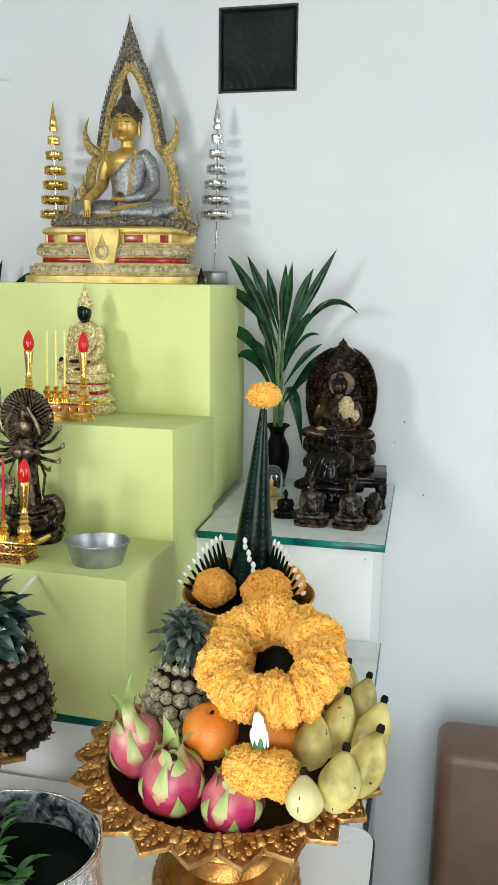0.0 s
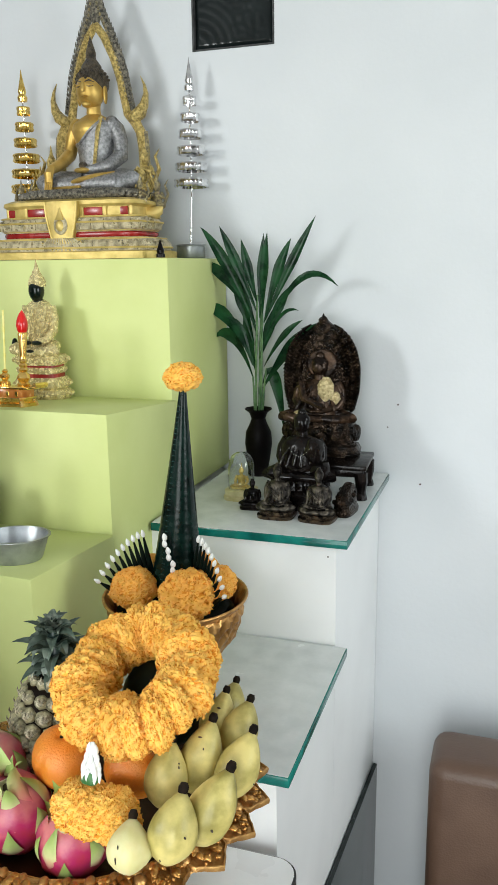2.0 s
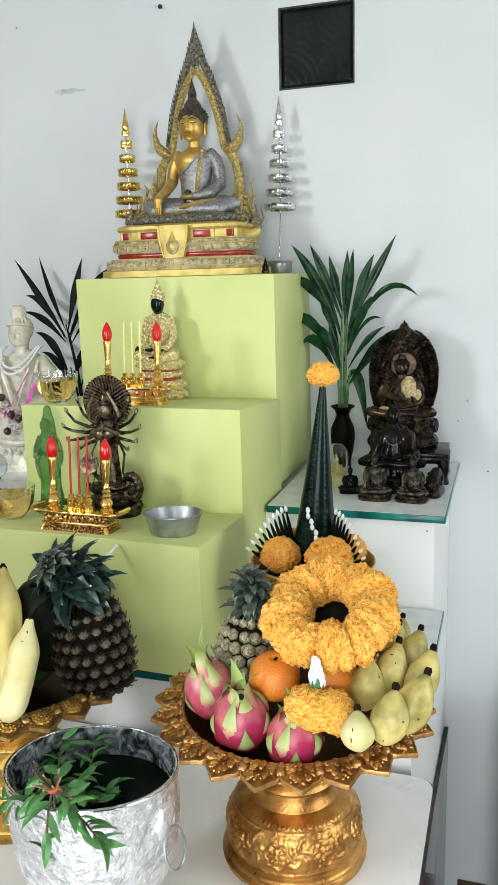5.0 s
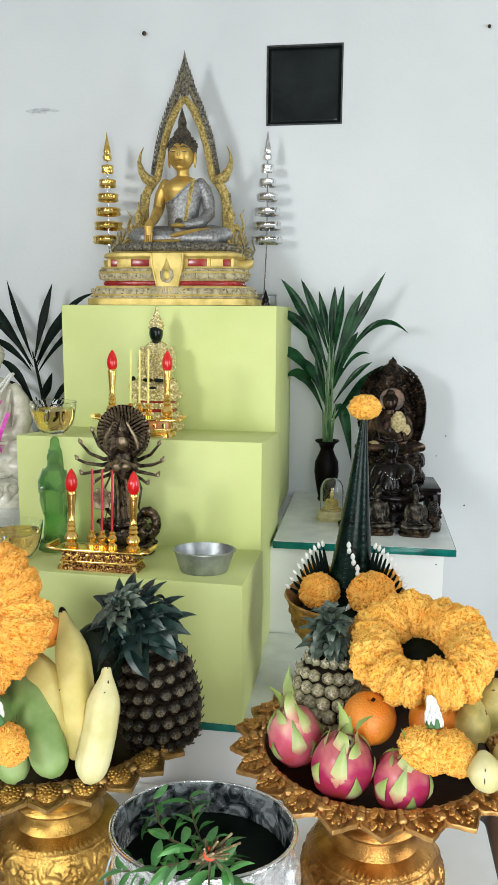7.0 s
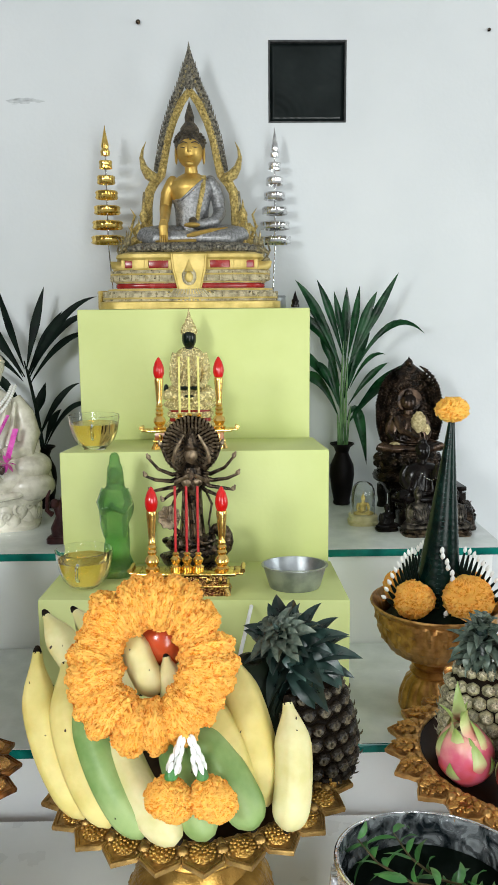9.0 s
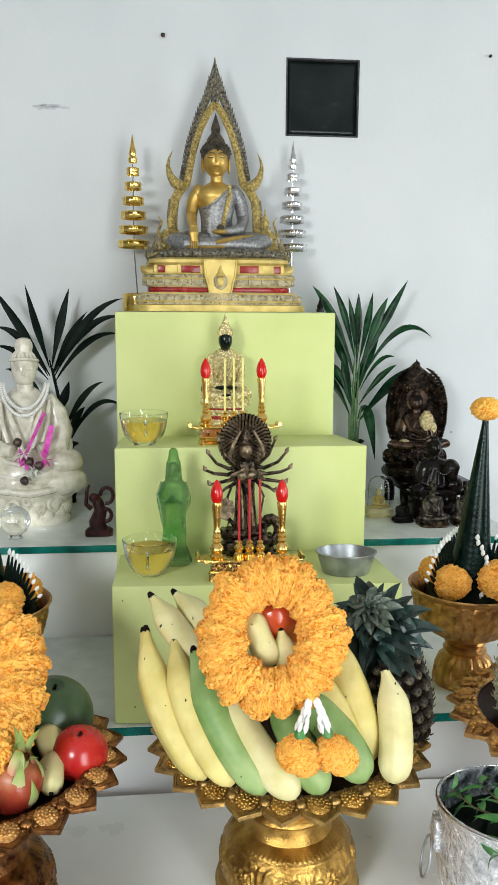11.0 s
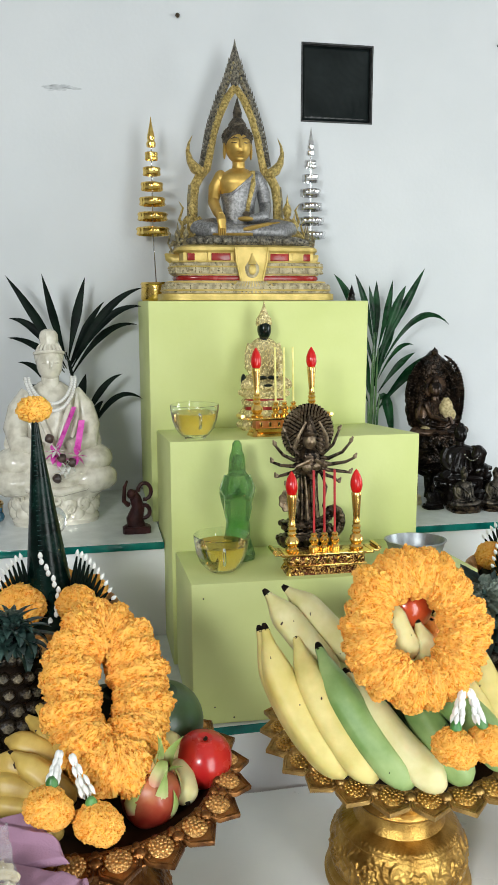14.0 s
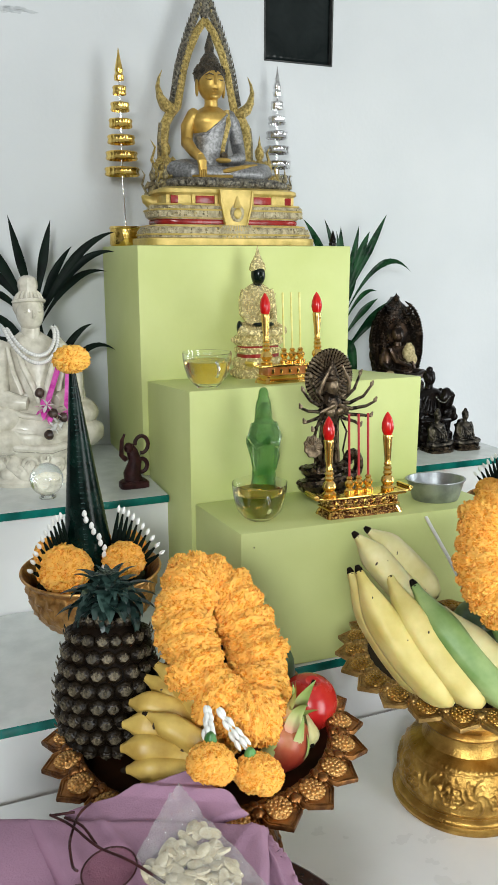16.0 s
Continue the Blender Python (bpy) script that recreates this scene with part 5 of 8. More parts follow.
def halo_statue():
    g = Geo()
    # carved flame-shaped backing
    outline = lambda u: float(np.interp(u, [0, 0.2, 0.45, 0.65, 0.78, 0.88, 0.95, 1.0], [0.066, 0.076, 0.078, 0.069, 0.055, 0.034, 0.015, 0.003]))
    rows = []
    for k in range(25):
        u = k / 24
        w = outline(u)
        rows.append([(w * math.cos(a) * (1 + 0.08 * noise.noise(Vector((math.cos(a) * 6, u * 22, 3)))), 0.016 * math.sin(a) + 0.014, 0.100 + 0.207 * u) for a in [2 * math.pi * j / 28 for j in range(28)]])
    g.rings(rows, 0)
    rng = random.Random(11)
    # rows of carved tongues that follow the outline
    for ring, count in ((1.0, 46), (0.84, 40), (0.68, 32)):
        for k in range(count):
            u = 0.90 * (k // 2 + 0.5) / (count / 2)
            sx = 1 if k % 2 else -1
            w, w2 = outline(u * 0.97) * ring, outline(min(1, u * 0.97 + 0.06)) * ring
            z = 0.100 + 0.207 * u * (0.985 if ring == 1.0 else 0.5 + 0.5 * ring)
            g.tube([(sx * w * 0.93, -0.001, z - 0.004), (sx * (w + 0.002), -0.006, z + 0.002), (sx * w2 * 0.99, -0.002, z + 0.014)], [0.0052, 0.0050, 0.0014], 7, 0)
    g.ball((0, 0.004, 0.300), (0.010, 0.009, 0.012), 12, 8, 0, None, 0.2, 90)
    g.tube([(0, 0.004, 0.304), (0, 0.004, 0.318)], [0.006, 0.0006], 8, 0)
    for k in range(26):
        a = 2 * math.pi * k / 26
        g.ball((0.036 * math.cos(a), -0.003, 0.206 + 0.038 * math.sin(a)), (0.003, 0.003, 0.003), 6, 4, 1)
    g.lathe([(0.030, 0), (0.033, 0.003), (0.030, 0.006)], 30, 1, Matrix.Translation((0, 0.0, 0.206)) @ pose(0, 0, 0, 90))
    # seat of stacked rock and lotus
    g.tier([(0.083, 0.050, 0.0), (0.085, 0.052, 0.012), (0.080, 0.048, 0.022)], 32, 4, 0)
    g.tier([(0.074, 0.044, 0.022), (0.076, 0.046, 0.034), (0.072, 0.042, 0.040)], 32, 4, 0)
    for k in range(40):
        a = 2 * math.pi * k / 40
        g.ball((0.074 * math.cos(a), 0.042 * math.sin(a), 0.050 + 0.008 * math.sin(k * 2.4)), (0.013, 0.012, 0.013), 7, 6, 0, None, 0.25, 60)
    g.tier([(0.070, 0.040, 0.040), (0.075, 0.044, 0.060), (0.066, 0.038, 0.078)], 28, 3, 0)
    m = Matrix.Translation((-0.004, -0.012, 0.076)) @ Matrix.Diagonal((1.05, 0.72, 1.0, 1))
    seated_body(g, m, 0.168, 1, 1, 1, topknot=0.0, mantle=True)
    g.tube([(-0.040, -0.030, 0.165), (-0.030, -0.044, 0.130), (0.010, -0.050, 0.112)], [0.010, 0.009, 0.007], 10, 1)
    g.ball((0.014, -0.036, 0.152), (0.018, 0.0095, 0.027), 30, 22, 2, None, 0.22, 160)
    g.ball((0.034, -0.032, 0.132), (0.011, 0.007, 0.014), 20, 14, 2, None, 0.25, 160)
    g.ball((-0.040, -0.030, 0.094), (0.014, 0.010, 0.008), 14, 10, 2, None, 0.35, 80)
    return solid("halo_statue", g, [RESIN, RESIN_SKIN, GOLD_LEAF], pose(0.526, -0.140, SHELF + 0.0725, 0, 0, 3) @ LEAN_BACK, "dark carved seated statue with flame halo and gold leaf patches", "statue")


def carved_stand():
    ob = empty("carved_stand", pose(0.548, -0.176, SHELF, 0, 0, 3) @ Matrix.Diagonal((1, 1, 0.905, 1)), "low dark lacquered stand with curved legs under a statue", "stand")
    part("top", Geo().box((0, 0, 0.074), (0.182, 0.138, 0.012), 0.003), BLACK_WOOD, ob)
    part("apron", Geo().box((0, 0, 0.060), (0.168, 0.124, 0.018), 0.003), BLACK_WOOD, ob)
    for sx in (-1, 1):
        for sy in (-1, 1):
            part("leg", Geo().tube([(sx * 0.078, sy * 0.056, 0.062), (sx * 0.080, sy * 0.058, 0.040), (sx * 0.078, sy * 0.056, 0.018), (sx * 0.080, sy * 0.058, 0.004), (sx * 0.080, sy * 0.058, 0)],
                                   [0.015, 0.013, 0.0115, 0.0125, 0.0125], 10), BLACK_WOOD, ob)


carved_stand()
halo_statue()


def small_seated(x, y, z, size, mats, label, turn=0.0, plinth=0.14, wide=1.0):
    g = Geo()
    h = plinth * size
    g.tier([(0.40 * size * wide, 0.32 * size, 0.0), (0.41 * size * wide, 0.33 * size, h * 0.45), (0.36 * size * wide, 0.29 * size, h * 0.55), (0.38 * size * wide, 0.30 * size, h)], 28, 4, 2)
    body = Matrix.Translation((0, 0.02 * size, h * 0.95)) @ Matrix.Diagonal((wide, 0.9, 1, 1))
    seated_body(g, body, size * (1 - plinth) / 0.93, 0, 1, 1, topknot=0.0, mantle=True)
    g.tube([(-0.14 * size, -0.11 * size, h + 0.44 * size), (0.02 * size, -0.15 * size, h + 0.30 * size), (0.16 * size, -0.10 * size, h + 0.16 * size)], 0.035 * size, 8, 0, None, 0.6)
    return solid("seated_figure", g, mats, pose(x, y, z, 0, 0, turn), label, "statue")


small_seated(0.496, -0.378, SHELF, 0.105, [GUNMETAL, GUNMETAL, BRONZE], "small dark bronze seated robed figure on a low plinth", 2, wide=0.84)
small_seated(0.577, -0.379, SHELF, 0.101, [GUNMETAL, GUNMETAL, BRONZE], "small brown bronze seated robed figure with crossed hands", -6, wide=0.84)
small_seated(0.435, -0.345, SHELF, 0.060, [BLACK_WOOD, BLACK_WOOD, BLACK_WOOD], "tiny black seated figure beside the glass dome", 8)


def black_statue():
    g = Geo()
    g.tier([(0.056, 0.042, 0.0), (0.057, 0.043, 0.03), (0.050, 0.038, 0.036), (0.052, 0.040, 0.058)], 28, 4, 0)
    for k in range(22):
        a = 2 * math.pi * k / 22
        g.ball((0.050 * math.cos(a), 0.038 * math.sin(a), 0.048), (0.011, 0.010, 0.012), 7, 6, 0, None, 0.3, 80)
    seated_body(g, Matrix.Translation((0, 0.004, 0.056)) @ Matrix.Diagonal((1.05, 0.8, 1, 1)), 0.150, 0, 0, 0, topknot=0.0, mantle=True)
    # tiny silver balls stand in for glints on the black gloss
    for k in range(9):
        g.ball((-0.012 + 0.005 * k, -0.046 - 0.001 * (4 - abs(k - 4)), 0.112 + 0.0009 * (k - 4) ** 2), (0.0013, 0.0015, 0.0013), 8, 6, 1)
    g.ball((0.034, -0.026, 0.118), (0.020, 0.018, 0.026), 14, 10, 0, None, 0.3, 60)
    g.ball((-0.044, -0.020, 0.070), (0.020, 0.018, 0.016), 14, 10, 0, None, 0.3, 60)
    g.ball((0.046, -0.022, 0.078), (0.020, 0.018, 0.020), 14, 10, 0, None, 0.3, 60)
    solid("seated_figure", g, [BLACK_WOOD, SILVER], pose(0.523, -0.300, SHELF), "glossy black seated robed figure with silver balls as glints", "statue")


black_statue()


def resin_block():
    g = Geo()
    g.tier([(0.019, 0.036, 0.0), (0.020, 0.037, 0.006), (0.017, 0.034, 0.012), (0.015, 0.031, 0.030), (0.012, 0.027, 0.044), (0.008, 0.020, 0.049)], 32, 4)
    g.v = [(x, y, z * (1.0 + 8.0 * y)) for x, y, z in g.v]
    for k in range(18):
        g.ball((0.015 * math.sin(k * 2.4), -0.026 + 0.003 * k, 0.022 + 0.0012 * k), (0.006, 0.006, 0.005), 8, 6, 0, None, 0.3, 120)
    solid("resin_block", g, RESIN, pose(0.618, -0.325, SHELF, 0, 0, -8), "dark mottled carved block with a sloping top", "ornament")


resin_block()


def glass_dome():
    ob = empty("glass_dome", pose(0.392, -0.285, SHELF), "clear glass dome over a tiny figure on pale base", "ornament")
    part("base", Geo().tier([(0.033, 0.030, 0.0), (0.034, 0.031, 0.008), (0.031, 0.028, 0.010), (0.032, 0.029, 0.020), (0.029, 0.026, 0.022)], 28, 4), mottled("cream_gilt_base", (0.50, 0.44, 0.22), (0.66, 0.60, 0.36), 50.0, 0.4), ob, "cream and gilt stepped base")
    d = part("dome", Geo().lathe([(0.0268, 0.022), (0.0268, 0.068), (0.025, 0.080), (0.020, 0.090), (0.011, 0.0965), (0.0, 0.0985), (0.0, 0.0970), (0.0105, 0.095), (0.0192, 0.0888), (0.0240, 0.0793), (0.0256, 0.068), (0.0256, 0.022)], 32, caps=False), CLEAR, ob, "thin clear glass")
    d.visible_shadow = False
    g = Geo()
    seated_body(g, Matrix.Translation((0, 0, 0.022)), 0.048, 0, 0, 0, topknot=0.15)
    part("tiny_figure", g, PALE_GOLD, ob)


glass_dome()


def potted_leaves(name, x, y, label, blades, leaf_mat, seed, stems):
    rng = random.Random(seed)
    ob = empty(name, pose(x, y, SHELF), label, "plant", "vases of dracaena")
    part("vase", Geo().lathe([(0.020, 0), (0.022, 0.004), (0.020, 0.010), (0.026, 0.040), (0.031, 0.078), (0.029, 0.105), (0.019, 0.128), (0.016, 0.138), (0.021, 0.152), (0.031, 0.160), (0.030, 0.162), (0.019, 0.154), (0.013, 0.138)], 32, caps=False, m=Matrix.Diagonal((1, 1, 0.958, 1))), VASE_BLACK, ob, "slender black ceramic vase")
    for k, (sx, sy, sz, bx, by) in enumerate(stems):
        part("stem", Geo().tube([(bx, by, 0.13), (bx * 0.6 + sx * 0.4, by * 0.6 + sy * 0.4, 0.065 + sz * 0.5), (sx, sy, sz - 0.013)], [0.0032, 0.0028, 0.0018], 8), STALK if leaf_mat is LEAF_DARK else LEAF_BLACK, ob)
    for k, (bx, bz, tx, tz, lift, width) in enumerate(blades):
        dy = rng.uniform(-0.045, 0.03)
        face = (rng.uniform(-0.5, 0.5), -1.0, rng.uniform(0.1, 0.9))
        part("leaf", leaf_curve((bx, 0, bz - 0.013), (tx, dy, tz - 0.013), (0, dy * 0.3, lift), width * (0.75 if leaf_mat is LEAF_DARK else 0.68), face, peak=0.55 if leaf_mat is LEAF_DARK else 0.46), leaf_mat, ob, smooth=60)
    return ob


R_BLADES = [
    (0.00, 0.34, -0.120, 0.567, 0.05, 0.034), (-0.005, 0.36, -0.137, 0.492, 0.06, 0.036), (0.0, 0.38, -0.070, 0.567, 0.02, 0.030), (0.0, 0.40, -0.027, 0.540, 0.0, 0.030),
    (0.005, 0.37, 0.010, 0.552, 0.0, 0.032), (0.012, 0.38, 0.034, 0.553, 0.0, 0.026), (0.015, 0.36, 0.132, 0.584, 0.01, 0.030), (0.02, 0.33, 0.190, 0.438, 0.14, 0.024),
    (0.015, 0.30, 0.100, 0.388, 0.06, 0.018), (0.015, 0.36, 0.080, 0.54, 0.03, 0.032), (0.0, 0.33, -0.09, 0.50, 0.07, 0.036),
]
R_BLADES2 = [
    (-0.010, 0.275, -0.150, 0.392, 0.08, 0.042), (-0.012, 0.240, -0.112, 0.322, 0.09, 0.038), (0.012, 0.215, 0.140, 0.362, 0.03, 0.038), (0.012, 0.225, 0.062, 0.112, 0.15, 0.038),
    (0.014, 0.262, 0.108, 0.368, 0.03, 0.024), (-0.012, 0.265, -0.070, 0.372, 0.04, 0.034), (0.004, 0.28, 0.036, 0.400, 0.0, 0.032), (-0.005, 0.25, -0.034, 0.390, 0.0, 0.032),
    (0.010, 0.300, 0.070, 0.440, 0.03, 0.030), (-0.008, 0.310, -0.060, 0.440, 0.04, 0.034),
]
potted_leaves("potted_plant", 0.369, -0.094, "glossy green dracaena cuttings in a black vase on shelf", R_BLADES + R_BLADES2, LEAF_DARK, 3,
              [(0.0, 0, 0.42, -0.006, 0.0), (0.012, 0, 0.38, 0.006, 0.0), (-0.012, 0, 0.24, -0.008, 0.002), (0.02, 0, 0.26, 0.010, -0.004), (0.008, 0.006, 0.42, 0.0, 0.006)])
L_BLADES = [
    (-0.035, 0.34, -0.165, 0.560, 0.02, 0.034), (-0.035, 0.36, -0.083, 0.565, 0.0, 0.032), (-0.03, 0.36, 0.016, 0.558, 0.02, 0.034), (-0.028, 0.34, 0.152, 0.532, 0.08, 0.030),
    (-0.028, 0.33, 0.148, 0.488, 0.09, 0.032), (-0.025, 0.32, 0.140, 0.443, 0.08, 0.028), (-0.04, 0.34, -0.165, 0.460, 0.06, 0.032), (-0.04, 0.33, -0.170, 0.415, 0.04, 0.030), (-0.03, 0.34, 0.06, 0.50, 0.03, 0.032),
]
L_BLADES2 = [
    (-0.012, 0.18, 0.098, 0.324, 0.06, 0.026), (0.0, 0.15, 0.146, 0.262, 0.11, 0.028), (-0.015, 0.24, 0.010, 0.325, 0.0, 0.036), (-0.03, 0.22, -0.150, 0.355, 0.07, 0.034), (-0.03, 0.2, -0.13, 0.30, 0.05, 0.03),
    (0.005, 0.17, 0.05, 0.26, 0.03, 0.030),
]
potted_leaves("potted_plant", -0.375, -0.090, "very dark dracaena cuttings in a black vase behind white statue", L_BLADES + L_BLADES2, LEAF_BLACK, 4,
              [(-0.035, 0, 0.38, 0.0, 0.0), (-0.028, 0, 0.36, 0.004, 0.002), (-0.012, 0, 0.22, 0.008, -0.003), (-0.03, 0, 0.26, -0.008, 0.0)])


# ---- left shelf ----
def white_statue():
    g = Geo()
    rng = random.Random(21)
    g.tier([(0.100, 0.066, 0.0), (0.103, 0.069, 0.010), (0.092, 0.060, 0.028), (0.084, 0.054, 0.06)], 36, 3, 0)
    for k in range(30):
        a = 2 * math.pi * k / 30
        g.ball((0.086 * math.cos(a), 0.054 * math.sin(a), 0.036 + 0.012 * math.sin(k * 2.7)), (0.024, 0.022, 0.024), 12, 9, 0, None, 0.2, 30)
    # cloud scrolls round the base
    for k in range(11):
        a = math.pi * (1.0 + k / 10)
        cx, cy, turn = 0.101 * math.cos(a), 0.071 * math.sin(a), 1 if k % 2 else -1
        side = Vector((-math.sin(a), math.cos(a), 0))
        q = 0.015 + 0.004 * math.sin(k * 1.9)
        g.tube([tuple(Vector((cx, cy, 0.036 + 0.012 * (k % 3))) + side * (turn * q * math.cos(t) * (1 - t / 9)) + Vector((0, 0, q * math.sin(t) * (1 - t / 9)))) for t in [0.45 * j for j in range(17)]], 0.0048, 7)
    # smooth lap of the wide robe, sagging folds from knee to knee
    g.tube([(0.0, 0.0, 0.062), (0.003, -0.004, 0.085), (0.004, -0.004, 0.115), (0.004, 0.0, 0.140), (0.0, 0.002, 0.160), (0.0, 0.004, 0.176)], [0.096, 0.122, 0.132, 0.124, 0.104, 0.078], 36, 0, None, 0.64)
    for sx in (-1, 1):
        g.ball((sx * 0.082, -0.024, 0.146), (0.056, 0.052, 0.036), 24, 16)
        g.ball((sx * 0.084, -0.036, 0.104), (0.062, 0.050, 0.036), 24, 16, 0, None, 0.10, 40)
    g.ball((0, -0.045, 0.108), (0.078, 0.044, 0.040), 26, 18, 0, None, 0.16, 30)
    for k in range(3):
        z, r = 0.160 - 0.032 * k, 0.0080 + 0.0020 * k
        x = 0.070 + 0.016 * k
        g.tube([(-x, -0.046 - 0.004 * k, z + 0.008), (-x * 0.6, -0.068 - 0.004 * k, z - 0.004), (0.010, -0.080 - 0.002 * k, z - 0.013), (x * 0.62, -0.068 - 0.004 * k, z - 0.006), (x, -0.044 - 0.004 * k, z + 0.010)], [r * 0.6, r, r * 1.1, r, r * 0.6], 10, 0, None, 0.8)
    g.tube([(0, 0.005, 0.15), (0, 0.006, 0.20), (0, 0.006, 0.25), (0, 0.006, 0.285), (0, 0.006, 0.305), (0, 0.005, 0.322)], [0.082, 0.070, 0.068, 0.064, 0.050, 0.024], 28, 0, None, 0.68)
    for sx in (-1, 1):
        g.tube([(sx * 0.050, 0.004, 0.298), (sx * 0.074, -0.002, 0.262), (sx * 0.084, -0.010, 0.220), (sx * 0.078, -0.035, 0.185), (sx * 0.030, -0.062, 0.180)], [0.020, 0.026, 0.029, 0.026, 0.014], 16)
        g.tube([(sx * 0.040, -0.036, 0.305), (sx * 0.034, -0.052, 0.260), (sx * 0.016, -0.058, 0.215), (sx * 0.006, -0.064, 0.180)], [0.005, 0.007, 0.007, 0.005], 10, 0, None, 0.7)
        g.tube([(sx * 0.058, -0.026, 0.295), (sx * 0.054, -0.048, 0.245), (sx * 0.040, -0.058, 0.200)], [0.005, 0.006, 0.005], 10, 0, None, 0.7)
        g.tube([(sx * 0.096, -0.010, 0.230), (sx * 0.104, -0.020, 0.185), (sx * 0.098, -0.040, 0.150)], [0.006, 0.009, 0.006], 10, 0, None, 0.7)
    g.tube([(0, 0.0, 0.31), (0, -0.002, 0.345)], [0.022, 0.020], 12)
    g.ball((0, -0.006, 0.363), (0.030, 0.031, 0.038), 20, 14)
    g.ball((0, 0.008, 0.378), (0.034, 0.032, 0.034), 18, 12)
    g.tube([(0.0335 * math.cos(a), -0.0005 - 0.031 * math.sin(a), 0.386 + 0.006 * math.sin(a)) for a in [math.pi * k / 14 for k in range(15)]], 0.0038, 8)
    g.lathe([(0.026, 0.396), (0.021, 0.402), (0.0195, 0.410), (0.0215, 0.418), (0.0205, 0.428), (0.0165, 0.436), (0.008, 0.440), (0.0, 0.4405)], 24, 0, None, wave=lambda a, z: 1 + 0.05 * math.cos(7 * a))
    for k in range(7):
        a = math.pi * (0.14 + 0.12 * k)
        g.tube([(0.031 * math.cos(a), -0.030 * math.sin(a), 0.388), (0.026 * math.cos(a), -0.024 * math.sin(a), 0.400), (0.020 * math.cos(a), -0.018 * math.sin(a), 0.408)], [0.003, 0.004, 0.002], 7)
    g.tube([(0, -0.036, 0.370), (0, -0.0395, 0.358), (0, -0.036, 0.354)], [0.0018, 0.0036, 0.0024], 8)
    for sx in (-1, 1):
        g.ball((sx * 0.0115, -0.0315, 0.366), (0.008, 0.004, 0.0022), 10, 6)
    return solid("seated_statue", g, IVORY, pose(-0.442, -0.265, SHELF, 0, 0, 6) @ Matrix.Diagonal((0.93, 0.95, 0.97, 1)), "glossy ivory-white seated robed statue on a rocky base", "statue")


white_statue()


def necklace():
    ob = empty("pearl_necklace", pose(-0.442, -0.265, SHELF, 0, 0, 6) @ Matrix.Diagonal((1, 1, 0.97, 1)), "two strands of white pearls hung on the white statue", "necklace")
    for r, drop, count in ((0.046, 0.050, 34), (0.053, 0.066, 40)):
        for k in range(count):
            u = k / (count - 1)
            a = math.pi * u
            x = -r * math.cos(a)
            y = 0.004 - (0.058 + 0.012 * math.sin(a)) * math.sin(a) ** 0.7
            z = 0.330 - drop * math.sin(a) ** 1.3
            part("pearl", PEARL_MESH, None, ob, m=Matrix.Translation((x, y, z)))


PEARL_MESH = mesh_of(Geo().ball((0, 0, 0), (0.0042, 0.0042, 0.0042), 10, 8), "pearl", PEARL)
necklace()


def ribbon_charm():
    ob = empty("ribbon_charm", pose(-0.425, -0.338, SHELF + 0.087, 0, 0, 6), "magenta ribbon with dark beads and white flowers on statue lap", "charm")
    for x0, z0, x1, z1 in ((0.035, 0.175, -0.008, 0.085), (0.050, 0.145, 0.035, 0.085)):
        part("ribbon", Geo().tube([(x0, 0.015, z0), ((x0 + x1) / 2, -0.002, (z0 + z1) / 2), (x1, -0.018, z1)], 0.007, 6, squash=0.12), PINK, ob)
    for x, z, r in ((-0.014, 0.082, 20), (0.034, 0.075, -20), (-0.002, 0.070, 60)):
        g = Geo()
        for k in range(7):
            g.blade((x, -0.024, z), (math.cos(k * 0.9), -0.3, math.sin(k * 0.9)), 0.023, 0.013, 0.3, 4, fold=0.1)
        part("bow", g, PINK, ob)
    for x, y, z in ((-0.022, -0.028, 0.115), (0.002, -0.030, 0.072), (0.022, -0.030, 0.062), (-0.010, -0.034, 0.030)):
        part("bead", Geo().ball((x, y, z), (0.010, 0.010, 0.010), 12, 8, 0, None, 0.2, 150), DARK_BEAD, ob, "dark brown bead")
    for x, z in ((-0.010, 0.090), (0.008, 0.052), (0.020, 0.056), (0.0, 0.044)):
        g = Geo()
        for k in range(6):
            g.blade((x, -0.032, z), (math.cos(k * 1.05), -0.25, math.sin(k * 1.05)), 0.018, 0.011, 0.2, 4, fold=0.2)
        part("white_flower", g, BUD, ob, "small white flower")


ribbon_charm()


def carved_figurine():
    g = Geo()
    g.tier([(0.030, 0.020, 0.0), (0.030, 0.020, 0.010), (0.025, 0.017, 0.014)], 24, 5)
    g.tube([(0.0, 0, 0.01), (-0.004, 0, 0.03), (0.004, 0, 0.055), (-0.002, 0, 0.075), (-0.006, 0, 0.09)], [0.020, 0.018, 0.014, 0.012, 0.006], 14, 0, None, 0.8)
    g.tube([(0.018 + 0.014 * math.cos(a), 0, 0.088 + 0.018 * math.sin(a)) for a in [k * 0.45 - 1.8 for k in range(12)]], 0.0042, 8)
    g.tube([(0.016 + 0.012 * math.cos(a), -0.004, 0.045 + 0.014 * math.sin(a)) for a in [k * 0.45 - 1.8 for k in range(11)]], 0.0045, 8)
    g.ball((-0.010, -0.004, 0.084), (0.010, 0.010, 0.011), 12, 8)
    g.tube([(-0.016, -0.002, 0.06), (-0.026, -0.006, 0.07), (-0.024, -0.006, 0.10), (-0.018, -0.006, 0.114)], [0.006, 0.005, 0.004, 0.002], 8)
    solid("carved_figurine", g, DARK_RED_WOOD, pose(-0.269, -0.404, SHELF), "small dark red carved figurine with a curled tail", "figurine")


carved_figurine()


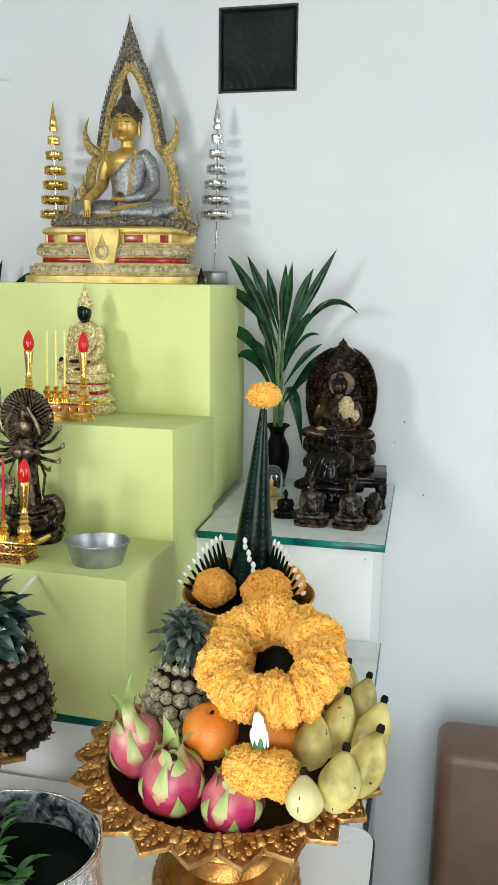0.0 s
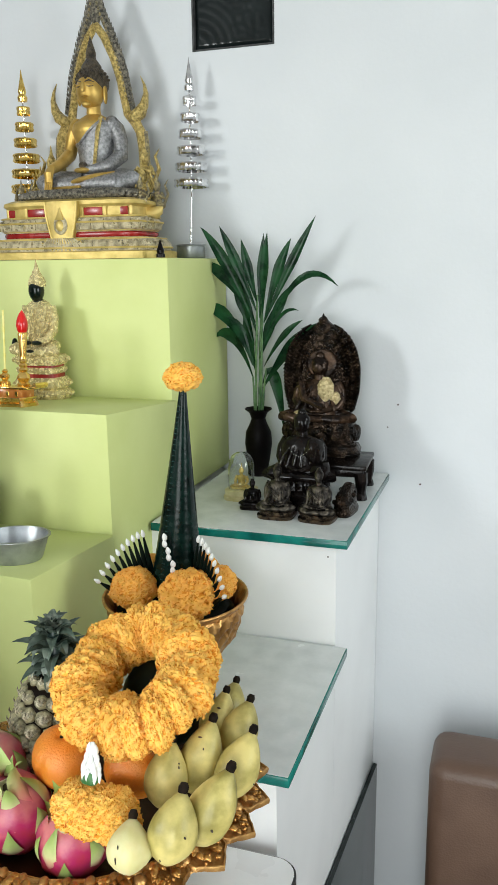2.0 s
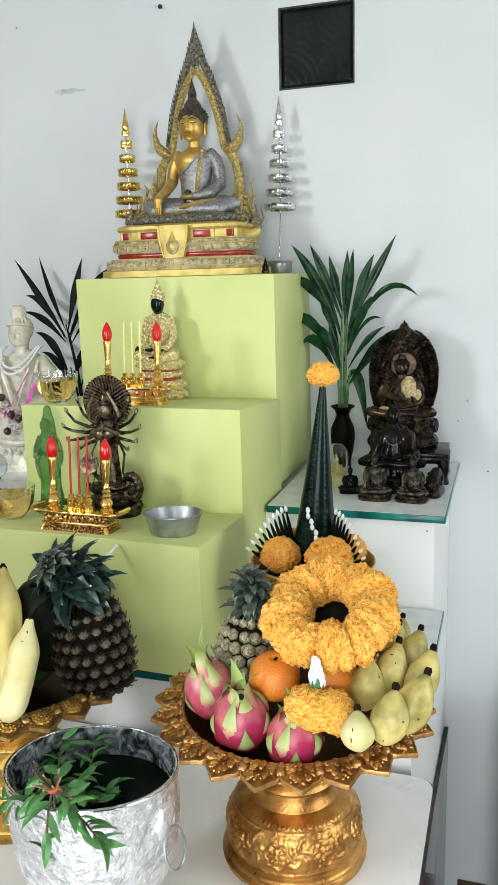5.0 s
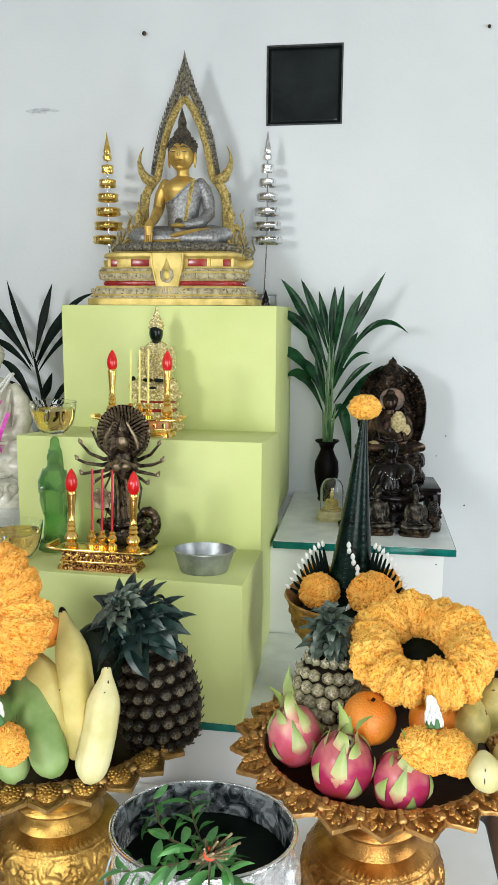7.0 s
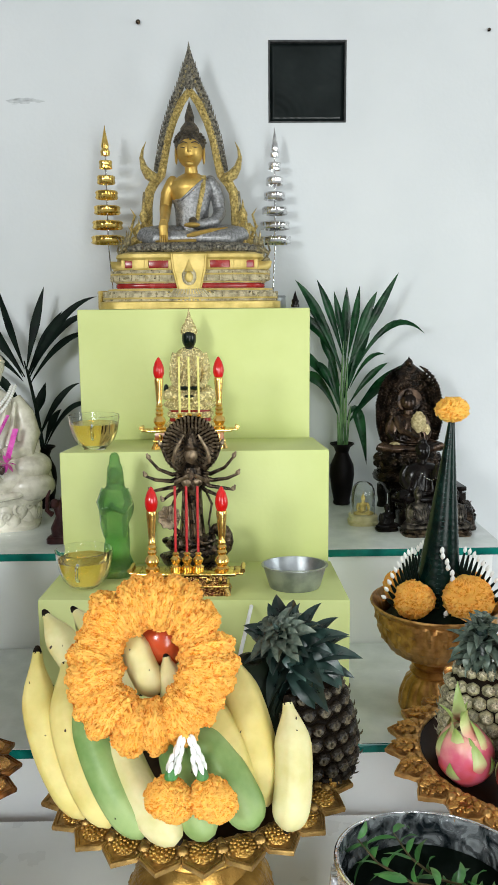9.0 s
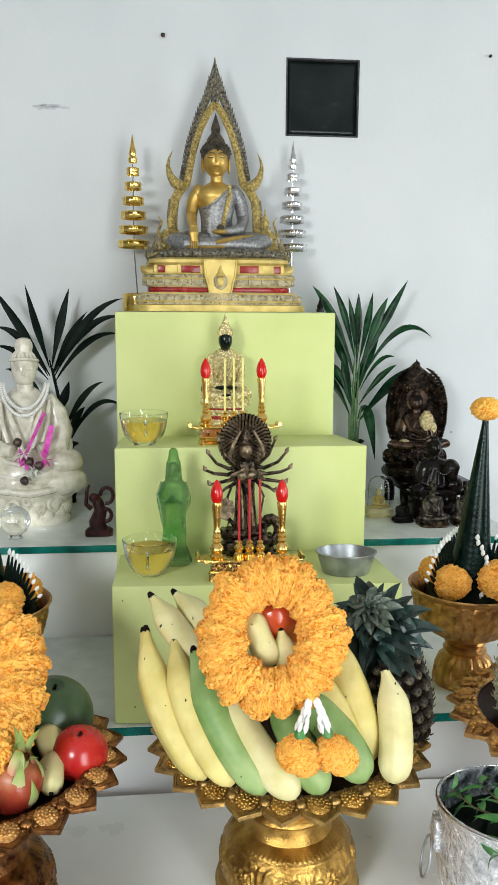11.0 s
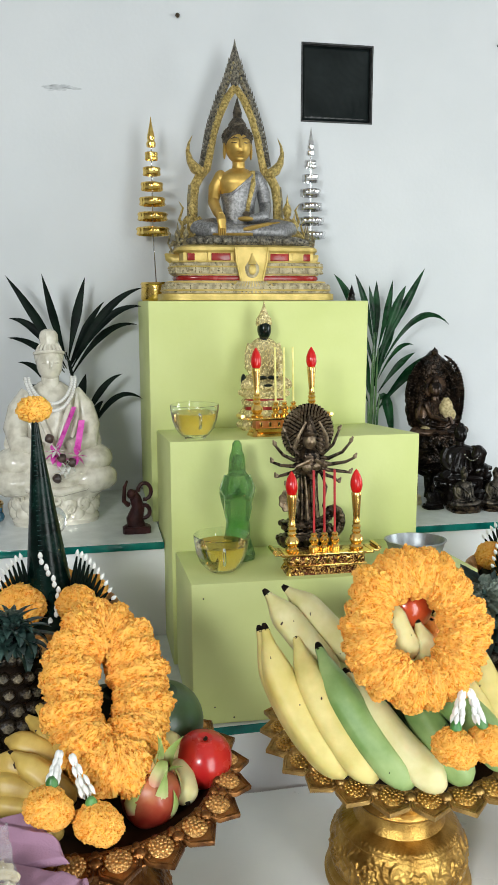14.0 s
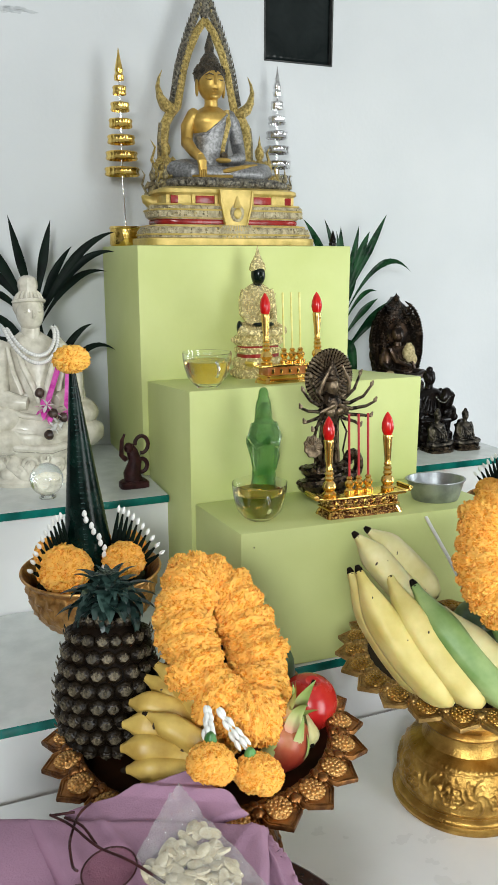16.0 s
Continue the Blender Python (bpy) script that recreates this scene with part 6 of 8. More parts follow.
def crystal_ball():
    ob = empty("crystal_ball", pose(-0.447, -0.416, SHELF), "clear crystal ball on a small ring stand", "crystal ball")
    part("stand", Geo().lathe([(0.016, 0), (0.017, 0.003), (0.013, 0.007), (0.014, 0.010), (0.010, 0.010), (0.010, 0.0)], 24, caps=False), CLEAR, ob)
    b = part("ball", Geo().ball((0, 0, 0.038), (0.0325, 0.0325, 0.0325), 36, 24), CLEAR, ob)
    b.visible_shadow = False


crystal_ball()
solid("small_ornament", Geo().ball((0, 0, 0.012), (0.012, 0.012, 0.012), 14, 10).tube([(0, 0, 0.02), (0.006, 0, 0.032)], [0.006, 0.002], 8), mottled("blue_glaze", (0.02, 0.07, 0.11), (0.06, 0.16, 0.22), 60.0, 0.25),
      pose(-0.566, -0.262, SHELF), "small dark blue glazed ornament on the glass shelf", "ornament")


solid("gold_pot", Geo().lathe([(0.0, 0.0), (0.027, 0.0), (0.029, 0.004), (0.0285, 0.024), (0.031, 0.027), (0.030, 0.031), (0.026, 0.031), (0.025, 0.008), (0.0, 0.007)], 36, caps=False), OLD_GOLD,
      pose(-0.592, -0.205, SHELF), "small round gold pot beside the white statue", "pot")


# ---- flowers ----
def blossom_mesh(name, r, squash, n, seed, mat, coarse=1.0):
    """A marigold head: a closely crimped mass, its folds coloured deeper orange for their shade, with loose petals over
    it.
    """
    rng, g = random.Random(seed), Geo()
    rows, folds, seg, nr = [], [], 100, 68
    bulge = lambda d: 0.97 + 0.09 * noise.noise(d * 2.6 + Vector((seed, 0, 0))) + 0.075 * noise.noise(d * 6.0 + Vector((0, seed, 0)))
    for i in range(nr + 1):
        t = math.pi * i / nr
        row, deep = [], []
        for j in range(seg):
            b = 2 * math.pi * j / seg
            d = Vector((max(math.sin(t), 1e-3) * math.cos(b), max(math.sin(t), 1e-3) * math.sin(b), -math.cos(t)))
            f = Vector((d.x, d.y, d.z * squash))
            ruffle = 0.26 - abs(noise.noise(f * 10.0 / coarse + Vector((0, 0, seed)))) + 0.6 * (0.26 - abs(noise.noise(f * 21.0 / coarse + Vector((seed, seed, 0)))))
            k = 0.955 * bulge(d) + 0.20 * coarse * ruffle
            deep.append(ruffle)
            row.append((d.x * r * k, d.y * r * k, d.z * r * k * squash))
        rows.append(row)
        folds.append(deep)
    g.rings(rows, 0)
    for i in range(nr):
        for j in range(seg):
            if folds[i][j] + folds[i + 1][(j + 1) % seg] < -0.04:
                g.m[i * seg + j] = 1
    for k in range(n):
        z = 1 - 2 * (k + 0.5) / n
        a = k * 2.39996 + rng.uniform(-0.2, 0.2)
        q = math.sqrt(1 - z * z)
        d = Vector((q * math.cos(a), q * math.sin(a), z)) + Vector((rng.uniform(-1, 1), rng.uniform(-1, 1), rng.uniform(-1, 1))) * 0.05
        d.normalize()
        far = bulge(d)
        d = Vector((d.x, d.y, d.z * squash)) * far
        side = d.cross(Vector((rng.uniform(-1, 1), rng.uniform(-1, 1), rng.uniform(-1, 1)))).normalized()
        up = side.cross(d).normalized()
        w, top, lean = r * coarse * rng.uniform(0.045, 0.085), rng.uniform(0.985, 1.045) + 0.02 * (coarse - 1), rng.uniform(0.02, 0.10) * coarse
        crimp = rng.uniform(0.006, 0.014)
        rows = []
        for u, wide, out in ((0.90, 0.7, 0.0), (0.965, 1.0, 0.4), (top, 0.95, 1.0)):
            rows.append([tuple(d * (r * u - 0.018 * r * j * j) + side * (w * wide * j) + up * (r * lean * out + r * crimp * (1 if m % 2 else -1) * out)) for m, j in enumerate((-1, -0.5, 0, 0.5, 1))])
        g.rings(rows, 0, closed=False)
    return mesh_of(g, name, [mat, MARI_FOLD_SHADE], 180)


MARI_DISC = [blossom_mesh("blossom", 0.0345, 0.56, 560, 31 + k, MARI) for k in range(3)]
MARI_ROUND = [blossom_mesh("blossom", 0.030, 0.9, 560, 41 + k, MARI) for k in range(2)]
YELLOW_DISC = [blossom_mesh("blossom", 0.0345, 0.56, 560, 61 + k, MARI_Y) for k in range(3)]
YELLOW_ROUND = [blossom_mesh("blossom", 0.030, 0.9, 560, 71 + k, MARI_Y) for k in range(2)]
MARI_HEAD = blossom_mesh("flower_head", 0.0280, 0.74, 170, 51, MARI_Y, 1.8)
BUD_MESH = mesh_of(Geo().lathe([(0.0008, 0), (0.0034, 0.003), (0.0040, 0.007), (0.0026, 0.0115), (0.0004, 0.0145)], 10), "bud", BUD)


def garland(centre, right, up, ra, rb, count, scale, label, tails, seed, discs=None, rounds=None):
    """A ring of threaded blossoms in the plane of right and up, with tassels that hang from it."""
    rng = random.Random(seed)
    c, e1, e2 = Vector(centre), Vector(right).normalized(), Vector(up).normalized()
    e2 = (e2 - e1 * e2.dot(e1)).normalized()
    ob = empty("flower_garland", Matrix.Translation(c), label, "garland", "marigold garlands")
    for k in range(count):
        a = 2 * math.pi * (k + rng.uniform(-0.12, 0.12)) / count
        p = e1 * (ra * math.cos(a)) + e2 * (rb * math.sin(a))
        t = (e1 * (-ra * math.sin(a)) + e2 * (rb * math.cos(a))).normalized()
        s = scale * rng.uniform(0.90, 1.08)
        p += Vector((rng.uniform(-1, 1), rng.uniform(-1, 1), rng.uniform(-1, 1))) * 0.003
        t = (t + Vector((rng.uniform(-1, 1), rng.uniform(-1, 1), rng.uniform(-1, 1))) * 0.22).normalized()
        part("blossom", (discs or MARI_DISC)[k % 3], None, ob, m=along(p, p + t, rng.uniform(0, 6.28)) @ Matrix.Diagonal((s, s, s, 1)))
    for t in tails:
        start, end, ball, bs = Vector(t[0]) - c, Vector(t[1]) - c, Vector(t[2]) - c, t[3]
        tail = part("tassel", Geo().tube([tuple(start), tuple((start + end) / 2), tuple(end)], 0.0012, 6), BUD, ob)
        d = (end - start).normalized()
        e3 = d.cross(Vector((0.3, 1.0, 0.2))).normalized()
        e4 = d.cross(e3)
        for u, n, flare in ((0.0, 3, 0.0020), (0.22, 3, 0.0030), (0.44, 4, 0.0040), (0.62, 5, 0.0048)):
            for j in range(n):
                b = 2 * math.pi * (j + rng.uniform(-0.2, 0.2)) / n + 9 * u
                off = (e3 * math.cos(b) + e4 * math.sin(b)) * flare
                p = start.lerp(end, u) + off
                part("bud", BUD_MESH, None, tail, m=along(p, p + d * 0.02 + off * rng.uniform(0.3, 1.0)) @ Matrix.Diagonal((0.72, 0.72, rng.uniform(0.85, 1.05), 1)))
        part("calyx", Geo().lathe([(0.003, 0.009), (0.006, 0.005), (0.007, 0.0), (0.004, -0.003)], 10, m=Matrix.Translation(end)), SPRIG, ob, "green calyx")
        m = Matrix.Translation(ball) @ Matrix.Rotation(rng.uniform(0, 6), 4, "Z") @ Matrix.Diagonal((bs, bs, bs * 0.9, 1))
        part("blossom", (rounds or MARI_ROUND)[0], None, ob, m=m)
        m2 = Matrix.Translation(ball + Vector((0.010, -0.004, -0.006)) * bs) @ Matrix.Rotation(2.0, 4, "X") @ Matrix.Diagonal((bs * 0.86, bs * 0.86, bs * 0.86, 1))
        part("blossom", (rounds or MARI_ROUND)[1], None, ob, m=m2)
    return ob


# ---- leaf cones in pedestal bowls ----
PIN_TIP = mesh_of(Geo().lathe([(0.0010, 0.0), (0.0030, 0.003), (0.0034, 0.006), (0.0020, 0.010), (0.0003, 0.0125)], 10), "bud_tip", BUD)


def cone_offering(x, y, tip, label, turn, near, far):
    z0 = 0.8606
    ob = empty("cone_offering", pose(x, y, z0), label, "flower offering", "leaf cone offerings")
    slim, low = 0.95, 0.875
    lob = lambda a, z: slim * (1 + (0.050 * abs(math.sin(12 * a + 10 * math.sin(z * 60))) + 0.022 * abs(math.sin(24 * a)) * math.sin(z * 400) if 0.098 < z < 0.178 else 0.0) + (0.07 * abs(math.sin(8 * a)) if 0.010 < z < 0.053 else 0))
    g = Geo().lathe([(r, z * low) for r, z in ((0.0, 0.0), (0.060, 0.0), (0.062, 0.006), (0.058, 0.014), (0.056, 0.034), (0.048, 0.058), (0.038, 0.070), (0.043, 0.078), (0.036, 0.086), (0.041, 0.094), (0.037, 0.100), (0.052, 0.108), (0.066, 0.117), (0.078, 0.126), (0.086, 0.138),
                     (0.093, 0.150), (0.097, 0.160), (0.099, 0.169), (0.101, 0.178), (0.103, 0.187), (0.105, 0.196), (0.102, 0.202), (0.106, 0.206), (0.114, 0.216), (0.116, 0.219), (0.112, 0.2195), (0.102, 0.204), (0.094, 0.175), (0.08, 0.14), (0.0, 0.125))], 216, wave=lob, caps=False)
    part("pedestal_bowl", g, BOWL_GOLD, ob, "embossed antique gold pedestal bowl")
    part("rim", Geo().tube([(0.1145 * slim * math.cos(a), 0.1145 * slim * math.sin(a), 0.1916) for a in [2 * math.pi * k / 48 for k in range(49)]], 0.0022, 8), TRAY_GOLD, ob)
    # moss packing
    part("packing", Geo().ball((0, 0, 0.168), (0.084, 0.084, 0.03), 28, 10, 0, None, 0.15, 40), SPIKE, ob)
    top = Vector((tip[0] - x, tip[1] - y, tip[2] - z0))
    base = Vector((0, 0, 0.158))
    rows = []
    for k in range(96):
        u = k / 95
        p, r = base.lerp(top, u), 0.041 * (1 - u) ** 1.06 + 0.0045
        r *= 1 + 0.011 * (0.6 if k % 3 == 1 else 1.0 if k % 3 == 2 else 0.0)
        rows.append([(p.x + r * math.cos(a), p.y + r * math.sin(a), p.z) for a in [2 * math.pi * j / 28 for j in range(28)]])
    cone = part("leaf_cone", Geo().rings(rows), CONE_LEAF, ob, "tall cone of wrapped dark green leaf")
    for k in range(40):
        u = 0.04 + 0.9 * k / 40
        p, r = base.lerp(top, u), 0.041 * (1 - u) ** 1.06 + 0.0052
        a = radians(-104 + turn)
        part("staple", STAPLE, None, cone, m=Matrix.Translation((p.x + r * math.cos(a), p.y + r * math.sin(a), p.z)) @ Matrix.Rotation(a, 4, "Z"))
    for k in range(13):
        u = 0.03 + 0.026 * k
        p, r = base.lerp(top, u + 0.04), 0.042 * (1 - u) ** 1.06 + 0.012 * (1 - k / 13) + 0.006
        a = radians(-92 + turn + 24 * math.sin(k * 0.30) - 4 * (k % 2))
        part("bud", PIN_TIP, None, cone, m=Matrix.Translation((p.x + r * math.cos(a), p.y + r * math.sin(a), p.z - 0.006)) @ Matrix.Rotation(radians(20), 4, "X") @ Matrix.Diagonal((1.2, 1.2, 1.1, 1)))
    part("flower_head", MARI_HEAD, None, ob, m=Matrix.Translation(top + Vector((0, 0, 0.012))))
    # fans of rolled spikes with white tips
    for fan, (a0, bend) in enumerate(((200, 1), (-20, -1), (95, 1))):
        f = part("spike_fan", Geo().ball((0.05 * math.cos(radians(a0 + turn)), 0.05 * math.sin(radians(a0 + turn)), 0.193), (0.03, 0.03, 0.02), 12, 8), SPIKE, ob)
        for k in range(10):
            u = k / 9
            a = radians(a0 + turn + bend * 14 * (u - 0.3))
            d = Vector((math.cos(a), math.sin(a), 0))
            p0 = d * (0.030 + 0.045 * u) + Vector((0, 0, 0.193))
            p1 = d * (0.046 + 0.066 * u) + Vector((0, 0, 0.284 - 0.064 * u ** 1.5))
            s = (p1 - p0).length
            part("spike", SPIKE_MESH, None, f, m=along(p0, p1) @ Matrix.Diagonal((1, 1, s / 0.06, 1)))
            part("bud_tip", PIN_TIP, None, f, m=along(p1 - (p1 - p0) * 0.03, p1 * 2 - p0))
    for k, (a, rr, zz, s) in enumerate(((222, 0.064, 0.212, near), (-50, 0.064, 0.215, far), (75, 0.062, 0.210, 1.05), (150, 0.062, 0.210, 1.05), (10, 0.064, 0.212, 1.05))):
        m = Matrix.Translation((rr * math.cos(radians(a + turn)), rr * math.sin(radians(a + turn)), zz)) @ Matrix.Rotation(k * 1.3, 4, "Z") @ Matrix.Diagonal((s, s, s * 0.95, 1))
        part("blossom", MARI_ROUND[k % 2], None, ob, m=m)
    return ob


STAPLE = mesh_of(Geo().box((0, 0, 0), (0.0012, 0.0056, 0.0014)), "staple", mottled("dark_staple", (0.02, 0.05, 0.045), (0.06, 0.12, 0.11), 60.0, 0.25, 0.6), 0)
SPIKE_MESH = mesh_of(Geo().lathe([(0.0058, 0), (0.0052, 0.02), (0.0032, 0.045), (0.0012, 0.06)], 10), "spike", SPIKE)
cone_offering(0.443, -0.747, (0.463, -0.742, 1.372), "tall dark leaf cone with marigolds in a gold pedestal bowl", 0, 1.20, 1.42)
cone_offering(-0.432, -0.770, (-0.446, -0.766, 1.372), "dark leaf cone topped with orange marigold in gold bowl", 0, 1.42, 1.12)


# ---- pedestal trays ----
def petal_mesh(name, mats):
    """One pointed lobe of the rim with a raised double border and a pine-cone boss."""
    g = Geo()
    out = [(-0.004, -0.0215), (0.020, -0.0232), (0.0275, -0.0220), (0.0345, -0.0125), (0.0440, 0.0), (0.0345, 0.0125), (0.0275, 0.0220), (0.020, 0.0232), (-0.004, 0.0215)]
    at = lambda q, z: [(0.012 + (x - 0.012) * q, y * q, z + 0.02 * x) for x, y in out]
    g.rings([[(x, y, -0.0022) for x, y in out], at(1.0, 0.0006), at(0.975, 0.0024), at(0.93, 0.0026), at(0.905, 0.0010), at(0.87, 0.0010), at(0.855, 0.0022), at(0.82, 0.0022), at(0.79, 0.0004)], 0)
    g.ball((0.014, 0, 0.001), (0.0140, 0.0140, 0.0065), 14, 6, 1)
    for ring, count, z in ((0.0, 1, 0.0082), (0.0046, 6, 0.0076), (0.0088, 11, 0.0060), (0.0124, 15, 0.0034)):
        for k in range(count):
            a = 2 * math.pi * k / count + ring * 90
            g.ball((0.014 + ring * math.cos(a), ring * math.sin(a), z), (0.0027, 0.0027, 0.0021), 6, 4, 1)
    for sy in (-1, 1):
        for x, y, q in ((0.004, 0.0175, 0.0034), (0.012, 0.0185, 0.0028), (0.019, 0.0172, 0.0024)):
            g.ball((x, sy * y, 0.0022), (q, q, q * 0.8), 6, 4, 0)
    return mesh_of(g, name, mats, 50)


def acanthus_mesh(name, mats, seed):
    """One leafy lobe of the rim: uneven curled leaflets heaped up towards a point, with gaps between them."""
    rng, g = random.Random(seed), Geo()
    out = [(-0.004, -0.0235), (0.012, -0.0258), (0.0200, -0.0245), (0.0250, -0.0225), (0.0300, -0.0150), (0.0350, -0.0105), (0.0430, 0.0), (0.0350, 0.0105), (0.0300, 0.0150), (0.0250, 0.0225), (0.0200, 0.0245), (0.012, 0.0258), (-0.004, 0.0235)]
    at = lambda q, z: [(0.012 + (x - 0.012) * q, y * q, z + 0.03 * x) for x, y in out]
    g.rings([[(x, y, -0.0022) for x, y in out], at(1.0, 0.0006), at(0.97, 0.0024), at(0.92, 0.0026), at(0.86, 0.0002), at(0.30, 0.0)], 0)
    for k in range(22):
        u = k / 21
        a = (-1) ** k * (1.35 - 1.0 * u) * rng.uniform(0.6, 1.1) if k else 0.0
        far = (0.007 + 0.020 * u) * rng.uniform(0.85, 1.1)
        x, y = 0.002 + far * math.cos(a) * 0.95, far * math.sin(a)
        m = Matrix.Translation((x, y, 0.0032 + rng.uniform(0, 0.002))) @ Matrix.Rotation(a + rng.uniform(-0.4, 0.4), 4, "Z") @ Matrix.Rotation(rng.uniform(-0.6, -0.1), 4, "Y")
        q = rng.uniform(0.62, 0.95)
        rings = []
        for t in range(6):
            v = t / 5
            w = 0.0044 * q * math.sin(math.pi * (0.12 + 0.86 * v)) ** 0.8
            rings.append([tuple(m @ Vector((-0.006 * q + 0.013 * q * v, w * math.cos(b), 0.0028 * q * math.sin(math.pi * (0.15 + 0.8 * v)) * (0.9 + math.sin(b))))) for b in [2 * math.pi * j / 7 for j in range(7)]])
        g.rings(rings, 1)
    for k in range(9):
        g.ball((rng.uniform(-0.002, 0.034), rng.uniform(-0.015, 0.015) * (1 - k / 14), 0.0045), (rng.uniform(0.0016, 0.0028),) * 3, 6, 4, 1)
    return mesh_of(g, name, mats, 50)


PETALS = {"gold": [acanthus_mesh("rim_petal", [TRAY_GOLD, TRAY_RELIEF], 4 + k) for k in range(3)], "brown": [petal_mesh("rim_petal", [TRAY_DARK, TRAY_GOLD])], "yellow": [petal_mesh("rim_petal", [RIM_YELLOW, TRAY_YELLOW])]}


def pedestal_tray(x, y, tone, relief, label, count=24, turn=0.0):
    ob = empty("pedestal_tray", pose(x, y, TZ, 0, 0, turn), label, "offering tray", "pedestal trays")
    body = {"gold": TRAY_GOLD, "brown": TRAY_DARK, "yellow": RIM_YELLOW}[tone]

    def carve(a, z):
        if not 0.027 < z < 0.087:
            return 1.0 + (0.010 * math.cos(72 * a) if 0.0885 < z < 0.0915 else 0) + (0.004 * math.cos(120 * a) if 0.012 < z < 0.018 else 0)
        u, v = (a * 9 / (2 * math.pi)) % 1.0, (z - 0.027) / 0.060
        x, y = (u - 0.5) * 1.15, v - 0.46
        d, th = math.hypot(x, y), math.atan2(y, x)
        rosette = max(0.0, 1 - abs(d - 0.12 - 0.035 * math.cos(8 * th)) / 0.075) + (0.9 if d < 0.045 else 0)
        ring = max(0.0, 1 - abs(d - 0.26 - 0.03 * math.cos(6 * th + 1.0)) / 0.045)
        cx, cy = (u if u < 0.5 else u - 1.0) * 1.15, v - 0.5
        e, ph = math.hypot(cx * 1.3, cy), math.atan2(cy, cx * 1.3)
        leaf = max(0.0, math.cos(5 * ph + 16 * e)) * max(0.0, 1 - abs(e - 0.27) / 0.22)
        p = Vector((0.09 * math.cos(a), 0.09 * math.sin(a), z))
        grain = 0.30 * noise.noise(p * 240)
        low = max(0.0, 0.6 - abs(v - 0.95) / 0.05) + max(0.0, 0.6 - abs(v - 0.03) / 0.03)
        return 1 + 0.030 * (max(rosette, ring, leaf, low) + grain) * min(1, v / 0.06, (1 - v) / 0.06)

    heights = [(0.0, 0.0), (0.100, 0.0), (0.103, 0.003), (0.1035, 0.008), (0.100, 0.0105), (0.0985, 0.012), (0.1005, 0.0145), (0.1005, 0.018), (0.097, 0.0205), (0.094, 0.023), (0.0955, 0.0245), (0.0935, 0.026)]
    heights += [(float(np.interp(z, [0.026, 0.040, 0.052, 0.064, 0.076, 0.088], [0.0945, 0.0955, 0.0955, 0.0935, 0.089, 0.081])), z) for z in [0.0265 + 0.00127 * k for k in range(49)]]
    part("foot", Geo().lathe(heights + [(0.080, 0.089), (0.078, 0.0905), (0.076, 0.0915), (0.070, 0.095), (0.063, 0.0985)], 396, wave=carve, caps=False), relief, ob, "embossed flaring foot", 60)
    part("collar", Geo().lathe([(0.064, 0.098), (0.060, 0.104), (0.0565, 0.112), (0.0565, 0.119), (0.062, 0.1225), (0.0640, 0.126), (0.062, 0.1295), (0.058, 0.133), (0.060, 0.139), (0.067, 0.146), (0.072, 0.150), (0.068, 0.155)], 72, caps=False), relief, ob)
    part("dish", Geo().lathe([(0.067, 0.153), (0.082, 0.166), (0.104, 0.182), (0.130, 0.198), (0.152, 0.211), (0.160, 0.219), (0.157, 0.223), (0.146, 0.216), (0.115, 0.204), (0.07, 0.196), (0.0, 0.194)], 96, caps=False,
                             wave=lambda a, z: 1 + (0.012 * math.cos(count * 2 * a) if z > 0.16 else 0)), [body], ob)
    # dark sheet over the dish: its inner shade put into the colour
    part("dish_shade", Geo().lathe([(0.153, 0.2235), (0.140, 0.216), (0.108, 0.207), (0.066, 0.199), (0.0, 0.198)], 64, caps=False), TRAY_SHADE, ob, "dark sheet that holds the shade inside the dish")
    for k in range(count):
        a = 2 * math.pi * k / count
        part("rim_petal", PETALS[tone][k % len(PETALS[tone])], None, ob, m=Matrix.Rotation(a, 4, "Z") @ Matrix.Translation((0.1535, 0, 0.2300)) @ Matrix.Rotation(radians(10), 4, "Y"))
    part("flange", Geo().lathe([(0.150, 0.2260), (0.176, 0.2240), (0.177, 0.2225), (0.150, 0.2215)], 96, caps=False), body, ob)
    ring = part("bead_ring", Geo().tube([(0.152 * math.cos(t), 0.152 * math.sin(t), 0.2285) for t in [2 * math.pi * k / 72 for k in range(73)]], 0.0035, 8), body, ob)
    for k in range(count):
        a = 2 * math.pi * (k + 0.5) / count
        part("rim_bead", RIM_BEAD[tone], None, ring, m=Matrix.Translation((0.1645 * math.cos(a), 0.1645 * math.sin(a), 0.2290)))
        for off in (0.0, 0.5):
            b = 2 * math.pi * (k + off) / count
            part("rim_bead", RIM_BEAD[tone], None, ring, m=Matrix.Translation((0.1545 * math.cos(b), 0.1545 * math.sin(b), 0.2310)) @ Matrix.Diagonal((0.72, 0.95, 0.75, 1)))
    return ob


RIM_BEAD = {"gold": mesh_of(Geo().ball((0, 0, 0), (0.0075, 0.0075, 0.006), 10, 6), "rim_bead", TRAY_GOLD), "brown": mesh_of(Geo().ball((0, 0, 0), (0.0075, 0.0075, 0.006), 10, 6), "rim_bead", TRAY_DARK), "yellow": mesh_of(Geo().ball((0, 0, 0), (0.0075, 0.0075, 0.006), 10, 6), "rim_bead", RIM_YELLOW)}
pedestal_tray(0.050, -1.107, "yellow", TRAY_YELLOW, "antique gold pedestal tray with petal rim holding long bananas", 24, 4)
pedestal_tray(0.492, -1.088, "gold", TRAY_RELIEF, "bright orange-gold pedestal tray with petal rim full of fruit", 22, 10)
pedestal_tray(-0.370, -1.140, "brown", TRAY_DARK, "brown-gold pedestal tray with petal rim full of fruit", 22, 0)


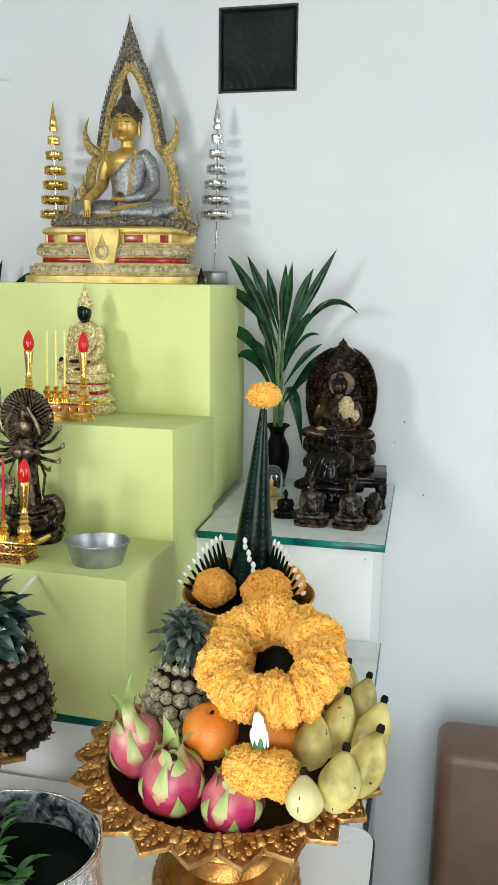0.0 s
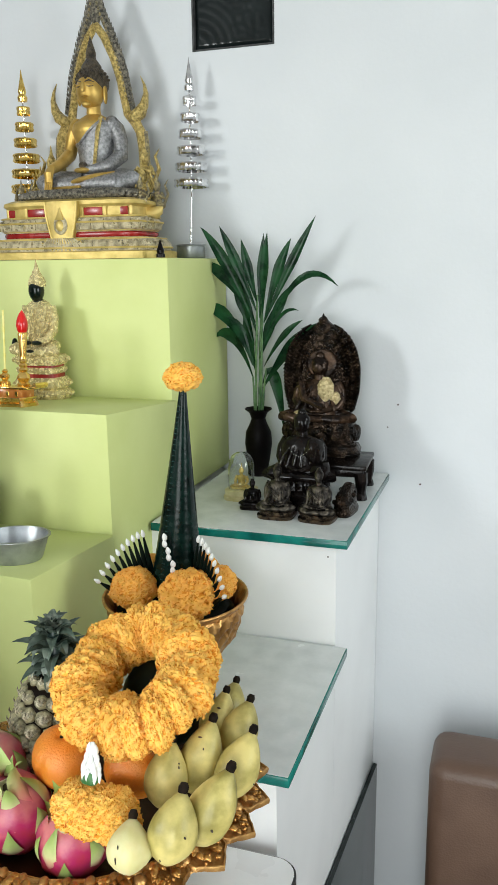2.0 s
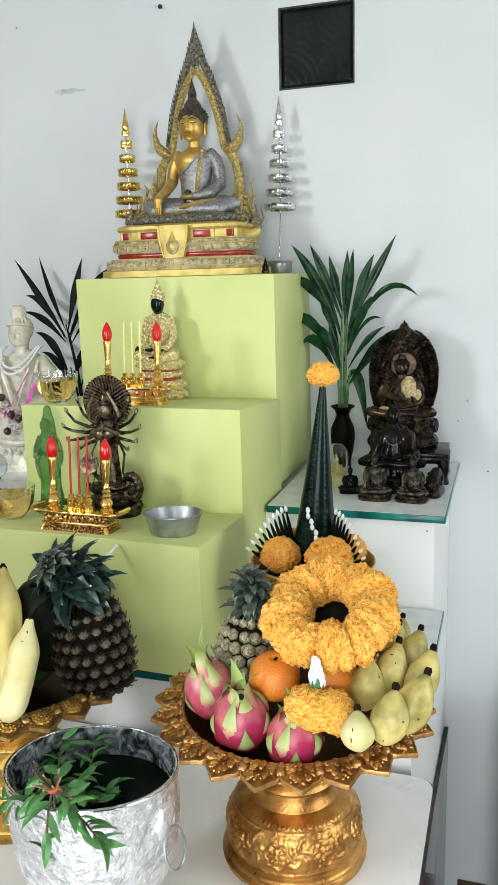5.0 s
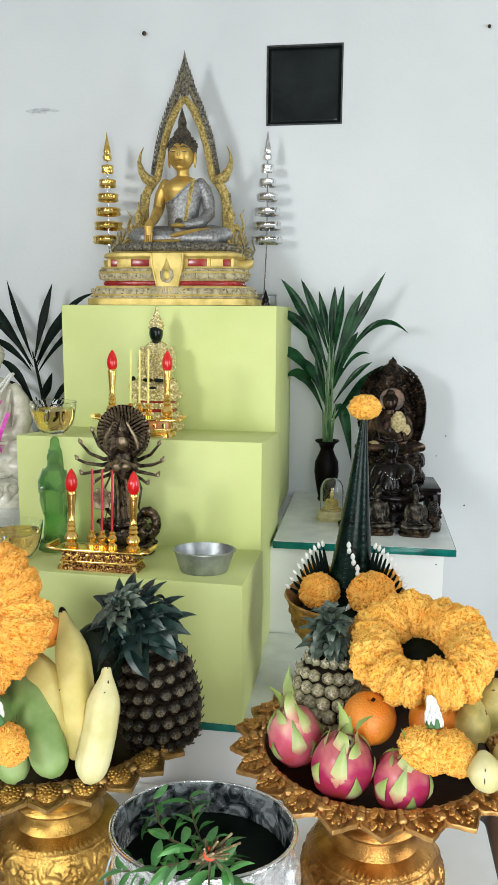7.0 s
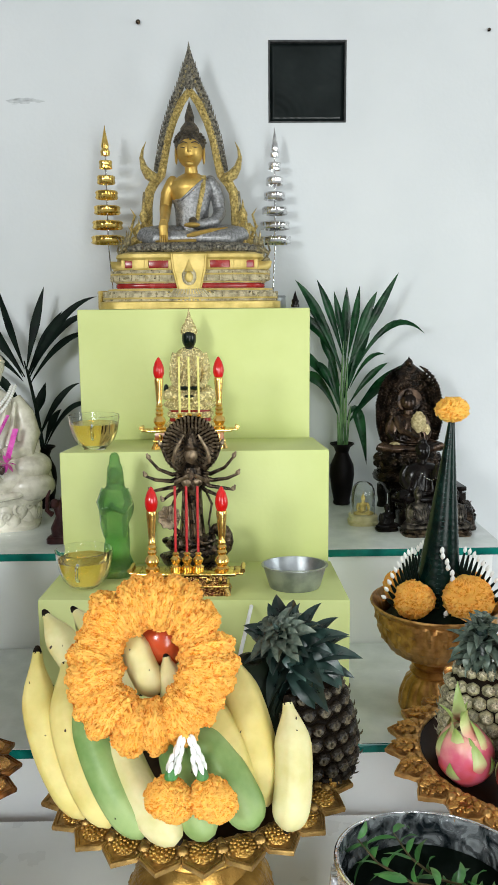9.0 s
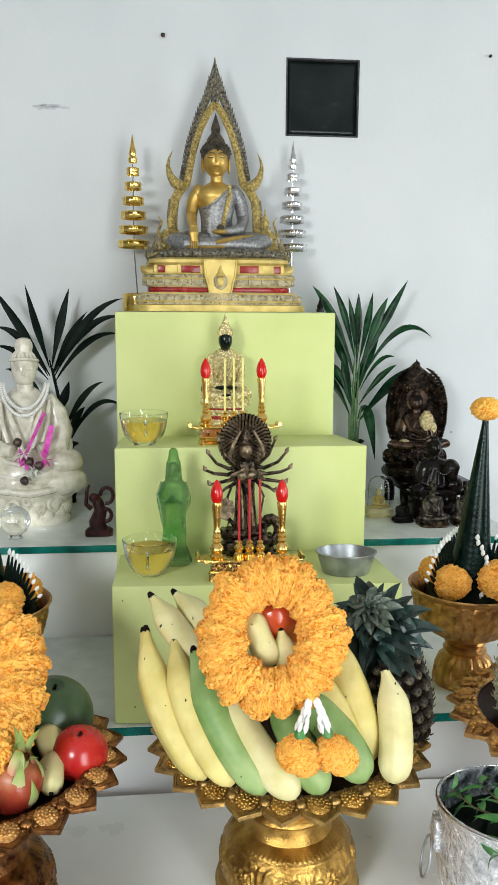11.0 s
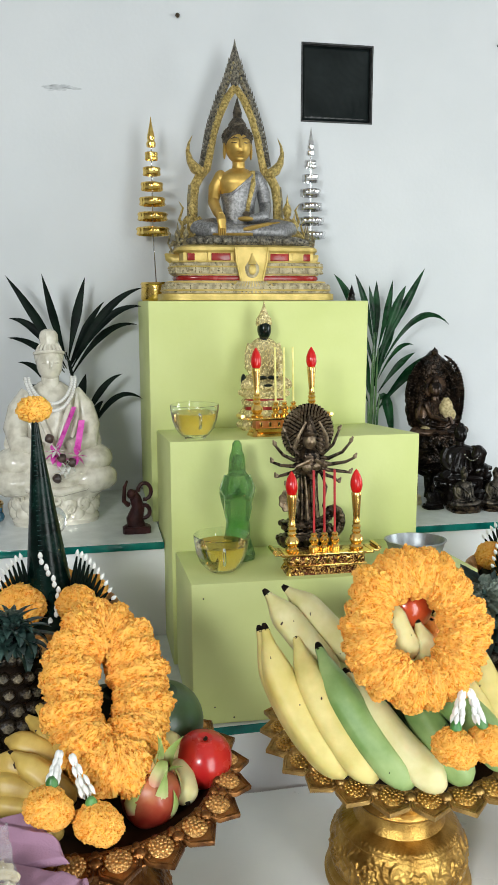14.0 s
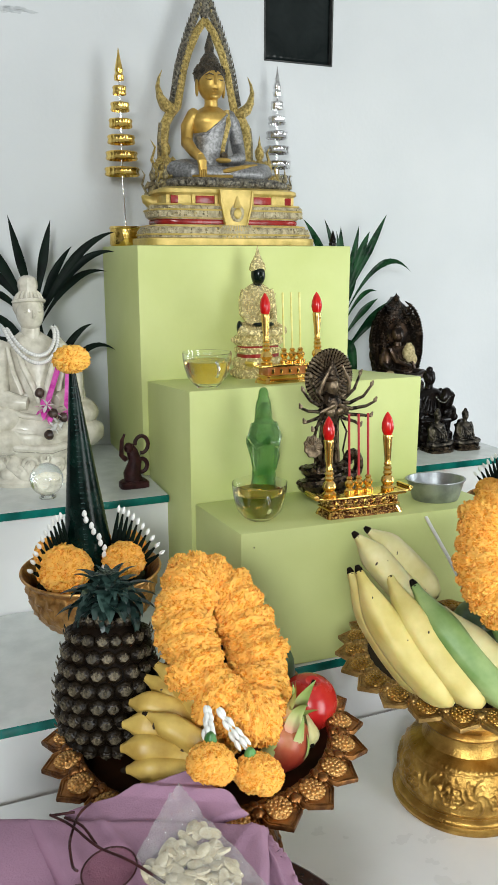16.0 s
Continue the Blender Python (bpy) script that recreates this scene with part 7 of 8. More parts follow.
# ---- fruit ----
def banana(parent, top, end, bow, r, mat, plump=False, seed=0):
    a, b = Vector(top), Vector(end)
    mid = (a + b) / 2 + Vector(bow)
    pts, radii, n = [], [], 22
    for k in range(n + 1):
        u = k / n
        pts.append(a * (1 - u) ** 2 + mid * (2 * u * (1 - u)) + b * u ** 2)
        radii.append(r * (1.10 * max(0.05, math.sin(math.pi * (0.030 + 0.86 * u))) ** 0.74 if plump else 0.27 + 0.73 * math.sin(0.5 * math.pi * u / 0.34) ** 1.5 if u < 0.34 else 1.0 if u < 0.80 else math.sqrt(max(0.10, 1 - 0.92 * ((u - 0.80) / 0.20) ** 2))))
    ridge = lambda t: 1 + (0.030 if plump else 0.058) * math.cos(5 * t + seed)
    ob = part("banana", Geo().tube(pts, radii, 20, shape=ridge), mat, parent, smooth=60)
    d0, d1 = (pts[0] - pts[1]).normalized(), (pts[-1] - pts[-2]).normalized()
    g = Geo().tube([pts[0] - d0 * 0.002, pts[0] + d0 * r * 0.22, pts[0] + d0 * r * 0.42], [radii[0] * 1.06, r * (0.24 if plump else 0.22), r * (0.15 if plump else 0.13)], 10)
    part("tip", g, BANANA_TIP, ob, "blackened banana tip")
    g = Geo().tube([pts[-1] - d1 * 0.001, pts[-1] + d1 * r * 0.18], [radii[-1] * 0.8, r * 0.14], 8)
    part("tip", g, BANANA_TIP, ob, "blackened banana tip")
    rng = random.Random(seed + 7)
    for k in range(2):
        i = rng.randrange(3, n - 2)
        d = (pts[i + 1] - pts[i - 1]).normalized()
        side = d.cross(Vector((rng.uniform(-0.4, 0.4), 1, 0.4))).normalized()
        out = Matrix.Rotation(rng.uniform(-1.2, 1.2), 3, d) @ side.cross(d)
        if out.y > 0:
            out = -out
        p = pts[i] + out * radii[i] * 0.985
        part("fleck", Geo().ball(tuple(p), (0.0007 + 0.0022 * rng.random() ** 3, 0.0008, 0.0010 + 0.003 * rng.random() ** 3), 7, 5, 0, None, 0.4, 400), FLECK, ob)
    return ob


def banana_bunch(label, rows, r, seed, plump=False):
    ob = empty("banana_bunch", Matrix.Translation(rows[0][1]), label, "bananas", "banana bunches")
    o = Vector(rows[0][1])
    for k, (top, end, bow, mat, q) in enumerate(rows):
        banana(ob, Vector(top) - o, Vector(end) - o, bow, r * q, mat, plump, seed=seed + k)
    return ob


banana_bunch("large bunch of long yellow and green bananas leaning on the tray", [
    ((-0.146, -1.115, 1.132), (-0.070, -1.225, 0.985), (-0.030, -0.018, -0.010), BANANA, 1.0),
    ((-0.108, -1.130, 1.124), (-0.038, -1.243, 0.986), (-0.028, -0.022, -0.008), BANANA, 1.0),
    ((-0.083, -1.150, 1.116), (0.000, -1.262, 0.986), (-0.024, -0.028, -0.006), BANANA_GREEN, 1.0),
    ((-0.050, -1.165, 1.085), (0.036, -1.272, 0.985), (-0.018, -0.030, -0.004), BANANA_PALE, 1.0),
    ((0.020, -1.165, 1.075), (0.070, -1.268, 0.985), (-0.010, -0.030, 0.0), BANANA_GREEN, 0.95),
    ((0.032, -1.190, 1.088), (0.116, -1.268, 0.996), (0.020, -0.022, 0.016), BANANA_GREEN, 1.05)], 0.0215, 3)
banana_bunch("smaller hand of pale bananas pointing up behind the garland", [
    ((-0.138, -1.092, 1.172), (-0.052, -1.130, 1.060), (-0.012, -0.010, 0.016), BANANA_PALE, 1.0),
    ((-0.106, -1.070, 1.168), (-0.020, -1.110, 1.075), (-0.006, -0.008, 0.016), BANANA_PALE, 1.0),
    ((-0.017, -1.200, 1.200), (0.012, -1.222, 1.130), (-0.008, -0.012, 0.0), BANANA_PALE, 0.85),
    ((0.022, -1.212, 1.168), (0.036, -1.222, 1.10), (0.0, -0.008, 0.0), BANANA_PALE, 0.75),
    ((-0.150, -1.10, 1.125), (-0.085, -1.190, 0.985), (-0.020, -0.01, -0.012), BANANA, 0.95)], 0.0195, 13)
banana_bunch("ripe yellow bananas standing beside a pineapple on the tray", [
    ((0.078, -1.138, 1.146), (0.129, -1.234, 1.000), (0.026, -0.026, 0.014), BANANA, 1.05),
    ((0.045, -1.168, 1.108), (0.108, -1.238, 1.012), (0.022, -0.022, 0.016), BANANA, 1.0),
    ((0.158, -1.200, 1.104), (0.153, -1.264, 0.990), (0.014, -0.014, 0.002), BANANA_PALE, 0.98)], 0.0210, 23)
B = (0.004, -0.014, -0.004)
banana_bunch("bunch of short fat greenish-yellow bananas with black tips", [
    ((0.649, -1.205, 1.073), (0.636, -1.217, 1.016), B, BANANA_FAT, 1.05),
    ((0.682, -1.170, 1.079), (0.650, -1.182, 1.012), B, BANANA_FAT, 1.05),
    ((0.608, -1.135, 1.073), (0.601, -1.147, 1.014), B, BANANA_FAT, 1.00),
    ((0.640, -1.105, 1.084), (0.618, -1.117, 1.014), B, BANANA_FAT, 1.00),
    ((0.683, -1.105, 1.079), (0.655, -1.117, 1.015), B, BANANA_FAT, 1.00),
    ((0.662, -1.050, 1.079), (0.641, -1.062, 1.026), B, BANANA_FAT, 0.95),
    ((0.633, -1.045, 1.082), (0.618, -1.057, 1.030), B, BANANA_FAT, 0.90),
    ((0.634, -1.015, 1.078), (0.621, -1.027, 1.029), B, BANANA_FAT, 0.90),
    ((0.608, -1.225, 1.051), (0.609, -1.237, 1.017), B, BANANA_PALE, 0.95)], 0.0198, 33, True)
S = (-0.010, -0.010, 0.018)
banana_bunch("hand of small deep-yellow bananas lying in the tray", [
    ((-0.468, -1.168, 1.045), (-0.395, -1.190, 1.020), S, BANANA_DEEP, 1.0), ((-0.482, -1.190, 1.034), (-0.400, -1.210, 1.010), S, BANANA_DEEP, 1.0),
    ((-0.490, -1.212, 1.020), (-0.405, -1.225, 0.996), S, BANANA_DEEP, 1.0), ((-0.488, -1.228, 1.004), (-0.405, -1.24, 0.982), S, BANANA_DEEP, 0.95),
    ((-0.478, -1.240, 0.988), (-0.405, -1.25, 0.972), S, BANANA_DEEP, 0.9), ((-0.445, -1.150, 1.062), (-0.385, -1.200, 1.0), (0.012, -0.012, 0.012), BANANA_DEEP, 1.05), ((-0.458, -1.205, 1.048), (-0.392, -1.235, 1.000), (0.0, -0.016, 0.014), BANANA_DEEP, 0.95)], 0.0158, 43)
banana_bunch("single yellow banana lying under a garland in tray", [((-0.432, -1.150, 1.075), (-0.372, -1.225, 0.995), (0.016, -0.014, 0.01), BANANA_DEEP, 1.0),
                                                              ((-0.285, -1.115, 1.005), (-0.262, -1.150, 0.975), (0.0, -0.01, 0.006), BANANA_PALE, 1.0),
                                                              ((-0.268, -1.150, 0.985), (-0.262, -1.215, 0.968), (0.0, -0.004, 0.006), BANANA_PALE, 0.85)], 0.0180, 53)


def eye_mesh(name, mats, boss):
    """One eye: a low six-sided bump, torn bracts lying over it like a star and a pointed paler centre."""
    rng, g = random.Random(9), Geo()
    at = lambda q, z: [(0.0112 * q * math.cos(radians(30 * k)) * (1 if k % 2 else 0.93), 0.0102 * q * math.sin(radians(30 * k)) * (1 if k % 2 else 0.93), z) for k in range(12)]
    g.rings([at(1.0, -0.003), at(0.95, 0.0004), at(0.78, 0.0028), at(0.50, 0.0040), at(0.10, 0.0044)], 0)
    # torn bracts: a low ragged plate, wider than high, and a pale hooked lip over it
    rag = [rng.uniform(0.78, 1.15) for k in range(18)]
    plate = lambda q, z, dy=0.0: [(0.0082 * boss * q * rag[j] * math.cos(2 * math.pi * j / 18), 0.0056 * boss * q * rag[j] * math.sin(2 * math.pi * j / 18) + dy, z) for j in range(18)]
    g.rings([plate(1.0, 0.0024), plate(0.92, 0.0046), plate(0.70, 0.0054)], 1)
    g.rings([plate(0.78, 0.0050, -0.0010), plate(0.74, 0.0059, -0.0008), plate(0.40, 0.0062, 0.0004), plate(0.08, 0.0060, 0.0014)], 2)
    g.tube([(0, -0.001, 0.0068), (0.0004, 0.002, 0.0092), (0.0, 0.0052, 0.0098)], [0.0018, 0.0014, 0.0003], 6, 2, None, 0.6)
    return mesh_of(g, name, mats, 60)


EYES = {"dark": eye_mesh("eye", [PINE_EYE, EYE_TIP, EYE_CENTRE], 1.05), "pale": eye_mesh("eye", [PINE_PALE, PALE_BRACT, EYE_TIP_PALE], 1.10)}
HEART_LEAF = mesh_of(Geo().blade((0, 0, 0), (0.5, 0, 0.8), 0.046, 0.024, 1.6, 6, fold=0.5, peak=0.3), "heart_leaf", PINE_HEART)
crown_leaves = lambda mat: [mesh_of(Geo().blade((0, 0, 0), (0.35 + 0.3 * k, 0, 0.9), 0.062 - 0.010 * k, 0.0245, 1.3 + 0.6 * k, 7, fold=0.45, peak=0.25), "crown_leaf", mat) for k in range(3)]
CROWN_LEAF = {"dark": crown_leaves(PINE_LEAF), "pale": crown_leaves(PINE_GREY)}


def pineapple(base, top, r, crown_dir, tone, label, leaves=44, spread=1.0, seed=0, size=1.0, tall=0.045, cropped=False, heart=1.0):
    rng = random.Random(seed)
    length = (Vector(top) - Vector(base)).length
    ob = empty("pineapple", along(base, top, 0.3), label, "pineapple", "pineapples")
    prof = lambda u: r * (0.66 + 0.34 * math.sin(math.pi * min(1, 0.14 + u * 0.86))) * (1 if 0.08 < u < 0.88 else (0.72 + 0.28 * (u / 0.08) ** 0.5 if u <= 0.08 else 1 - 0.42 * ((u - 0.88) / 0.12) ** 1.6))
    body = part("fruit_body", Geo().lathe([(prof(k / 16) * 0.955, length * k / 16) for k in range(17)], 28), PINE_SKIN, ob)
    rows = max(6, round(length / 0.0175))
    per = max(8, round(2 * math.pi * r / 0.0205))
    for i in range(rows):
        u = (i + 0.5) / rows
        q = prof(u)
        for j in range(per):
            a = 2 * math.pi * (j + 0.5 * (i % 2)) / per + 0.10 * i / rows + 0.05 * rng.uniform(-1, 1)
            slope = (prof(min(1, u + 0.03)) - prof(max(0, u - 0.03))) / (0.06 * length)
            nrm = Vector((math.cos(a), math.sin(a), -slope)).normalized()
            east = Vector((-math.sin(a), math.cos(a), 0))
            north = nrm.cross(east)
            s = rng.uniform(0.98, 1.16) * (q / r) ** 0.8
            m = Matrix((east * s, north * s, nrm * rng.uniform(0.8, 1.25))).transposed().to_4x4()
            m.translation = Vector((q * 0.955 * math.cos(a), q * 0.955 * math.sin(a), length * u))
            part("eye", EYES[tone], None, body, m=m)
    turn = (ob.matrix_basis.to_3x3().inverted() @ Vector(crown_dir)).normalized().to_track_quat("Z", "Y").to_matrix().to_4x4()
    crown = part("crown", Geo().lathe([(r * 0.40, 0), (r * 0.30, tall * 0.4), (r * 0.12, tall), (0.0, tall * 1.25)], 14), PINE_LEAF, ob, "blue-green spiky crown", m=Matrix.Translation((0, 0, length * 0.97)) @ turn)
    for k in range(leaves):
        u = k / leaves
        a = k * 2.39996
        tilt = (62 - 58 * u) * spread
        s = (0.62 + 0.55 * math.sin(math.pi * (0.15 + 0.75 * u))) * rng.uniform(0.8, 1.1) * (r / 0.053) * size
        if cropped:
            s *= 1.12 - 0.88 * u ** 1.5
        if u > 0.66:
            s *= heart
        m = Matrix.Rotation(a, 4, "Z") @ Matrix.Translation((r * 0.32 * (1 - u), 0, 0.006 + tall * u)) @ Matrix.Rotation(radians(tilt - 20), 4, "Y") @ Matrix.Diagonal((s, s, s, 1))
        part("crown_leaf", CROWN_LEAF[tone][k % 3] if u < (0.66 if heart > 1 else 0.80) else HEART_LEAF, None, crown, m=m)
    return ob


pineapple((0.206, -1.105, 0.958), (0.184, -1.100, 1.105), 0.054, (-0.42, -0.42, 0.80), "dark", "ripe dark pineapple with a blue-green crown among bananas", 110, 1.45, 1, 1.05, 0.076, True, 1.35)
pineapple((0.417, -1.070, 0.962), (0.426, -1.046, 1.075), 0.047, (0.0, -0.12, 1.0), "pale", "small pale-eyed pineapple with grey-green crown behind fruit", 74, 1.35, 2, 0.66, 0.062)
pineapple((-0.484, -1.108, 0.958), (-0.470, -1.075, 1.118), 0.059, (0.10, 0.20, 1.0), "dark", "ripe dark pineapple standing upright on the tray", 84, 1.45, 3, 0.72, 0.045, True)


def dragon_fruit(centre, r, axis, skin, label, seed, stretch=1.0):
    rng = random.Random(seed)
    c, d = Vector(centre), Vector(axis).normalized()
    ob = empty("dragon_fruit", along(c - d * r * 1.1, c + d), label, "dragon fruit", "dragon fruits")
    h = 2.25 * r
    prof = [(0.0, 0.0), (r * 0.35, h * 0.02), (r * 0.72, h * 0.12), (r * 0.95, h * 0.30), (r, h * 0.48), (r * 0.93, h * 0.68), (r * 0.72, h * 0.85), (r * 0.42, h * 0.95), (r * 0.2, h * 0.97), (0.0, h * 0.93)]
    wide = lambda zz: float(np.interp(zz, [p[1] for p in prof[:-1]], [p[0] for p in prof[:-1]]))
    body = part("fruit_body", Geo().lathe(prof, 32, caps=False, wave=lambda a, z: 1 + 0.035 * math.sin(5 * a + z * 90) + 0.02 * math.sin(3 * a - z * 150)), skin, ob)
    for k in range(15):
        u = 0.10 + 0.80 * k / 14
        a = k * 2.39996 + rng.uniform(-0.2, 0.2)
        i = max(j for j in range(len(prof)) if prof[j][1] <= h * u or j == 0)
        i = min(i, len(prof) - 3)
        f = min(1, max(0, (h * u - prof[i][1]) / max(1e-5, prof[i + 1][1] - prof[i][1])))
        q = prof[i][0] + (prof[i + 1][0] - prof[i][0]) * f
        out = Vector((math.cos(a), math.sin(a), 0))
        long_ = r * stretch * (1.05 + 0.60 * u) * rng.uniform(0.85, 1.15)
        flare = r * (0.06 if u < 0.35 else 0.18 if u < 0.6 else 0.40) * rng.uniform(0.6, 1.3)
        z1 = h * u + long_ * 0.9
        base_ = out * q * 0.985 + Vector((0, 0, h * u))
        tip_ = out * (wide(z1) + flare) + Vector((0, 0, z1))
        mid_ = out * (wide(h * u + long_ * 0.45) + r * 0.085) + Vector((0, 0, h * u + long_ * 0.45))
        part("scale", leaf_curve(tuple(base_), tuple(tip_), tuple((mid_ - (base_ + tip_) / 2) * 2), r * 0.56, tuple(out), fold=-0.30, peak=0.24, n=12), SCALE_SKIN, ob, "fleshy green-tipped scale", 60)
    part("crown_ring", Geo().lathe([(r * 0.27, h * 0.945), (r * 0.25, h * 0.985), (r * 0.20, h * 0.995), (r * 0.15, h * 0.975), (r * 0.14, h * 0.955)], 20, caps=False, wave=lambda a, z: 1 + 0.08 * math.sin(5 * a)), SEEDS, ob, "pale dried crown ring")
    part("stem_scar", Geo().lathe([(r * 0.20, h * 0.950), (r * 0.12, h * 0.966), (0, h * 0.960)], 14), FLECK, ob, "dark sunken crown scar")
    return ob


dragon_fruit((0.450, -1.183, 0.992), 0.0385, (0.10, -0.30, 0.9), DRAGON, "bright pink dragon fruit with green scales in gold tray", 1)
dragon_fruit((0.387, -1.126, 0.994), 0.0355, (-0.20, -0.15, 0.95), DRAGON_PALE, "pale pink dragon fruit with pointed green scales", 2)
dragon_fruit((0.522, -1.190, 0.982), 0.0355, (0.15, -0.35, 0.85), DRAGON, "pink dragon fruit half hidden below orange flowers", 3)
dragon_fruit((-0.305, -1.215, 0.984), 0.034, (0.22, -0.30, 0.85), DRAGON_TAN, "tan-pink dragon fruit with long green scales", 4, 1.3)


def round_fruit(name, centre, r, mat, label, category, squash=0.95, seed=0, stem=True, group=""):
    ob = empty(name, Matrix.Translation((centre[0], centre[1], centre[2] - r * squash)) @ Matrix.Rotation(seed, 4, "Z") @ Matrix.Rotation(0.25, 4, "X"), label, category, group)
    prof = [(0.0, 0.06 * r)] + [(r * math.sin(math.pi * k / 14) ** 0.9, r * squash * (1 - math.cos(math.pi * k / 14))) for k in range(1, 14)] + [(0.12 * r, 1.93 * r * squash), (0.0, 1.85 * r * squash)]
    part("flesh", Geo().lathe(prof, 36, caps=False, wave=lambda a, z: 1 + 0.012 * math.sin(3 * a + z * 20)), mat, ob)
    if stem:
        part("stem", Geo().tube([(0, 0, 1.84 * r * squash), (0.002, 0, 1.98 * r * squash)], [0.0028, 0.002], 8), BANANA_TIP, ob)
    return ob


round_fruit("orange", (0.479, -1.128, 1.033), 0.034, ORANGE, "bright orange fruit lying on dragon fruits", "orange", 0.92, 0.4, True, "oranges")
round_fruit("orange", (0.556, -1.128, 1.034), 0.033, ORANGE, "orange half hidden under a marigold garland", "orange", 0.92, 1.4, True, "oranges")
# near-black balls added to stand for the shade among the heaped fruit
SHADE_BALL = mottled("shade_black_green", (0.004, 0.007, 0.004), (0.014, 0.020, 0.011), 30.0, 0.5, spec=0.12)
round_fruit("shade_ball", (0.545, -1.034, 1.052), 0.054, SHADE_BALL, "near-black ball added for the shade inside the flower ring", "fruit", 0.95, 2.4)
apple = round_fruit("apple", (-0.236, -1.140, 0.982), 0.037, APPLE, "shiny red apple with a small paper sticker", "apple", 0.98, 0.2)
g = Geo().lathe([(0.0072, 0), (0.0072, 0.0006), (0.0, 0.0007)], 16, m=along((0.020, -0.032, 0.020), (0.040, -0.066, 0.016)))
part("sticker", g, BUD, apple, "small pale paper sticker")
round_fruit("red_fruit", (0.018, -1.172, 1.180), 0.034, TOMATO, "orange-red fruit seen through the garland ring", "fruit", 0.95, 0.1)
round_fruit("orange", (0.058, -1.150, 1.128), 0.022, ORANGE, "small orange tucked behind the marigold garland", "orange", 0.95, 0.7, True, "oranges")
round_fruit("shade_ball", (-0.358, -1.085, 1.010), 0.050, SHADE_BALL, "near-black ball added for the shade behind a flower ring", "fruit", 1.15, 0.5)
round_fruit("green_fruit", (-0.282, -1.060, 0.995), 0.055, MANGO, "dark green round fruit behind a red apple", "fruit", 1.05, 0.3)
round_fruit("shade_ball", (0.112, -1.088, 1.052), 0.046, SHADE_BALL, "long near-black ball added for the shade beside a pineapple", "fruit", 1.72, 0.2, False)
round_fruit("mango", (0.066, -1.090, 0.998), 0.050, MANGO, "dark green fruit under bananas in the middle of tray", "fruit", 1.0, 0.9)

# ---- garlands on the fruit ----
garland((0.008, -1.238, 1.172), (1, 0, 0), (0, 0.44, 0.90), 0.062, 0.066, 25, 0.91, "ring of orange marigolds leaning against bananas",
        [((0.044, -1.290, 1.118), (0.032, -1.302, 1.078), (0.028, -1.305, 1.058), 0.82), ((0.052, -1.290, 1.118), (0.064, -1.302, 1.078), (0.071, -1.303, 1.056), 0.82)], 1)
garland((0.547, -1.084, 1.108), (0.90, 0.34, 0.25), (-0.30, 0.93, 0.20), 0.060, 0.076, 20, 0.97, "plump ring of yellow-orange marigolds resting on fruit",
        [((0.550, -1.190, 1.096), (0.552, -1.205, 1.066), (0.544, -1.206, 1.038), 0.98), ((0.553, -1.191, 1.094), (0.558, -1.207, 1.067), (0.574, -1.208, 1.038), 0.95)], 2, YELLOW_DISC, YELLOW_ROUND)
garland((-0.352, -1.150, 1.084), (0.858, 0.185, -0.138), (-0.334, 0.741, 0.731), 0.0440, 0.088, 24, 1.08, "long oval ring of orange marigolds draped over fruit",
        [((-0.404, -1.245, 1.070), (-0.412, -1.280, 1.052), (-0.418, -1.292, 1.036), 0.80), ((-0.392, -1.248, 1.066), (-0.372, -1.290, 1.030), (-0.368, -1.296, 1.014), 0.82)], 3)


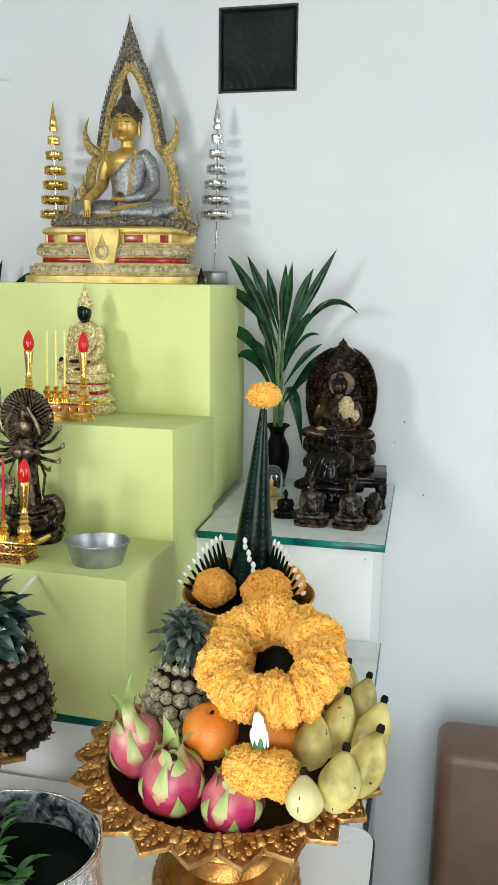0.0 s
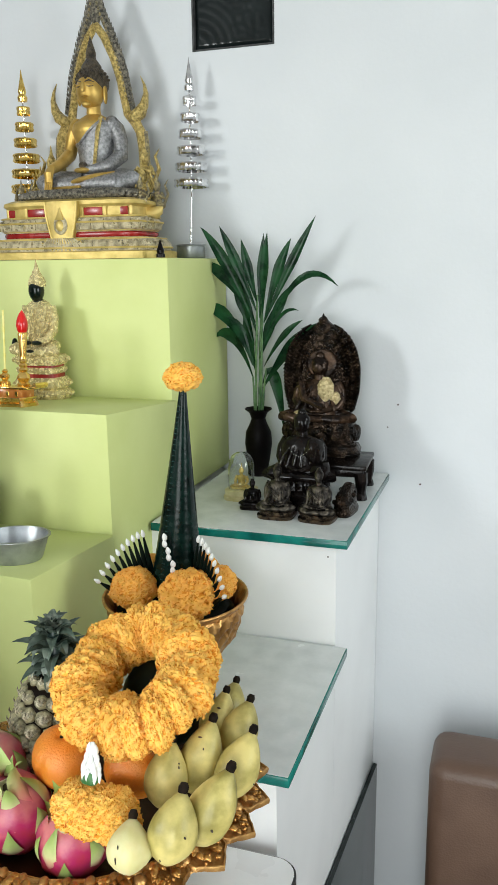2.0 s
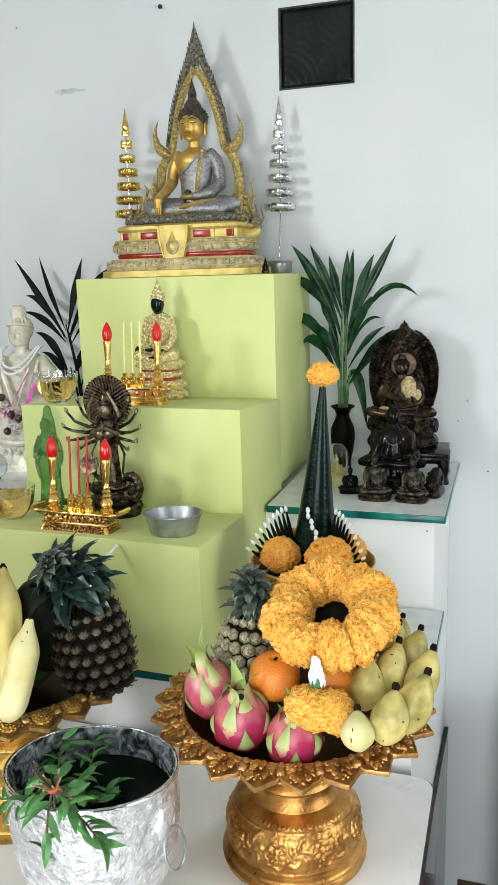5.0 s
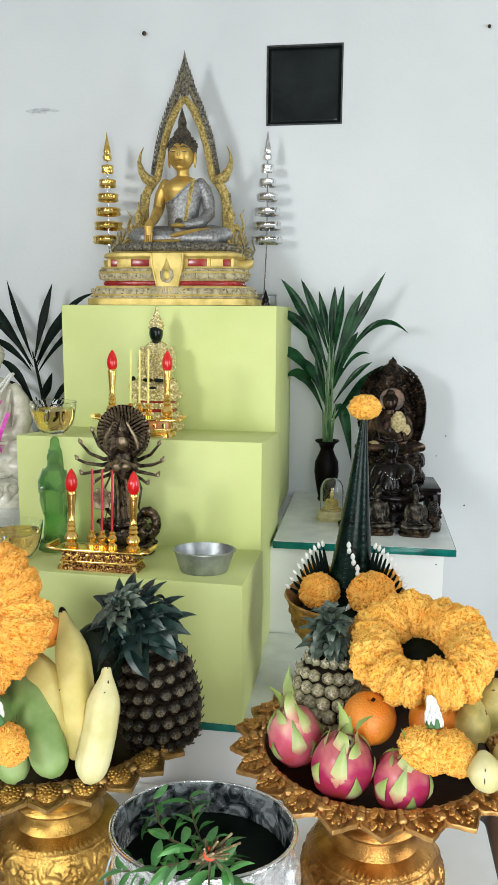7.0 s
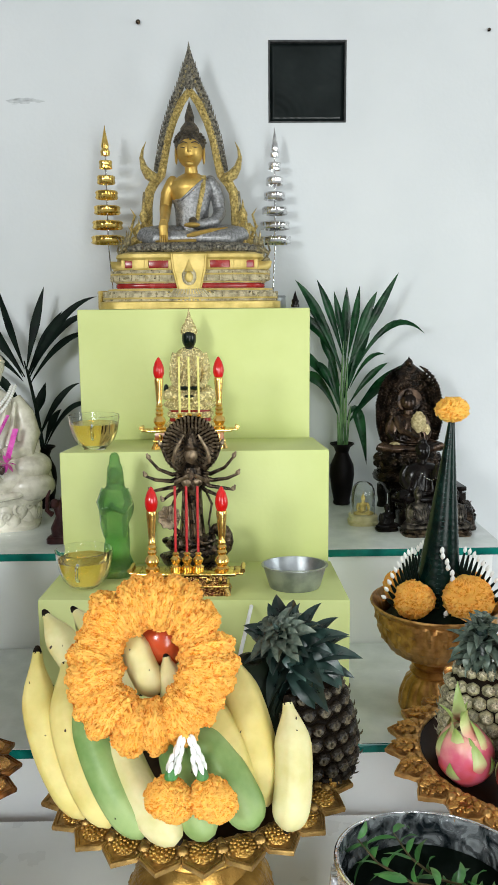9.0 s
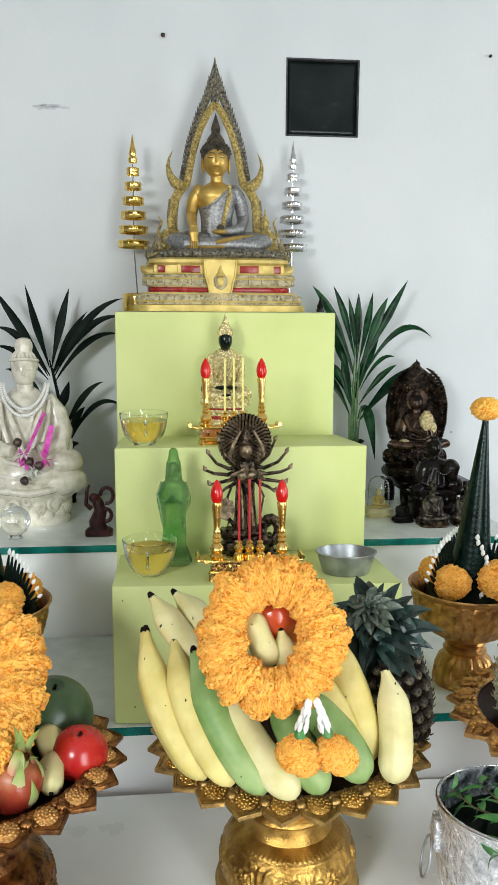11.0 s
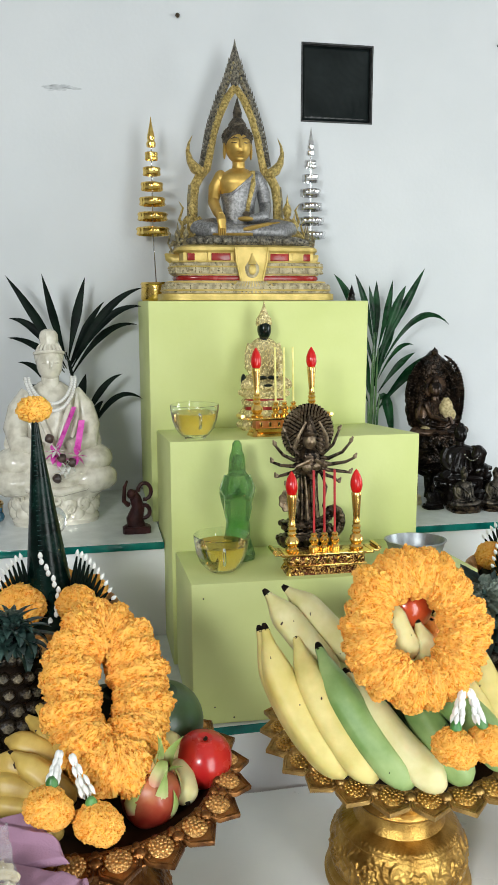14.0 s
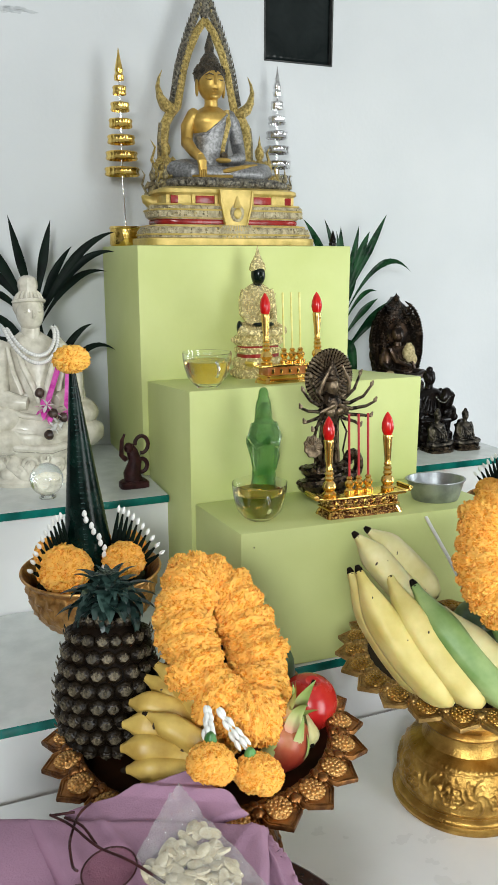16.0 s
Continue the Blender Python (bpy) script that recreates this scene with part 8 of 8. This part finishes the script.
# ---- silver bowl with sprigs ----
def silver_bowl(x, y):
    ob = empty("silver_bowl", pose(x, y, TZ, 0, 0, -10), "embossed silver water bowl with ring handles and leafy sprigs", "bowl")
    carve = lambda a, z: 1 + (0.034 * (0.4 - abs(noise.noise(Vector((12 * math.cos(a), 12 * math.sin(a), z * 92))))) if 0.06 < z < 0.205 else 0)

    def tipped(g):
        # the bowl leans, so that its rim stands higher towards the front
        g.v = [(px, py, pz - 0.125 * py * min(1.0, pz / 0.24)) for px, py, pz in g.v]
        return g

    part("bowl_body", tipped(Geo().lathe([(0.0, 0.0), (0.063, 0.0), (0.065, 0.007), (0.059, 0.016), (0.047, 0.028), (0.045, 0.036), (0.054, 0.048), (0.065, 0.063), (0.0725, 0.074), (0.0790, 0.086), (0.0845, 0.098), (0.0892, 0.112), (0.0932, 0.126), (0.0962, 0.140), (0.0985, 0.155), (0.1000, 0.169), (0.1010, 0.183), (0.1010, 0.200), (0.1005, 0.224), (0.1032, 0.2355),
                                          (0.1022, 0.240), (0.0988, 0.240)], 128, wave=carve, caps=False)), SILVER_BOWL, ob, "embossed silver outside")
    part("inside", tipped(Geo().lathe([(0.0988, 0.240), (0.0970, 0.226), (0.0970, 0.196), (0.0915, 0.155), (0.074, 0.095), (0.0, 0.072)], 64, caps=False)), BOWL_IN, ob, "tarnished silver inside")
    part("water", Geo().lathe([(0.0, 0.190), (0.0958, 0.190)], 48, caps=False), WATER, ob, "dark still water")
    part("rim", tipped(Geo().tube([(0.1022 * math.cos(a), 0.1022 * math.sin(a), 0.239) for a in [2 * math.pi * k / 64 for k in range(65)]], 0.0019, 8)), SILVER, ob, "bright rolled rim")
    for sx in (-1, 1):
        part("handle_plate", Geo().tier([(0.016, 0.006, -0.014), (0.019, 0.007, 0.0), (0.011, 0.005, 0.022)], 20, 3, m=Matrix.Translation((sx * 0.102, 0, 0.196)) @ Matrix.Rotation(radians(90), 4, "Z")), SILVER_BOWL, ob)
        part("ring_handle", Geo().tube([(sx * (0.113 - 0.005 * math.cos(a)), 0.019 * math.sin(a), 0.164 + 0.025 * math.cos(a)) for a in [2 * math.pi * k / 28 for k in range(29)]], 0.0016, 8), TIN, ob)
    return ob


silver_bowl(0.303, -1.308)
SPRIG_LEAF = [mesh_of(Geo().blade((0, 0, 0), (1, 0, 0.25), 0.040, 0.0115, 1.2, 8, fold=0.3, peak=0.38), "leaf", SPRIG), mesh_of(Geo().blade((0, 0, 0), (1, 0, 0.05), 0.044, 0.0125, 1.6, 8, fold=0.35, peak=0.35, twist=0.5), "leaf", SPRIG)]


def sprig(base, turn, pts, label, seed, count=12):
    rng = random.Random(seed)
    ob = empty("leaf_sprig", Matrix.Translation(base) @ Matrix.Rotation(turn, 4, "Z"), label, "sprig", "leafy sprigs")
    pts = [Vector(p) for p in pts]
    part("twig", Geo().tube(pts, [0.0013] * (len(pts) - 1) + [0.0006], 7), TWIG, ob)
    n = len(pts) - 1
    for k in range(count):
        u = (0.15 + 0.85 * k / (count - 1)) * n
        i = min(int(u), n - 1)
        p = pts[i].lerp(pts[i + 1], u - i)
        d = (pts[i + 1] - pts[i]).normalized()
        a = math.atan2(d.y, d.x) + (0.9 if k % 2 else -0.9) * rng.uniform(0.6, 1.3)
        m = Matrix.Translation(p) @ Matrix.Rotation(a, 4, "Z") @ Matrix.Rotation(rng.uniform(-0.6, 0.9), 4, "Y") @ Matrix.Rotation(rng.uniform(-1.3, 1.3), 4, "X") @ Matrix.Diagonal((rng.uniform(0.62, 1.0),) * 3 + (1,))
        part("leaf", SPRIG_LEAF[k % 2], None, ob, m=m)
    return ob


W = (0.303, -1.308, TZ + 0.187)
for k, (turn, pts) in enumerate((
        (0.0, [(0.032, -0.132, 0.115), (0.004, -0.080, 0.082), (-0.030, -0.030, 0.052), (-0.056, 0.016, 0.040), (-0.072, 0.050, 0.044)]),
        (0.0, [(0.034, -0.134, 0.117), (0.020, -0.075, 0.080), (0.000, -0.018, 0.046), (-0.018, 0.028, 0.036), (-0.030, 0.062, 0.042)]),
        (0.0, [(0.034, -0.134, 0.115), (0.032, -0.085, 0.070), (0.026, -0.040, 0.034), (0.020, 0.000, 0.022)]),
        (0.0, [(0.032, -0.132, 0.112), (-0.004, -0.104, 0.082), (-0.044, -0.086, 0.056), (-0.072, -0.078, 0.046)]),
        (0.0, [(0.034, -0.138, 0.118), (0.036, -0.152, 0.100), (0.035, -0.156, 0.078), (0.033, -0.154, 0.052)]),
        (0.0, [(0.032, -0.132, 0.112), (0.006, -0.096, 0.060), (-0.018, -0.060, 0.024), (-0.040, -0.026, 0.012)]),
        (0.0, [(0.034, -0.134, 0.117), (0.052, -0.138, 0.104), (0.070, -0.136, 0.084), (0.080, -0.130, 0.062)]))):
    sprig(W, turn, pts, "fresh green leafy sprig standing in the water", 60 + k, 17 if k != 4 else 7)
BAND = mottled("red_band", (0.6, 0.05, 0.02), (0.75, 0.10, 0.04), 60.0, 0.4)
STRAW = mottled("tan_straw", (0.22, 0.15, 0.07), (0.48, 0.37, 0.20), 90.0, 0.6)


KNOT = (0.337, -1.445, 1.050)


def twig_bundle():
    rng = random.Random(12)
    knot = Vector(KNOT)
    way = Vector((0.030, -0.062, 0.062))
    ob = empty("twig_bundle", Matrix.Translation(knot - way * 0.55), "bundle of tan twig ends tied with a red band", "twigs")
    for k in range(12):
        a = k * 2.39996
        off = Vector((math.cos(a), math.sin(a), 0)) * 0.0045 * math.sqrt((k + 0.5) / 12)
        end = way * (0.55 + rng.uniform(0.35, 0.75)) + off * 4.0
        part("twig", Geo().tube([tuple(off * 1.4), tuple(way * 0.55 + off), tuple(end)], [0.0013, 0.0015, 0.0010], 6), STRAW if k % 3 else TWIG, ob)
    part("band", Geo().lathe([(0.0052, -0.003), (0.0062, -0.0015), (0.0062, 0.0015), (0.0052, 0.003)], 14, m=along(way * 0.55, way)), BAND, ob, "red rubber band")


twig_bundle()


# ---- cloth bundle with glasses and a bag of seeds ----
def cloth_tray():
    ob = empty("round_tray", pose(-0.50, -1.440, TZ), "dark lacquered round pedestal tray under folded cloth", "tray")
    part("foot", Geo().lathe([(0.0, 0.0), (0.095, 0.0), (0.092, 0.02), (0.055, 0.07), (0.05, 0.10), (0.07, 0.125)], 48, caps=False), RIM_BROWN, ob)
    part("dish", Geo().lathe([(0.07, 0.123), (0.12, 0.145), (0.175, 0.168), (0.190, 0.185), (0.187, 0.187), (0.170, 0.174), (0.0, 0.15)], 64, caps=False), RIM_BROWN, ob)


cloth_tray()


def cloth_bundle():
    heap = Vector((-0.515, -1.420, 0.920))
    ob = empty("folded_cloth", Matrix.Translation(heap), "mauve cotton cloth folded loosely over a round tray", "cloth")

    def layer(corners, seed, droop=0.010, fray=0.0, folds=(), n=60):
        """One flat fold of the cloth between four corners, its edges turned down."""
        a, b, c, d = [Vector(q) for q in corners]
        rows = []
        for i in range(n + 1):
            row = []
            for j in range(n + 1):
                u, v = i / n, j / n
                p = a.lerp(b, u).lerp(d.lerp(c, u), v)
                edge = min(u, 1 - u, v, 1 - v)
                p.z += 0.0030 * noise.noise(Vector((p.x * 16, p.y * 16, seed))) + 0.0006 * noise.noise(Vector((p.x * 120, p.y * 120, seed))) - droop * max(0.0, 1 - edge / 0.05) ** 2
                for cu, cv, off, wide, high in folds:
                    p.z += high * max(0.0, 1 - abs(u * cu + v * cv - off) / wide)
                if fray and u > 0.9:
                    p.x += fray * noise.noise(Vector((v * 70, seed, 1)))
                    p.z += fray * noise.noise(Vector((v * 45, seed, 3)))
                p.x += 0.003 * noise.noise(Vector((v * 5, seed, 7)))
                row.append(tuple(p - heap))
            rows.append(row)
        fold = part("fold", Geo().rings(rows, closed=False), CLOTH, ob, smooth=180)
        fold.modifiers.new("thickness", "SOLIDIFY").thickness = 0.005

    # heap under the folds, hanging over the tray
    layer(((-0.665, -1.270, 0.985), (-0.415, -1.315, 0.985), (-0.385, -1.560, 0.975), (-0.665, -1.570, 0.975)), 1.3, 0.055)
    # right-hand layer with a frayed edge
    layer(((-0.450, -1.345, 1.000), (-0.376, -1.340, 0.992), (-0.372, -1.520, 0.980), (-0.470, -1.550, 0.992)), 2.1, 0.020, 0.006, ((1.0, 0.1, 0.80, 0.05, 0.006),))
    # corner thrown up at the back
    layer(((-0.560, -1.262, 1.000), (-0.432, -1.283, 1.030), (-0.394, -1.342, 1.010), (-0.520, -1.345, 1.004)), 3.7, 0.006, 0.0, ((0.7, -0.5, 0.35, 0.10, 0.006),))
    layer(((-0.720, -1.190, 1.000), (-0.585, -1.262, 1.006), (-0.555, -1.560, 1.000), (-0.690, -1.570, 0.990)), 4.4, 0.014, 0.0, ((1.0, 0.25, 0.55, 0.08, 0.006),))
    # main flat fold on top
    layer(((-0.598, -1.266, 1.013), (-0.384, -1.364, 1.013), (-0.455, -1.540, 1.010), (-0.552, -1.540, 1.008)), 5.2, 0.009, 0.0, ((1.0, -0.35, 0.30, 0.04, 0.004), (1.0, 0.5, 0.95, 0.03, 0.003)))
    return ob


cloth_bundle()


def seed_bag():
    ob = empty("seed_bag", pose(-0.478, -1.388, TZ + 0.270, 5, -2, 9), "clear plastic bag of cream pumpkin seeds", "bag")
    rng = random.Random(9)
    seed = mesh_of(Geo().tier([(0.0036, 0.0020, -0.0026), (0.0100, 0.0052, -0.0012), (0.0104, 0.0054, 0.0008), (0.0048, 0.0026, 0.0026)], 14, 2.6), "seed", SEEDS)
    for k in range(190):
        u, v = rng.uniform(-1, 1), rng.random()
        part("seed", seed, None, ob, m=Matrix.Translation((0.033 * u, -0.125 + 0.140 * v + 0.5 * 0.033 * u * v, 0.008 + (0.014 * (1 - u * u) * (1 - v) + 0.006) * rng.random())) @ Euler((rng.uniform(-0.6, 0.6), rng.uniform(-0.6, 0.6), rng.uniform(0, 6.3))).to_matrix().to_4x4())
    rows = []
    for i in range(41):
        v = i / 40
        w, t = 0.040 + 0.004 * math.sin(v * 5), 0.018 * (1 - v) ** 0.7 + 0.004
        row = []
        for a in [2 * math.pi * j / 48 for j in range(48)]:
            c = math.copysign(abs(math.cos(a)) ** 0.7, math.cos(a))
            x = w * c * (1 + 0.05 * noise.noise(Vector((c * 4, v * 14, 5))))
            crumple = 0.0045 * noise.noise(Vector((c * 5, v * 11, 1))) + 0.004 * abs(noise.noise(Vector((c * 11 + v * 7, v * 18, 4)))) * (0.4 + v)
            row.append((x, -0.135 + 0.18 * v + 0.85 * x * v, 0.014 + t * math.sin(a) + crumple))
        rows.append(row)
    film_mat, tree, shader = nodes_of("crinkled_film")
    shader.inputs["Base Color"].default_value, shader.inputs["Roughness"].default_value, shader.inputs["Alpha"].default_value = (0.90, 0.91, 0.90, 1), 0.05, 0.26
    grain, relief = tree.nodes.new("ShaderNodeTexNoise"), tree.nodes.new("ShaderNodeBump")
    grain.inputs["Scale"].default_value, relief.inputs["Strength"].default_value, relief.inputs["Distance"].default_value = 90.0, 0.9, 0.006
    tree.links.new(grain.outputs["Fac"], relief.inputs["Height"])
    tree.links.new(relief.outputs[0], shader.inputs["Normal"])
    part("film", Geo().rings(rows), film_mat, ob, "crinkled clear plastic film", 40).visible_shadow = False


seed_bag()


def eyeglasses():
    ob = empty("eyeglasses", pose(-0.566, -1.398, TZ + 0.280, 3, -4, 31), "thin dark-framed tinted eyeglasses lying on folded cloth", "glasses")
    ring = [(0.025 * math.cos(a), 0.022 * math.sin(a), 0) for a in [2 * math.pi * k / 32 for k in range(33)]]
    for dx in (-0.030, 0.030):
        lens = part("lens", Geo().lathe([(0.0242, -0.0006), (0.0242, 0.0006)], 32, m=Matrix.Translation((dx, 0, 0)) @ Matrix.Diagonal((1, 0.88, 1, 1))), glassy("tinted_lens", (0.62, 0.50, 0.50), 0.02, 1.15), ob, "lightly tinted lens")
        lens.visible_shadow = False
        part("frame", Geo().tube([(x + dx, y, z) for x, y, z in ring], 0.0009, 6), DARK_RED_WOOD, ob)
    part("bridge", Geo().tube([(-0.006, 0.004, 0), (0, 0.008, 0.003), (0.006, 0.004, 0)], 0.0009, 6), DARK_RED_WOOD, ob)

    def arm(pts):
        p = [Vector(q) for q in [pts[0]] + pts + [pts[-1]]]
        out = []
        for i in range(1, len(p) - 2):
            for u in (0, 0.25, 0.5, 0.75):
                out.append(tuple(0.5 * (2 * p[i] + (p[i + 1] - p[i - 1]) * u + (2 * p[i - 1] - 5 * p[i] + 4 * p[i + 1] - p[i + 2]) * u * u + (3 * p[i] - p[i - 1] - 3 * p[i + 1] + p[i + 2]) * u ** 3)))
        return Geo().tube(out + [pts[-1]], 0.0013, 7)

    back = ob.matrix_basis.inverted()
    for name, way in (("temple", [(-0.539, -1.295, 1.026), (-0.553, -1.312, 1.026), (-0.563, -1.33, 1.026), (-0.568, -1.351, 1.026), (-0.569, -1.37, 1.026), (-0.567, -1.381, 1.026)]),
                      ("temple", [(-0.577, -1.297, 1.026), (-0.562, -1.324, 1.026), (-0.545, -1.354, 1.026), (-0.523, -1.387, 1.026), (-0.501, -1.418, 1.026)]),
                      ("temple_tip", [(-0.577, -1.298, 1.026), (-0.556, -1.307, 1.026)]), ("temple_tip", [(-0.565, -1.306, 1.026), (-0.553, -1.328, 1.026), (-0.545, -1.352, 1.026)])):
        part(name, arm([tuple(back @ Vector((x, y, z + 0.004 * (k % 2)))) for k, (x, y, z) in enumerate(way)]), DARK_RED_WOOD, ob)


eyeglasses()
solid("drinking_straw", Geo().tube([(0.124, -0.875, 1.098), (0.105, -0.97, 1.06), (0.080, -1.075, 1.015)], 0.003, 10), BUD, Matrix(), "white plastic straw poking up behind the bananas", "straw")


def water_drops():
    """Spilled drops on the table beside the silver bowl."""
    rng, g = random.Random(77), Geo()
    for k in range(46):
        u, v = rng.random(), rng.random()
        r = 0.0007 + 0.0012 * rng.random() ** 2
        g.ball((0.285 + 0.075 * u + 0.02 * v, -0.985 - 0.155 * v, TZ + 0.0002), (r, r * rng.uniform(0.8, 1.3), r * 0.45), 8, 5)
    ob = part("water_drops", g, CLEAR, None, "", 60)
    tagged(ob, "scattered drops of water on the white table", "water drops", "", "stuff")


water_drops()
